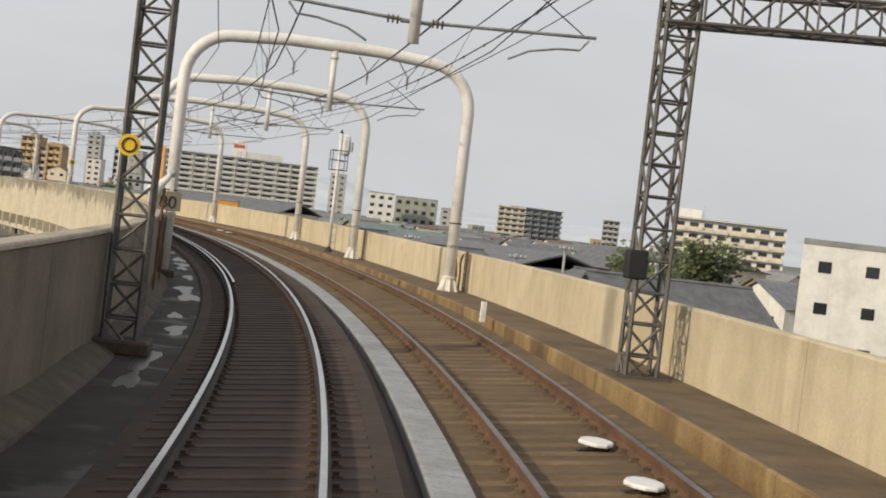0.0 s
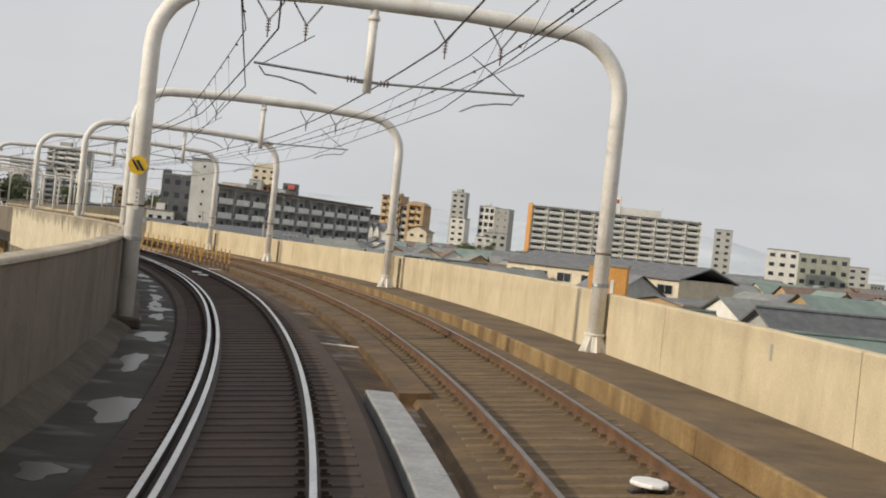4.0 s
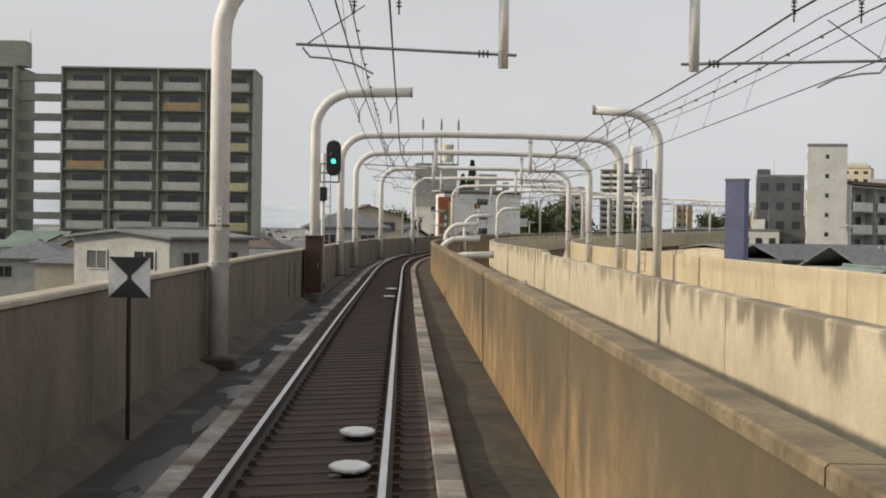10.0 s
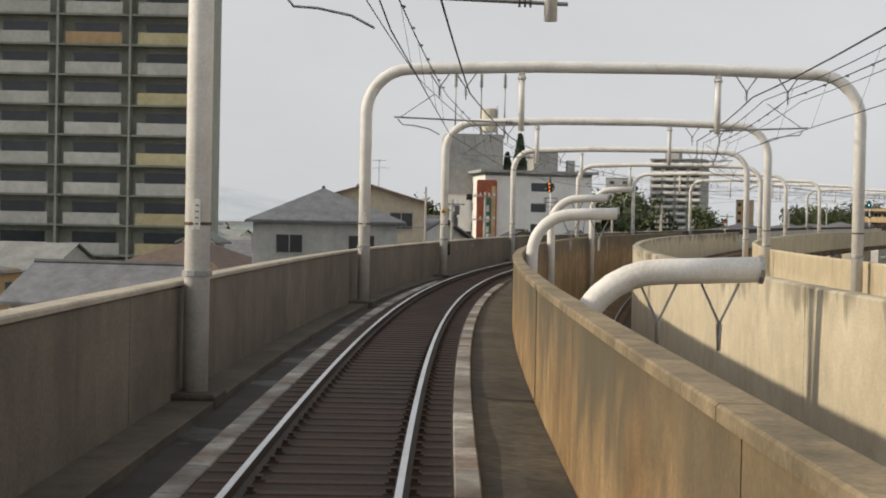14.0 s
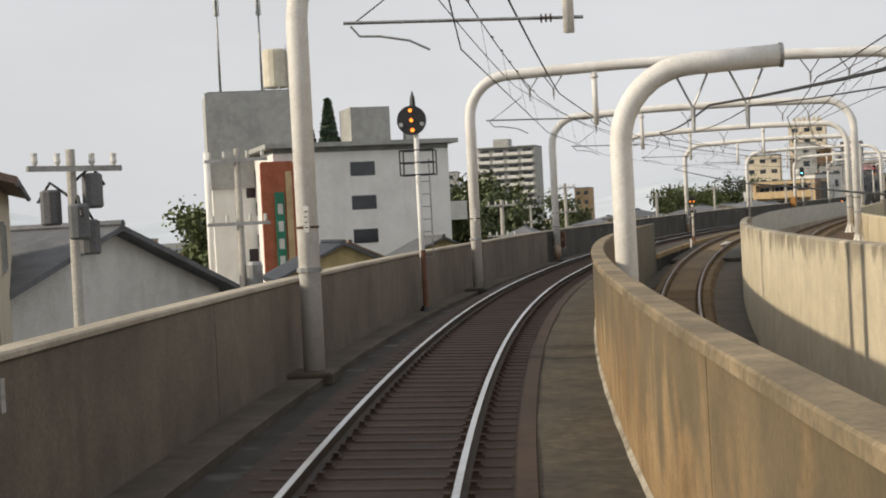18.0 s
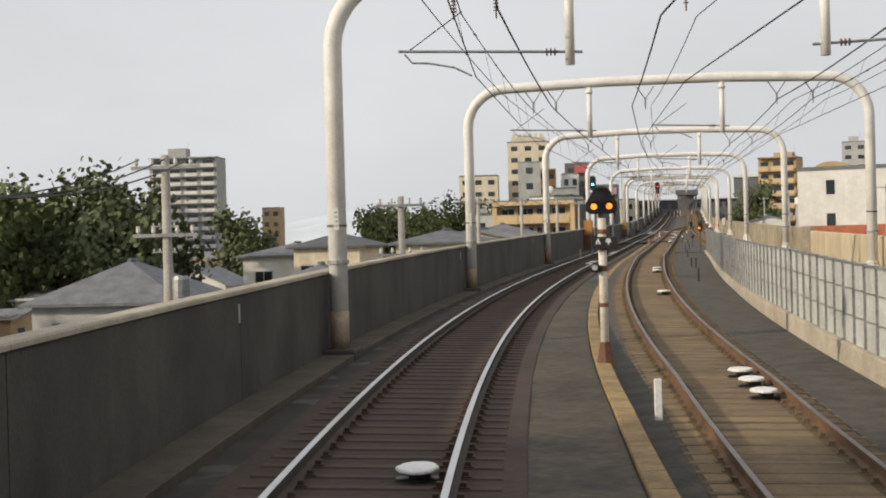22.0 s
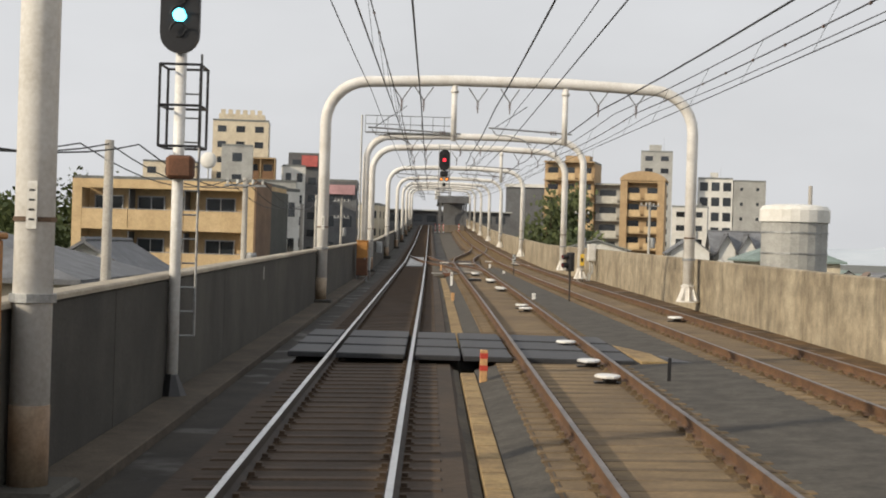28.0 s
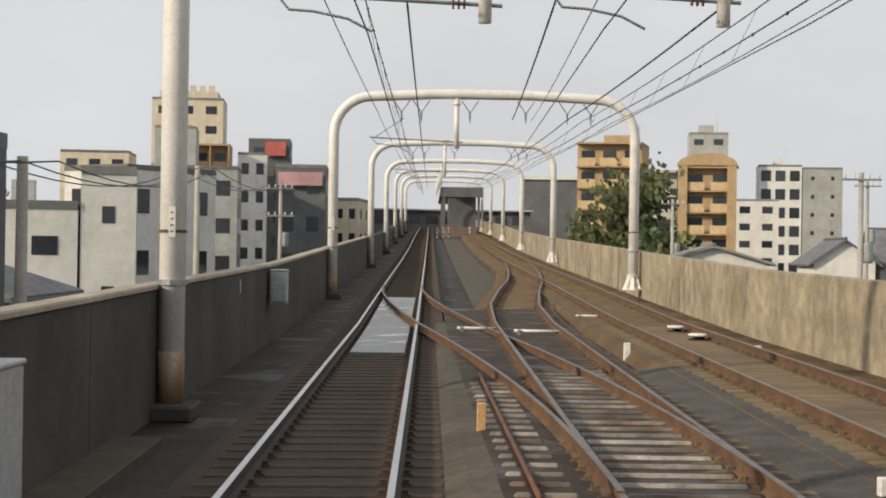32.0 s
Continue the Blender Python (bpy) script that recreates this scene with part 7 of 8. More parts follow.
for x0, x1 in ((-0.1, 0.5), (w_ - 0.6, w_ - 0.004)):
    bm = bmesh.new(); solid(bm, x0, x1, -0.04, 1.446, 0, 14.346); part("corner_pier", bm, SAND, hb)
BROWNCLAD = material("brown_tile_cladding", (0.205, 0.132, 0.083), (0.15, 0.095, 0.06), 0.8, scale=1.5, streaks=(0.09, 0.06, 0.04), streak_amount=0.4, bump=0.2, mottle=0.5)
GREENCLAD = material("dark_green_grey_cladding", (0.085, 0.09, 0.078), (0.06, 0.064, 0.056), 0.8, scale=1.5, streaks=(0.04, 0.042, 0.038), streak_amount=0.4, bump=0.2)
bm = bmesh.new(); solid(bm, w_ + 0.002, w_ + 0.12, -0.05, 4.75, 0, 15.0); part("side_wall", bm, BROWNCLAD, hb, "brown tiled side wall")
bm = bmesh.new(); solid(bm, w_ + 0.002, w_ + 0.1, 4.754, 10.7, 0, 14.6); part("side_wall", bm, GREENCLAD, hb, "dark green-grey side wall")
SASH = material("pale_curtained_glass", (0.4, 0.38, 0.33), (0.2, 0.2, 0.19), 0.25, scale=1.6, mottle=0.6)
rng_h = random.Random(5)
for j in range(4):
    zt = 13.05 - 2.62 * j
    bm = bmesh.new(); solid(bm, 0.5, w_ - 0.6, 0.0, 1.45, zt - 1.25, zt - 1.07); bal = part("balcony", bm, SAND, hb)
    for x0, x1 in ((0.52, 3.4), (3.44, 6.9), (6.94, w_ - 0.72)):
        if zt > 1.4:
            bm = bmesh.new(); solid(bm, x0, x1, -0.05, 0.09, zt - 1.24, zt); part("balcony_panel", bm, SAND, bal)
    bm = bmesh.new(); solid(bm, 0.5, w_ - 0.6, 0.02, 0.07, zt + 0.02, zt + 0.06); part("hand_rail", bm, STEEL, bal)
    for x in (3.42, 6.92):
        bm = bmesh.new(); solid(bm, x - 0.03, x + 0.03, 0.15, 1.44, zt - 1.06, zt + 1.28); part("party_screen", bm, DARKGREY, bal)
    for x, ww in ((1.8, 1.7), (4.5, 1.6), (6.2, 0.7), (8.9, 1.75)):
        window_part(hb, x, 1.448, zt - 0.05, ww, 1.75, sub=j < 2)
        if rng_h.random() < 0.6:
            bm = bmesh.new(); solid(bm, x - ww / 2, x - ww * 0.05, 1.395, 1.408, zt - 0.9, zt + 0.8); part("curtained_sash", bm, SASH, hb)
    for x in (2.9, 5.6, 10.1):
        if rng_h.random() < 0.55:
            bm = bmesh.new(); solid(bm, x - 0.38, x + 0.38, 1.0, 1.3, zt - 1.06, zt - 0.5); part("cooling_unit", bm, WHITEPAINT, hb)
apartment((-206.5, 611.2), (-200.4, 611.2), 6.9, 6.2, 4, 2, DARKGREY, "dark grey block behind the sand-coloured building", side=2, name="office_building")
ball = tagged(new("dish_aerial", None), "white round dish aerial on a flat roof", "aerial")
ball.matrix_basis = shift(-203.2, 606, 7.1)
bm = bmesh.new(); bmesh.ops.create_uvsphere(bm, u_segments=16, v_segments=8, radius=0.55); bmesh.ops.scale(bm, vec=(1, 0.45, 1), verts=bm.verts); bmesh.ops.translate(bm, vec=(0, 0, 1.4), verts=bm.verts)
part("dish", bm, WHITEPAINT, ball, smooth=True)
bm = bmesh.new(); tube(bm, [(0, 0, 0), (0, 0, 1.3)], 0.05, 8); part("stem", bm, STEEL, ball)
nb = apartment((-224, 646.5), (-209.4, 650.6), 6.2, 9, 4, 5, WHITEPAINT, "white four-storey building with rooftop plant", name="office_building", side=2, win=(1.2, 0.9))
apartment((-209.3, 650.7), (-206.8, 651.4), 7.9, 7, 4, 1, WHITEPAINT, "narrow white stair tower with a railed roof", name="stair_tower", win=(0.6, 0.8))
for i in range(5):
    bm = bmesh.new(); solid(bm, 1.5 + i * 2.6, 2.6 + i * 2.6, 2.2, 3.4, 14.204, 15.0 + 0.25 * (i % 3)); part("roof_unit", bm, GREYRENDER, nb)
# stepped beige tower with a crown and its neighbours
it = apartment((-258, 838), (-246, 840), 30, 12, 11, 3, CREAM, "stepped beige tower with a castellated crown", name="tower_block", side=2)
cr = part("roof_crown", (lambda k: (solid(k, 1.2, 11.2, 0.8, 8, 0, 1.2), k)[1])(bmesh.new()), CREAM, it, m=shift(0, 0, 38.004))
for i in range(6):
    bm = bmesh.new(); solid(bm, 1.6 + i * 1.6, 2.6 + i * 1.6, 1.0, 1.5, 1.2, 2.2); part("merlon", bm, CREAM, cr)
apartment((-270, 826), (-259, 828), 20, 12, 8, 3, CREAM, "lower beige wing of the stepped tower", name="tower_block")
apartment((-248, 803.8), (-242, 805), 22.3, 10, 7, 1, GREYRENDER, "blank grey office wall before the beige tower", name="office_building", blank=())
apartment((-247, 822), (-241, 823), 21, 10, 7, 2, TAN, "tan narrow office with open stair", panel=BROWN, name="office_building")
apartment((-241, 838), (-234, 839), 23, 10, 8, 2, DARKGREY, "dark narrow office tower with a red sign", name="office_building", side=2)
b_ = bmesh.new(); solid(b_, 0, 3.5, -0.2, 0.25, 0, 2.4); tagged(part("sign", b_, REDSIGN, None, m=shift(-238, 837.8, 20)), "red sign sheet on a dark office wall", "sign")
apartment((-216, 763), (-211.5, 763), 10.4, 10, 6, 3, CREAM, "cream six-storey office beside the line", name="office_building", side=2)
apartment((-219, 749), (-213.4, 749.6), 13.6, 10, 5, 2, DARKGREY, "dark glazed office with a pink sign", name="office_building", side=2)
b_ = bmesh.new(); solid(b_, 0, 5, -0.2, 0.3, 0, 1.5); tagged(part("sign", b_, material("pink_sign", (0.45, 0.26, 0.27), None, 0.5), None, m=shift(-218.6, 748.7, 11.2)), "pink sign sheet on a dark office", "sign")
apartment((-222, 686), (-216.5, 683), 9.8, 9, 4, 2, WHITEPAINT, "narrow white four-storey building with roof posts", name="office_building", side=3)
apartment((-228, 742), (-222, 743), 13, 9, 5, 2, GREYRENDER, "grey five-storey building with grid windows", name="office_building", side=3)
apartment((-226, 662), (-220, 662), 6.4, 7, 3, 1, GREYRENDER, "grey narrow shop house", name="office_building", side=2)
apartment((-238, 816), (-233.5, 817), 19.2, 9, 6, 2, WHITEPAINT, "white narrow office by the station", name="office_building", side=2)
# two tan balcony blocks on the right
apartment((-185, 823.6), (-174.8, 822), 21.9, 12, 8, 3, TAN, "tan six-storey apartment block with dark recessed balconies", panel=SAND, fins=False, first=2, lift=(4, 9, 3, 8, 1.2))
jb = apartment((-169, 815.8), (-161, 814.8), 17.8, 12, 7, 2, TAN, "tan apartment block with a rounded roof gable", panel=SAND, fins=False, first=2)
bm = bmesh.new()
vs = [[bm.verts.new((4 + 4.6 * math.cos(math.pi * i / 14), y, 25.8 + 1.9 * math.sin(math.pi * i / 14))) for i in range(15)] for y in (-0.3, 9)]
for i in range(14):
    bm.faces.new((vs[0][i], vs[0][i + 1], vs[1][i + 1], vs[1][i]))
for r_ in vs:
    bm.faces.new(r_ if r_ is vs[0] else r_[::-1])
part("rounded_gable", bm, TAN, jb)
for x in (0.3, 7.7):
    bm = bmesh.new(); solid(bm, x - 0.7, x + 0.7, -0.5, 1.5, 0, 25.7); part("corner_pier", bm, TAN, jb)
apartment((-174.6, 824), (-169.2, 823), 17.5, 8, 7, 1, GREYRENDER, "grey stair link between two tan blocks", panel=PALEGREY, fins=False, name="stair_tower")
apartment((-156, 862), (-148, 861), 14.5, 9, 7, 2, WHITEPAINT, "white seven-storey office far behind houses", name="office_building")
# white buildings near the right wall
wb = apartment((-168.5, 561), (-155, 558), 8.6, 12, 3, 2, WHITEPAINT, "white rendered building with few dark windows and a red-brown base wall", name="office_building", side=1, first=5.5, win=(0.9, 1.5))
b_ = bmesh.new(); solid(b_, -1.5, 17, -1.2, -0.9, 0, 10.4); tagged(part("garden_wall", b_, REDBRICK, None, m=stand((-168.5, 561), (-155, 558))[0]), "red-brown brick boundary wall", "wall")
apartment((-147.2, 897.2), (-138.6, 896.6), 22.9, 12, 8, 3, WHITEPAINT, "white office building with grid glazing", name="office_building", win=(2.0, 2.2), lift=(3, 5, 3, 5, 1.4))
apartment((-138.4, 896.6), (-130.5, 896), 22.4, 12, 8, 2, GREYRENDER, "grey flank of a white office building", name="office_building", win=(0.7, 0.8))
apartment((-162, 891), (-154.2, 890.7), 28.9, 9, 12, 2, GREYRENDER, "far grey residential tower", name="tower_block", lift=(2, 5, 2, 7, 1.6))
# far skyline on the right of the first curve
apartment((1.9, 580), (11.8, 580), 10.6, 10, 6, 3, WHITEPAINT, "far white office block", name="office_building")
apartment((12.6, 600), (29.1, 599), 10.4, 12, 5, 5, GREENGREY, "far grey-green office block", name="office_building")
apartment((36.8, 719), (45.2, 718.5), 8.8, 10, 6, 2, GREYRENDER, "far grey slim block", name="office_building")
apartment((68.6, 777), (82.9, 775.4), 14, 12, 8, 4, CREAM, "far beige balcony block", panel=GREYRENDER, fins=False)
apartment((83.1, 775.6), (104.6, 793), 14.6, 12, 8, 5, GREYRENDER, "far grey balcony block joined to a beige one", panel=PALEGREY, fins=False)
apartment((135.9, 859), (145.2, 857.5), 14, 10, 7, 3, GREYRENDER, "far slim grey tower", panel=GREYRENDER, fins=False, name="tower_block")
apartment((90.5, 440.4), (122, 432.5), 12, 14, 6, 8, WHITEPAINT, "white clinic-like block with pinkish balcony bands", panel=CREAM, fins=False, name="office_building", lift=(1, 8, 3, 10, 2.5))
apartment((31.7, 105.6), (41, 102.8), 4.2, 8, 4, 3, WHITEPAINT, "plain white block beside the viaduct", name="office_building", win=(0.9, 0.8))
apartment((-112, 690), (-105.5, 691), 5.5, 9, 5, 2, WHITEPAINT, "far white narrow office", name="office_building")
apartment((-113, 712), (-103, 713), 7.6, 9, 5, 3, GREYRENDER, "far grey office with roof boxes", lift=(2, 5, 2, 6, 1.5), name="office_building")
apartment((-20, 858), (-11, 858), 22, 9, 9, 2, GREYRENDER, "far grey block behind the long slab", name="tower_block")
# yard buildings to the right of the first curve
ob_ = empty("orange_shed", shift(-19.4, 208, GROUND), "orange panelled kiosk tower in a yard", "shed")
b_ = bmesh.new(); solid(b_, 0, 3.2, 0, 3, 0, 9.7); part("body", b_, OCHRE, ob_)
for q in (1.0, 1.9):
    b_ = bmesh.new(); solid(b_, q, q + 0.3, -0.05, -0.004, 5.8, 8.6); part("white_bar", b_, WHITEPAINT, ob_)
b_ = bmesh.new(); solid(b_, -0.1, 3.3, -0.1, 3.1, 9.704, 9.9); part("roof", b_, FLATROOF, ob_)


def shed(a, b, eave, depth, wall, roof, label, pitch=1.6):
    """Long low shed with a double-pitch roof, wide doors and a strip of windows."""
    m, w = stand(a, b)
    h = eave - GROUND
    ob = empty("shed", m, label, "shed")
    bm = bmesh.new(); solid(bm, 0, w, 0, depth, 0, h); part("wall", bm, wall, ob)
    bm = bmesh.new()
    e = 0.5
    v = [bm.verts.new(p) for p in ((-e, -e, h - 0.15), (w + e, -e, h - 0.15), (w + e, depth / 2, h + pitch), (-e, depth / 2, h + pitch), (-e, depth + e, h - 0.15), (w + e, depth + e, h - 0.15), (-e, -e, h + 0.03), (w + e, -e, h + 0.03), (w + e, depth / 2, h + pitch + 0.2), (-e, depth / 2, h + pitch + 0.2), (-e, depth + e, h + 0.03), (w + e, depth + e, h + 0.03))]
    for q in ((6, 7, 8, 9), (9, 8, 11, 10), (0, 3, 2, 1), (3, 4, 5, 2), (0, 1, 7, 6), (4, 10, 11, 5), (0, 6, 9, 3), (3, 9, 10, 4), (1, 2, 8, 7), (2, 5, 11, 8)):
        bm.faces.new([v[i] for i in q])
    part("roof", bm, roof, ob)
    n = max(2, int(w / 4))
    for i in range(n):
        window_part(ob, (i + 0.5) * w / n, 0, h - 1.4, w / n * 0.55, 1.1)
    return ob


shed((-38, 286), (-14, 270), 0.6, 12, CREAM, ROOFTILE, "long cream shed with a dark roof in a yard")
shed((30, 232), (46, 205), 0.4, 14, CREAM, FLATROOF, "cream warehouse with a pale flat roof", 0.5)
shed((4, 190), (18, 165), -1.4, 12, GREYRENDER, ROOFTILE, "grey shed with a dark blue-grey roof")
shed((26, 185), (36, 172), -0.8, 9, DARKGREY, ROOFTILE, "dark arched-looking shed by a yard", 2.4)
shed((-100, 335), (-84, 352), -1.2, 12, GREYRENDER, ROOFTILE, "long house row with a dark tiled roof", 2.0)
shed((-128, 372), (-118, 388), 0.0, 10, CREAM, FLATROOF, "pinkish cream workshop with a flat roof", 0.4)
shed((-117, 360), (-104, 380), -1.0, 10, DARKGREY, ROOFTILE, "dark workshop with a tiled roof", 1.6)
shed((-100, 385), (-88, 410), -2.2, 12, GREYRENDER, GREENROOF, "workshop with a green metal roof", 1.4)


# ---- houses ----
def house(m, w, d, eave, ridge, wall, roof, label, hip=False, rows=2, group="", sub=True):
    """House with its gable or hip to the front: walls, tiled roof with eaves, windows with frames, a gutter and a door."""
    ob = empty("house", m, label, "house", group)
    bm = bmesh.new()
    v = [bm.verts.new(p) for p in ((0, 0, 0), (w, 0, 0), (w, d, 0), (0, d, 0), (0, 0, eave), (w, 0, eave), (w, d, eave), (0, d, eave))]
    for q in ((0, 1, 5, 4), (1, 2, 6, 5), (2, 3, 7, 6), (3, 0, 4, 7)):
        bm.faces.new([v[i] for i in q])
    if not hip:
        g0, g1 = bm.verts.new((w / 2, 0, ridge)), bm.verts.new((w / 2, d, ridge))
        bm.faces.new((v[4], v[5], g0)); bm.faces.new((v[6], v[7], g1))
    part("wall", bm, wall, ob)
    o, t = 0.5, 0.16
    k = (ridge - eave) / (w / 2)
    ez = eave - o * k
    bm = bmesh.new()
    in_ = min(w / 2, d / 2 - 0.1) if hip else -o
    lo = [bm.verts.new(p) for p in ((-o, -o, ez), (w + o, -o, ez), (w + o, d + o, ez), (-o, d + o, ez), (w / 2, in_, ridge), (w / 2, d - in_, ridge))]
    hi = [bm.verts.new((p.co.x, p.co.y, p.co.z + t)) for p in lo]
    for q in ((0, 4, 5, 3), (1, 2, 5, 4)) + (((0, 1, 4), (2, 3, 5)) if hip else ()):
        bm.faces.new([hi[i] for i in (q if q[0] else q[::-1])] if not hip else [hi[i] for i in q])
        bm.faces.new([lo[i] for i in q][::-1])
    rim = ((0, 1), (1, 2), (2, 3), (3, 0)) if hip else ((0, 3), (1, 2), (0, 4), (4, 1), (2, 5), (5, 3))
    for p, q in rim:
        bm.faces.new((lo[p], lo[q], hi[q], hi[p]))
    bmesh.ops.recalc_face_normals(bm, faces=bm.faces)
    part("roof", bm, roof, ob)
    bm = bmesh.new()
    tube(bm, [(w / 2, in_, ridge + t + 0.03), (w / 2, d - in_, ridge + t + 0.03)], 0.13, 6)
    part("ridge_tiles", bm, roof, ob)
    for x in (-o, w + o) if sub else ():
        bm = bmesh.new()
        tube(bm, [(x, -o, ez + 0.02), (x, d + o, ez + 0.02)], 0.07, 6)
        part("gutter", bm, DARKGREY, ob)
    for r_ in range(rows):
        z = eave * (r_ + 0.55) / rows
        for i in range(2):
            window_part(ob, w * (i + 0.5) / 2, -0.002, z, 1.6, 1.1, sub=sub)
            window_part(ob, w + 0.002, d * (i + 0.5) / 2, z, 1.5, 1.0, turn=math.pi / 2, sub=sub)
        window_part(ob, -0.002, d * 0.5, z, 1.5, 1.0, turn=-math.pi / 2, sub=sub)
    bm = bmesh.new()
    solid(bm, w * 0.5 - 0.45, w * 0.5 + 0.45, -0.06, -0.004, 0, 2.1)
    part("door", bm, BROWN, ob)
    return ob


def house_at(x, y, turn, *a, **k):
    return house(shift(x, y, k.pop("base", GROUND), radians(turn)), *a, **k)


# named houses left of the line
house_at(-161.6, 328.1, 40, 9, 7, 10.1, 12.0, GREYRENDER, ROOFTILE, "grey-walled house with a dark hipped roof", hip=True, rows=3)
gh = house_at(-167.2, 341.0, 40, 8.2, 10, 11.4, 12.6, CREAM, BROWNTILE, "beige house with a broad low gable and a balcony", rows=0)
for x, z in ((6.56, 10.12), (2.2, 10.1), (2.2, 6.0), (6.4, 6.0)):
    window_part(gh, x, -0.002, z, 1.6, 1.1)
window_part(gh, 8.202, 3.2, 10.0, 1.2, 1.0, turn=math.pi / 2)
b_ = bmesh.new(); solid(b_, 5.0, 8.15, -0.95, -0.01, 8.5, 8.62); bal = part("balcony", b_, CREAM, gh)
b_ = bmesh.new(); solid(b_, 5.0, 8.15, -0.98, -0.9, 8.52, 9.2); part("balcony_panel", b_, CREAM, bal)
b_ = bmesh.new(); tube(b_, [(5.0, -0.94, 9.7), (8.15, -0.94, 9.7)], 0.03, 6); part("hand_rail", b_, STEEL, bal)
for k in range(8):
    b_ = bmesh.new(); tube(b_, [(5.05 + k * 0.44, -0.94, 9.2), (5.05 + k * 0.44, -0.94, 9.7)], 0.015, 5); part("baluster", b_, STEEL, bal)
b_ = bmesh.new(); solid(b_, -0.03, 8.17, -0.04, -0.004, 0, 8.3); part("lower_cladding", b_, BROWN, gh, "dark brown lower cladding")
ta = empty("roof_aerial", shift(-167.0, 349.2, 4.35), "thin branched television aerial on a house roof", "aerial")
b_ = bmesh.new(); tube(b_, [(0, 0, 0), (0, 0, 2.4)], 0.025, 6); part("stem", b_, STEEL, ta)
for z, hw in ((2.3, 0.5), (1.75, 0.75)):
    b_ = bmesh.new(); tube(b_, [(-hw, 0, z), (hw, 0, z)], 0.014, 5); bo_ = part("boom", b_, STEEL, ta)
    for k in range(6):
        q = -hw + 2 * hw * k / 5
        b_ = bmesh.new(); tube(b_, [(q, -0.25 - 0.03 * k, z), (q, 0.25 + 0.03 * k, z)], 0.008, 4); part("element", b_, STEEL, bo_)
house_at(-165.4, 350.1, 97, 13, 9, 8.4, 10.3, WHITEPAINT, ROOFTILE, "white-walled house with a dark sloping roof", rows=2)
house_at(-183.2, 393, 38, 6.6, 8, 7.6, 9.2, YELLOWWALL, ROOFTILE, "yellowish gabled house close to the viaduct", rows=2)
house_at(-188.6, 403.5, 38, 6.4, 8, 7.6, 9.1, YELLOWWALL, BROWNTILE, "yellowish gabled house with a brown roof", rows=2)
house_at(-187.2, 413.5, 36, 6.8, 9, 7.5, 9.1, YELLOWWALL, ROOFTILE, "cream gabled house below a white building", rows=2)
house_at(-128.5, 259, 2, 7.8, 8, 9.3, 9.7, GREYRENDER, FLATROOF, "flat-roofed grey house with small windows behind the parapet", rows=3)
house_at(-180, 297, 30, 9, 10, 6.4, 8.0, GREYRENDER, ROOFTILE, "low grey house behind the wall", hip=True)
house_at(-193, 356, 25, 3, 3, 8.0, 8.7, WHITEPAINT, FLATROOF, "narrow white boxy house", rows=3)
house_at(-197, 472, 6, 9, 10, 7.0, 8.8, CREAM, ROOFTILE, "cream house with a grey hipped roof", hip=True)
house_at(-206, 468, 6, 8, 9, 7.4, 9.3, GREYRENDER, ROOFTILE, "grey house with a dark hipped roof", hip=True)
house_at(-197.6, 508.4, 3, 6.2, 9.5, 9.9, 10.7, CREAM, ROOFTILE, "cream two-storey house with a slate-grey hipped roof", hip=True)
house_at(-210.0, 519.5, 5, 5.8, 10, 9.8, 10.7, CREAM, ROOFTILE, "cream house with a long slate-grey roof", hip=True)
house_at(-218.5, 529, 5, 8, 10, 9.0, 10.0, WHITEPAINT, ROOFTILE, "white house with a broad grey roof", hip=True)
house_at(-204.2, 552, 5, 9.6, 12, 10.0, 11.4, CREAM, ROOFTILE, "cream house with a grey hipped roof near the wall", hip=True)
house_at(-200.2, 527, 4, 8.4, 9, 9.8, 10.8, CREAM, FLATROOF, "low cream house with a shallow grey roof behind the dark parapet", rows=3)
house_at(-206, 577, 5, 8, 10, 8.6, 11.0, WHITEPAINT, ROOFTILE, "white-walled house with a grey gable", rows=2)
# white gabled row to the right
house_at(-209.5, 622, 5, 7, 8, 10.6, 12.0, GREYRENDER, ROOFTILE, "grey house with a dark tiled roof below the wall", hip=True, rows=3)
house_at(-166.6, 703, 0, 4.8, 9, 11.7, 13.4, WHITEPAINT, ROOFTILE, "white gabled house with a broad low gable", rows=1, sub=False, group="white gabled row")
house_at(-149.5, 704.5, 90, 8, 11.6, 11.9, 14.3, WHITEPAINT, ROOFTILE, "long white house with a dark tiled roof", rows=1, sub=False)
for x in (-160.6, -158.0, -153.6):
    house_at(x, 703.6, 0, 2.1, 4.5, 12.0, 13.9, WHITEPAINT, ROOFTILE, "narrow white house front with a steep gable", rows=1, sub=False, group="white gabled row")
house_at(-164.6, 640, 0, 8, 9, 11.1, 12.7, CREAM, GREENROOF, "cream house with a pale green hipped roof", hip=True, rows=1, sub=False)
tk = empty("water_tank", shift(-167.7, 590.9, GROUND), "grey round storage tank with a white domed cap", "water tank")
bm = bmesh.new(); tube(bm, [(0, 0, 0), (0, 0, 13.2)], 1.75, 24); part("shell", bm, GREYRENDER, tk, smooth=False)
bm = bmesh.new(); tube(bm, [(0, 0, 13.2), (0, 0, 13.85), (0, 0, 14.05), (0, 0, 14.15)], [1.86, 1.86, 1.7, 1.1], 24); part("cap", bm, WHITEPAINT, tk, "white domed cap")
for k in range(5):
    bm = bmesh.new(); tube(bm, [(0, 0, 8.2 + k * 1.1), (0, 0, 8.28 + k * 1.1)], 1.79, 24); part("hoop", bm, STEEL, tk)
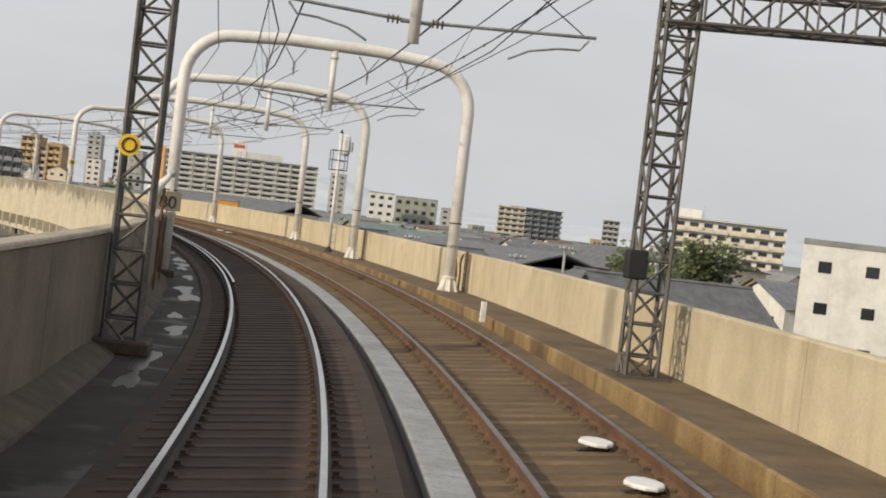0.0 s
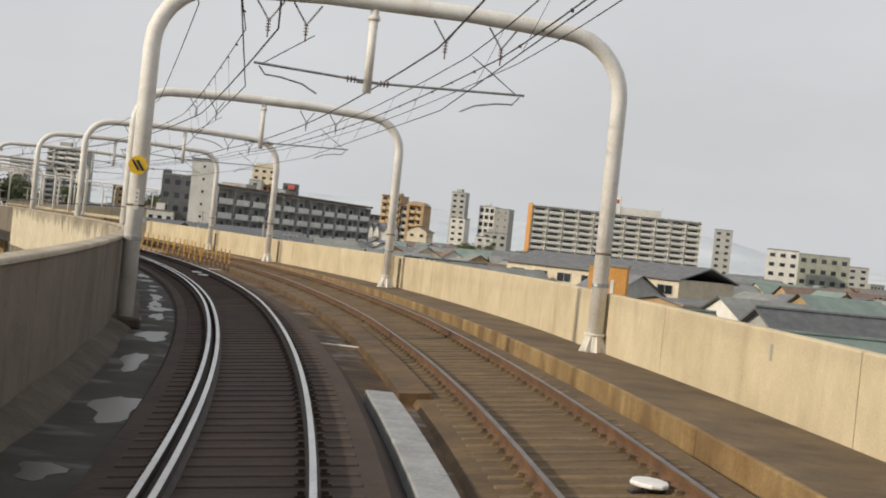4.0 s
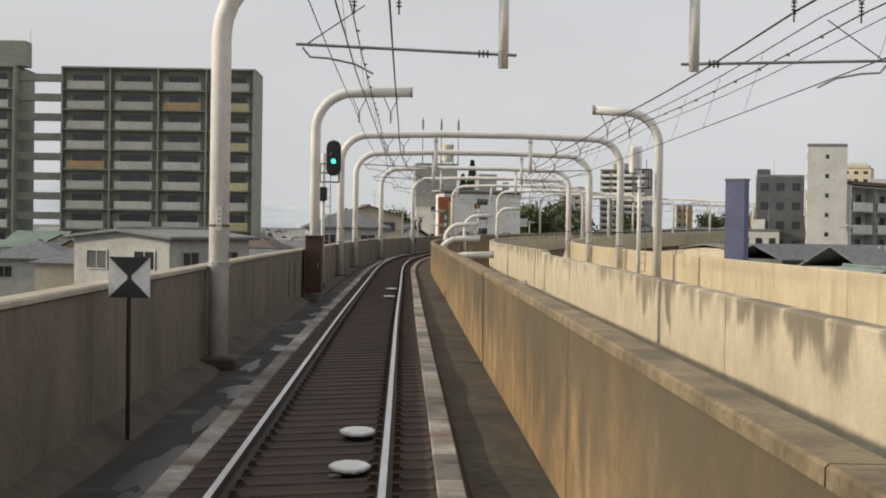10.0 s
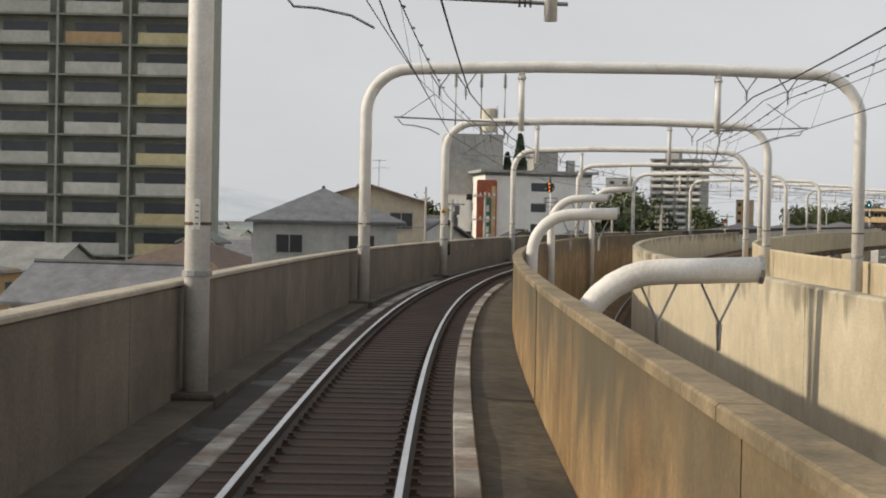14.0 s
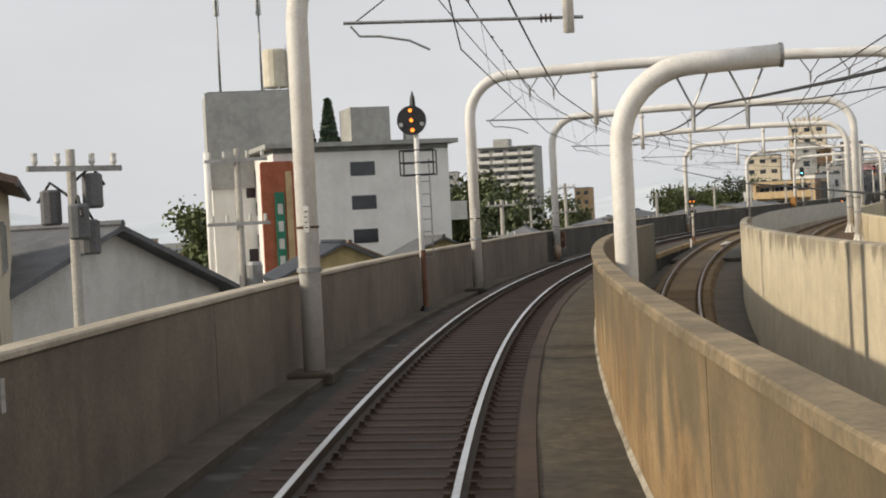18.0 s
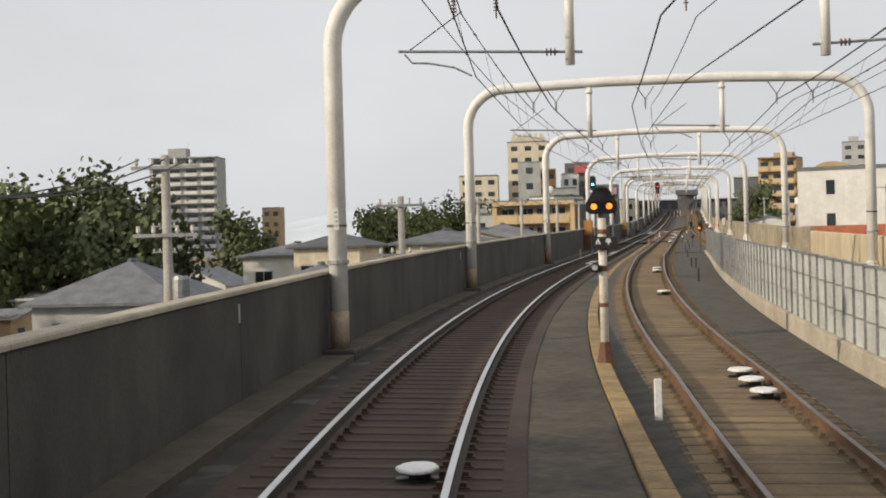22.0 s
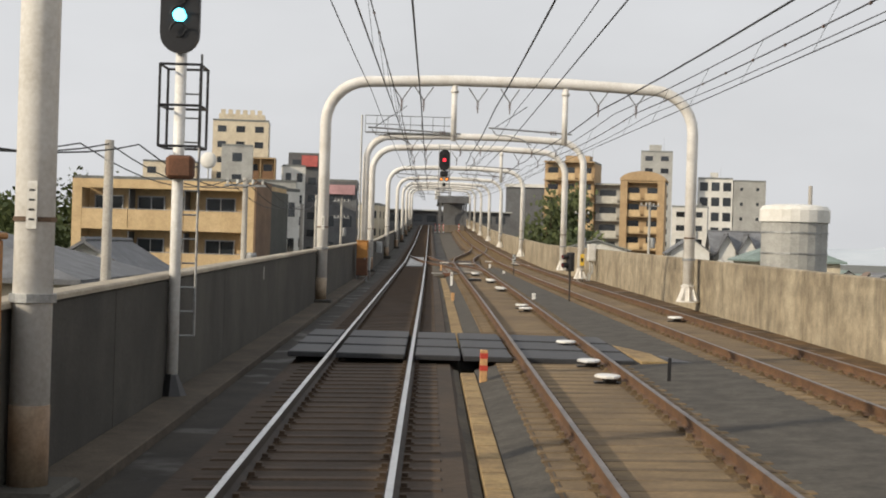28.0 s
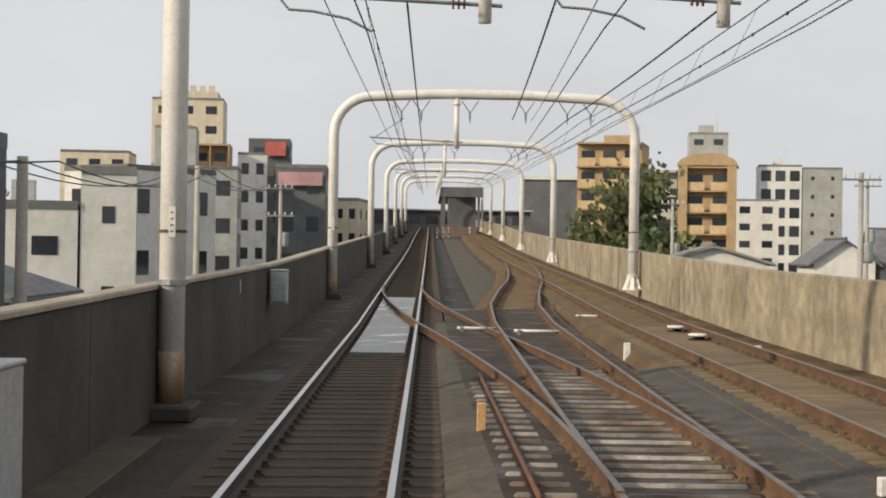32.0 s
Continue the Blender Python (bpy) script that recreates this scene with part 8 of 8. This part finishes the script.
house_at(-180, 682, 0, 7, 8, 11.6, 12.6, WHITEPAINT, FLATROOF, "low white flat-roofed house", rows=3)
house_at(-152, 742, -6, 9, 10, 13.0, 15.2, CREAM, BROWNTILE, "cream house with a reddish brown roof", rows=3)

rng = random.Random(11)
kinds = []
walls_, roofs_ = (CREAM, WHITEPAINT, GREYRENDER, CREAM, TAN), (ROOFTILE, ROOFTILE, BROWNTILE, FLATROOF, GREENROOF)
words = {"cream_stucco": "cream", "white_render": "white", "grey_render": "grey", "tan_render": "tan"}
rwords = {"dark_roof_tiles": "dark tiled", "brown_roof_tiles": "brown tiled", "flat_roof_sheet": "pale sheet", "green_metal_roof": "green metal"}
for i in range(8):
    wl_, rf_ = walls_[i % 5], roofs_[(i * 3) % 5]
    hh = house(shift(0, 0, GROUND), rng.uniform(6.5, 9), rng.uniform(7.5, 11), rng.uniform(5.6, 6.6), rng.uniform(7.6, 8.6), wl_, rf_, "two-storey %s house with a %s roof" % (words[wl_.name], rwords[rf_.name]), hip=i % 2 == 0, group="town houses", sub=False)
    kinds.append(hh)
taken = []


def free(x, y, r):
    return all((x - p) ** 2 + (y - q) ** 2 > (r + u) ** 2 for p, q, u in taken)


for o in list(bpy.data.objects):
    if o.parent is None and o.type == "EMPTY" and o.name.split(".")[0] in ("house", "apartment_building", "apartment_slab", "tower_block", "office_building", "shed", "stair_tower"):
        if o not in kinds:
            ps = [o.matrix_basis @ Vector(c) for ch in o.children if ch.name.split(".")[0] == "wall" for c in ch.bound_box]
            cx, cy = sum(p.x for p in ps) / len(ps), sum(p.y for p in ps) / len(ps)
            for p in ps:
                taken.append((p.x, p.y, 3)); taken.append(((p.x + cx) / 2, (p.y + cy) / 2, 4))
            taken.append((cx, cy, 5))
line_pts = [at(s, 6) for s in range(-60, 960, 6)]
for p in line_pts:
    taken.append((p.x, p.y, 15))
    taken.append((p.x + 14, p.y, 6))
n_h = 0
first_use = set()
for s in range(-20, 900, 15):
    for off in (-31, -19.5, 31, 43):
        if s < 330 and off < -20:
            continue
        q = at(s + rng.uniform(-4, 4), off + rng.uniform(-3, 3))
        turn = line(s)[2] + radians(rng.choice((0, 90, 180, 270)) + rng.uniform(-8, 8))
        if n_h > 38 or rng.random() < 0.3 or not free(q.x, q.y, 5.5):
            continue
        taken.append((q.x, q.y, 5.5))
        k = rng.randrange(8)
        m = Matrix.Translation((q.x, q.y, GROUND)) @ Matrix.Rotation(turn, 4, "Z") @ Matrix.Translation((-4, -4.5, 0))
        if k not in first_use:
            kinds[k].matrix_basis = m
            first_use.add(k)
        else:
            copy_thing(kinds[k], m)
        n_h += 1


# ---- the crowd of roofs further off ----
def roof_crowd():
    mats = (CREAM, WHITEPAINT, GREYRENDER, TAN, ROOFTILE, BROWNTILE, FLATROOF, GREENROOF, GLASS)
    vs, fs, mi = [], [], []
    for s in range(-10, 960, 11):
        for k in range(26):
            off = -46 - k * 13 if k < 13 else 56 + (k - 13) * 15
            q = at(s + rng.uniform(-4, 4), off + rng.uniform(-4, 4))
            if rng.random() < 0.28 or not free(q.x, q.y, 4.5):
                continue
            taken.append((q.x, q.y, 3.5))
            w, d, e = rng.uniform(6, 9.5), rng.uniform(7, 11), rng.uniform(5.4, 6.6)
            r = e + rng.choice((0.3, 1.6, 2.0, 2.2))
            m = Matrix.Translation((q.x, q.y, GROUND)) @ Matrix.Rotation(line(s)[2] + rng.choice((0, 1.571)) + rng.uniform(-0.1, 0.1), 4, "Z")
            o = 0.45
            b = len(vs)
            pts = [(-w / 2, -d / 2, 0), (w / 2, -d / 2, 0), (w / 2, d / 2, 0), (-w / 2, d / 2, 0), (-w / 2, -d / 2, e), (w / 2, -d / 2, e), (w / 2, d / 2, e), (-w / 2, d / 2, e), (0, -d / 2, r), (0, d / 2, r),
                   (-w / 2 - o, -d / 2 - o, e - 0.2), (0, -d / 2 - o, r + 0.15), (w / 2 + o, -d / 2 - o, e - 0.2), (-w / 2 - o, d / 2 + o, e - 0.2), (0, d / 2 + o, r + 0.15), (w / 2 + o, d / 2 + o, e - 0.2)]
            quads = [(0, 1, 5, 8, 4), (1, 2, 6, 5), (2, 3, 7, 9, 6), (3, 0, 4, 7), (10, 11, 14, 13), (11, 12, 15, 14)]
            wm_, rm_ = rng.randrange(4), 4 + rng.choice((0, 0, 0, 1, 2, 2, 3))
            kinds_ = [wm_] * 4 + [rm_] * 2
            for row in range(2):
                for i in (-1, 1):
                    for face, turn in ((-d / 2 - 0.03, 0), (d / 2 + 0.03, 0), (-w / 2 - 0.03, 1), (w / 2 + 0.03, 1)):
                        c, z = i * (w if turn == 0 else d) / 4, e * (0.28 + 0.46 * row)
                        g0 = len(pts)
                        for du, dz in ((-0.7, -0.5), (0.7, -0.5), (0.7, 0.5), (-0.7, 0.5)):
                            pts.append((c + du, face, z + dz) if turn == 0 else (face, c + du, z + dz))
                        quads.append((g0, g0 + 1, g0 + 2, g0 + 3))
                        kinds_.append(8)
            vs += [m @ Vector(p) for p in pts]
            fs += [tuple(b + i for i in f_) for f_ in quads]
            mi += kinds_
    me = bpy.data.meshes.new("town_roofs")
    me.from_pydata(vs, [], fs)
    for x in mats:
        me.materials.append(x)
    me.polygons.foreach_set("material_index", mi)
    me.update()
    return tagged(new("town_roofs", me), "crowd of small pale houses with dark tiled roofs", "houses", kind="stuff")


roof_crowd()

# ---- far low blocks that fill the distance ----
for i in range(72):
    s = rng.uniform(0, 620)
    off = rng.choice((-1, 1, 1)) * rng.uniform(120, 420)
    q = at(s, off) if rng.random() < 0.6 else Vector((rng.uniform(-520, 180), rng.uniform(640, 1250), 0))
    if not free(q.x, q.y, 12):
        continue
    taken.append((q.x, q.y, 12))
    w_, st = rng.uniform(8, 17), rng.choice((2, 2, 3) if q.x > -120 else (2, 3, 3, 4))
    hgt = st * 3.1 + 0.8
    wl_ = rng.choice((CREAM, GREYRENDER, GREYRENDER, GREENGREY, TAN, WHITEPAINT))
    ob = empty("town_block", shift(q.x, q.y, GROUND, line(0)[2] + rng.uniform(-0.5, 0.5)), "far %s low town block with window bands" % ("pale" if wl_ in (CREAM, WHITEPAINT) else "weathered"), "building", "far town blocks")
    bm = bmesh.new(); solid(bm, 0, w_, 0, 10, 0, hgt); part("wall", bm, wl_, ob)
    bm = bmesh.new(); solid(bm, -0.2, w_ + 0.2, -0.2, 10.2, hgt + 0.004, hgt + 0.5); part("roof", bm, rng.choice((FLATROOF, ROOFTILE, GREYRENDER)), ob)
    for j in range(st):
        bm = bmesh.new()
        n = int(w_ / 2.6)
        for k in range(n):
            x = (k + 0.5) * w_ / n
            solid(bm, x - 0.6, x + 0.6, -0.06, -0.004, j * 3.1 + 1.2, j * 3.1 + 2.3)
        tagged(part("window_row", bm, GLASS, ob), kind="stuff")


# ---- trees ----
def tree_meshes(seed, height, spread, leaves, conifer=False):
    """Trunk with limbs, and a crown of leaf clumps gathered round the limb ends."""
    r = random.Random(seed)
    tr, cr_ = bmesh.new(), bmesh.new()
    tube(tr, [(0, 0, 0), (0.05, 0, height * 0.3), (-0.08, 0.05, height * 0.62), (0, 0, height * (0.97 if conifer else 0.8))], [0.03 * height, 0.024 * height, 0.015 * height, 0.004 * height], 8)
    tips = []
    n = 26 if conifer else 15
    for i in range(n):
        a = r.uniform(0, 6.283)
        z0 = height * (0.12 + 0.8 * i / n if conifer else r.uniform(0.25, 0.62))
        ln = spread * ((1 - i / n) * 0.9 + 0.1 if conifer else r.uniform(0.5, 1.0))
        e = Vector((math.cos(a) * ln, math.sin(a) * ln, z0 + (0.05 if conifer else r.uniform(0.1, 0.42)) * height))
        mid = Vector((e.x * 0.5, e.y * 0.5, z0 + (e.z - z0) * 0.65))
        tube(tr, [(0, 0, z0), mid, e], [0.011 * height, 0.007 * height, 0.002 * height], 5)
        tips += [e, mid] if not conifer else [e, mid, e * 0.75 + Vector((0, 0, z0 * 0.25))]
    for i in range(leaves):
        c = r.choice(tips)
        rad = spread * (0.18 if conifer else 0.33)
        p = c + Vector((r.gauss(0, rad * 0.6), r.gauss(0, rad * 0.6), r.gauss(0, rad * 0.45)))
        if conifer:
            f_, a_ = r.uniform(0.08, 1.0) ** 1.1, r.uniform(0, 6.283)
            rr = spread * (1 - f_) * (0.55 + 0.45 * math.sqrt(r.random())) * r.uniform(0.8, 1.12) + 0.03
            p = Vector((math.cos(a_) * rr, math.sin(a_) * rr, height * f_ - 0.12 * rr))
        sz = r.uniform(0.16, 0.34) * (0.55 if conifer else 1.0)
        u = Vector((r.gauss(0, 1), r.gauss(0, 1), r.gauss(0, 0.6))).normalized()
        w = u.orthogonal().normalized()
        q = [cr_.verts.new(p + u * sz), cr_.verts.new(p + w * sz * 0.7), cr_.verts.new(p - u * sz), cr_.verts.new(p - w * sz * 0.7)]
        cr_.faces.new(q)
    mt, mc = mesh_of(tr, "trunk"), mesh_of(cr_, "crown")
    mt.materials.append(BARK)
    mc.materials.append(CONIFER if conifer else LEAF)
    return mt, mc


TREES = [tree_meshes(3, 9.5, 3.6, 3600), tree_meshes(8, 8.0, 3.0, 3000), tree_meshes(21, 11, 4.4, 4200)]
PINES = [tree_meshes(5, 9.0, 1.9, 6500, True)]


def tree(x, y, top, which=0, pine=False, base=GROUND, size=None, label=""):
    mt, mc = PINES[0] if pine else TREES[which]
    k = (top - base) / (9.0 if pine else (9.5, 8.0, 11)[which])
    ob = empty("tree", shift(x, y, base, x * 1.7 + y) @ Matrix.Diagonal((size or min(k, 1.25), size or min(k, 1.25), k, 1)), label or ("dark conifer with a pointed crown" if pine else "green broadleaf tree with a ragged crown"), "tree", "" if label else "town trees")
    part("trunk", mt, BARK, ob)
    part("crown", mc, CONIFER if pine else LEAF, ob)
    return ob


tree(-222, 466, 16.2, pine=True, size=2.7)
tree(-225.5, 468, 13.4, pine=True, size=2.4)
for x, y, z, k in ((-229, 514, 8.2, 2), (-224, 518, 7.2, 0), (-233, 520, 7.6, 2), (-221, 508, 5.6, 1), (-237, 512, 7.0, 0), (-228, 505, 5.0, 1), (-239, 687, 9.6, 2), (-232, 690, 8.6, 0), (-246, 684, 8.0, 2), (-226, 682, 6.5, 1), (-252, 690, 7.5, 0), (-240, 675, 7.0, 1), (-182, 720, 10.6, 0), (-178, 718, 7.0, 1), (27, 137, 1.8, 1), (35, 155, 3.0, 0), (-74, 590, 1.0, 0), (-96, 585, 1.8, 1), (-90, 580, 2.2, 2), (-240, 470, 5.0, 0), (-246, 600, 6.0, 0), (-238, 640, 7.0, 1)):
    tree(x, y, z, k)
for i in range(22):
    q = at(rng.uniform(0, 800), rng.choice((-1, 1)) * rng.uniform(26, 130))
    if free(q.x, q.y, 3):
        tree(q.x, q.y, GROUND + rng.uniform(5, 9.5), rng.randrange(3))


# ---- utility poles beside the viaduct ----
def utility_pole(x, y, top, turn=0.0, arms=2, box_=True, girth=1.0, cans=0):
    ob = empty("utility_pole", shift(x, y, GROUND, radians(turn)), "concrete utility pole with steel crossarms" if arms else "plain concrete utility pole", "utility pole", "utility poles")
    h = top - GROUND
    bm = bmesh.new(); tube(bm, [(0, 0, 0), (0, 0, h)], [0.19 * girth, 0.12 * girth], 10); part("pole", bm, UPOLE, ob, smooth=True)
    for i in range(arms):
        z = h - 0.35 - i * 1.9
        bm = bmesh.new(); solid(bm, -0.95, 0.95, -0.18, -0.1, z - 0.05, z + 0.05)
        arm = part("crossarm", bm, STEEL, ob)
        for q in (-0.8, -0.35, 0.35, 0.8):
            bm = bmesh.new(); tube(bm, [(q, -0.14, z + 0.05), (q, -0.14, z + 0.12), (q, -0.14, z + 0.2), (q, -0.14, z + 0.27)], [0.03, 0.065, 0.05, 0.06], 8)
            part("insulator", bm, WHITEPAINT, arm)
    if box_ and arms:
        bm = bmesh.new(); tube(bm, [(0.36, 0, h - 4.4), (0.36, 0, h - 4.3), (0.36, 0, h - 3.5), (0.36, 0, h - 3.4)], [0.2, 0.25, 0.25, 0.2], 12)
        part("transformer", bm, STEEL, ob)
    for k in range(cans):
        a_ = k * 2.2
        px, py, pz = 0.42 * math.cos(a_), 0.42 * math.sin(a_), h - 0.75 - 0.28 * k
        bm = bmesh.new(); tube(bm, [(px, py, pz - 0.32), (px, py, pz - 0.28), (px, py, pz + 0.28), (px, py, pz + 0.32)], [0.15, 0.19, 0.19, 0.14], 10)
        part("canister", bm, DARKGREY, ob, "dark transformer canister")
        bm = bmesh.new(); tube(bm, [(px * 0.2, py * 0.2, pz + 0.2), (px, py, pz + 0.45), (px * 1.6, py * 1.6, pz + 0.1)], 0.03, 5)
        part("lead_cable", bm, WIRE, ob)
    return ob


UPOLES = ((-177.4, 409.6, 3.4, 8, 2), (-183, 435, 4.8, 5, 2), (-188, 495.4, 4.9, 5, 1), (-190, 520, 5.4, 5, 0), (-192, 548, 5.9, 5, 0), (-194.5, 577, 6.2, 5, 1), (-198, 612, 6.0, 5, 0), (-203, 648, 7.8, 5, 0), (-206, 684, 8.6, 5, 2), (-181, 452, 3.9, 5, 2), (-213, 500, 4.0, 5, 2), (-216, 460, 4.5, 5, 2), (-165, 690, 9.5, 0, 1), (-172, 655, 8.2, 0, 1), (-165.5, 600, 7.6, 0, 0), (-178, 700, 8.4, 0, 1), (-181, 738, 9.6, 0, 1), (-160, 545, 6.2, 0, 1))
for x, y, z, r_, n in UPOLES:
    utility_pole(x, y, z, r_, n)
utility_pole(-157.9, 341.9, 4.5, 40, 0, girth=0.6)
utility_pole(-157.2, 344.2, 3.7, 70, 1, False, 0.7, 4)
utility_pole(-164.6, 360.8, 4.6, 20, 2, girth=0.8)
for x, y, z in ((14, 128, 0.4), (21, 150, 1.4), (6, 158, 0.6), (24, 118, 1.2), (-30, 190, 1.0), (-62, 262, 1.2), (-92, 345, 2.6), (-88, 300, 1.4), (-110, 362, 3.2)):
    utility_pole(x, y, z, 30, 1, False)


def slung(a, b, sag, r=0.022):
    n = 10
    return [Vector(a).lerp(Vector(b), i / n) - Vector((0, 0, sag * 4 * (i / n) * (1 - i / n))) for i in range(n + 1)]


for p, q in zip(UPOLES[:-1], UPOLES[1:10]):
    if (p[0] - q[0]) ** 2 + (p[1] - q[1]) ** 2 < 60 ** 2:
        bm = bmesh.new()
        for e in (-0.8, 0.0, 0.8):
            tube(bm, slung((p[0] + e, p[1], p[2] - 0.1), (q[0] + e, q[1], q[2] - 0.1), 0.7), 0.02, 5)
        tagged(part("power_cable", bm, WIRE, None), "sagging dark power cables between utility poles", "cable", "power cables")

# ---- station at the end of the straight ----
stn = empty("station_canopy", frame_at(815, 5.0, 0), "dark steel canopy over the station platform", "station canopy")
bm = bmesh.new(); box(bm, 0, 30, 5.9, 5.4, 60, 0.35, 0.05); part("roof", bm, DARKGREY, stn)
bm = bmesh.new(); box(bm, 0, -0.15, 5.4, 5.4, 0.2, 1.2, 0.03); part("fascia", bm, DARKGREY, stn)
for y in (1, 18, 34, 50):
    for x in (-2.2, 2.2):
        bm = bmesh.new(); box(bm, x, y, 3.2, 0.3, 0.3, 5.2); part("column", bm, DARKGREY, stn)
bm = bmesh.new(); box(bm, 0, 30, 0.2, 4.0, 60, 1.6, 0.03); part("platform", bm, GREYWALL, stn)
bm = bmesh.new(); box(bm, 0, 6, 2.9, 3.4, 3.0, 3.8, 0.05); part("kiosk", bm, DARKGREY, stn)
bo = empty("sign_hall", shift(-195, 881, GROUND), "dark boxy station hall with a pale edge frame", "building")
bm = bmesh.new(); solid(bm, 0, 11, 0, 12, 0, 26.5); part("wall", bm, DARKGREY, bo)
for x0, x1, z0, z1 in ((-0.3, 11.3, 26.504, 27.3), (10.6, 11.3, 6, 26.5)):
    bm = bmesh.new(); solid(bm, x0, x1, -0.5, -0.004, z0, z1); part("edge_frame", bm, WHITEPAINT, bo)

hall = empty("station_hall", frame_at(903, 4.5, 0), "dark low station hall closing the end of the line", "building")
bm = bmesh.new(); box(bm, 0, 6, -4.0, 30, 12, 14.0, 0.05); part("wall", bm, DARKGREY, hall)
bm = bmesh.new(); box(bm, 0, 5.6, 3.15, 31, 13.4, 0.3, 0.04); part("roof", bm, GREYRENDER, hall)
for k in range(9):
    bm = bmesh.new(); box(bm, -12.8 + 3.2 * k, -0.04, 1.3, 2.2, 0.08, 1.5, 0.01); part("window", bm, GLASS, hall)
for k, x in enumerate((1.9, 2.6, 3.3, 6.0)):
    st = empty("striped_post", frame_at(806 + 2 * k, x, -0.3), "red and white striped barrier post at the platform end", "post", "striped posts")
    bm = bmesh.new(); tube(bm, [(0, 0, 0), (0, 0, 1.5)], 0.09, 10); part("post", bm, WHITE, st)
    for z in (0.35, 0.85, 1.3):
        bm = bmesh.new(); tube(bm, [(0, 0, z), (0, 0, z + 0.22)], 0.096, 10); part("band", bm, RED_PAINT, st)

# ---- hills on the horizon ----
bm = bmesh.new()
rows_ = []
for i in range(121):
    a = radians(-75 + 150 * i / 120)
    hgt = 120 + 45 * math.sin(i * 0.21) + 28 * math.sin(i * 0.53 + 1) + 14 * math.sin(i * 1.3)
    hgt *= 0.4 + 0.2 * math.cos(a - 0.25)
    rows_.append([bm.verts.new((-150 + math.sin(a) * r_ * -1, 300 + math.cos(a) * r_, z)) for r_, z in ((3600, GROUND - 6), (3900, hgt * 0.55), (4300, hgt), (5200, GROUND - 6))])
for p, q in zip(rows_[:-1], rows_[1:]):
    for k in range(3):
        bm.faces.new((p[k], p[k + 1], q[k + 1], q[k]))
bmesh.ops.recalc_face_normals(bm, faces=bm.faces)
tagged(part("backdrop", bm, HILL, None, smooth=True), "hills on the horizon with blue haze painted into their colour", "hills", kind="structure")
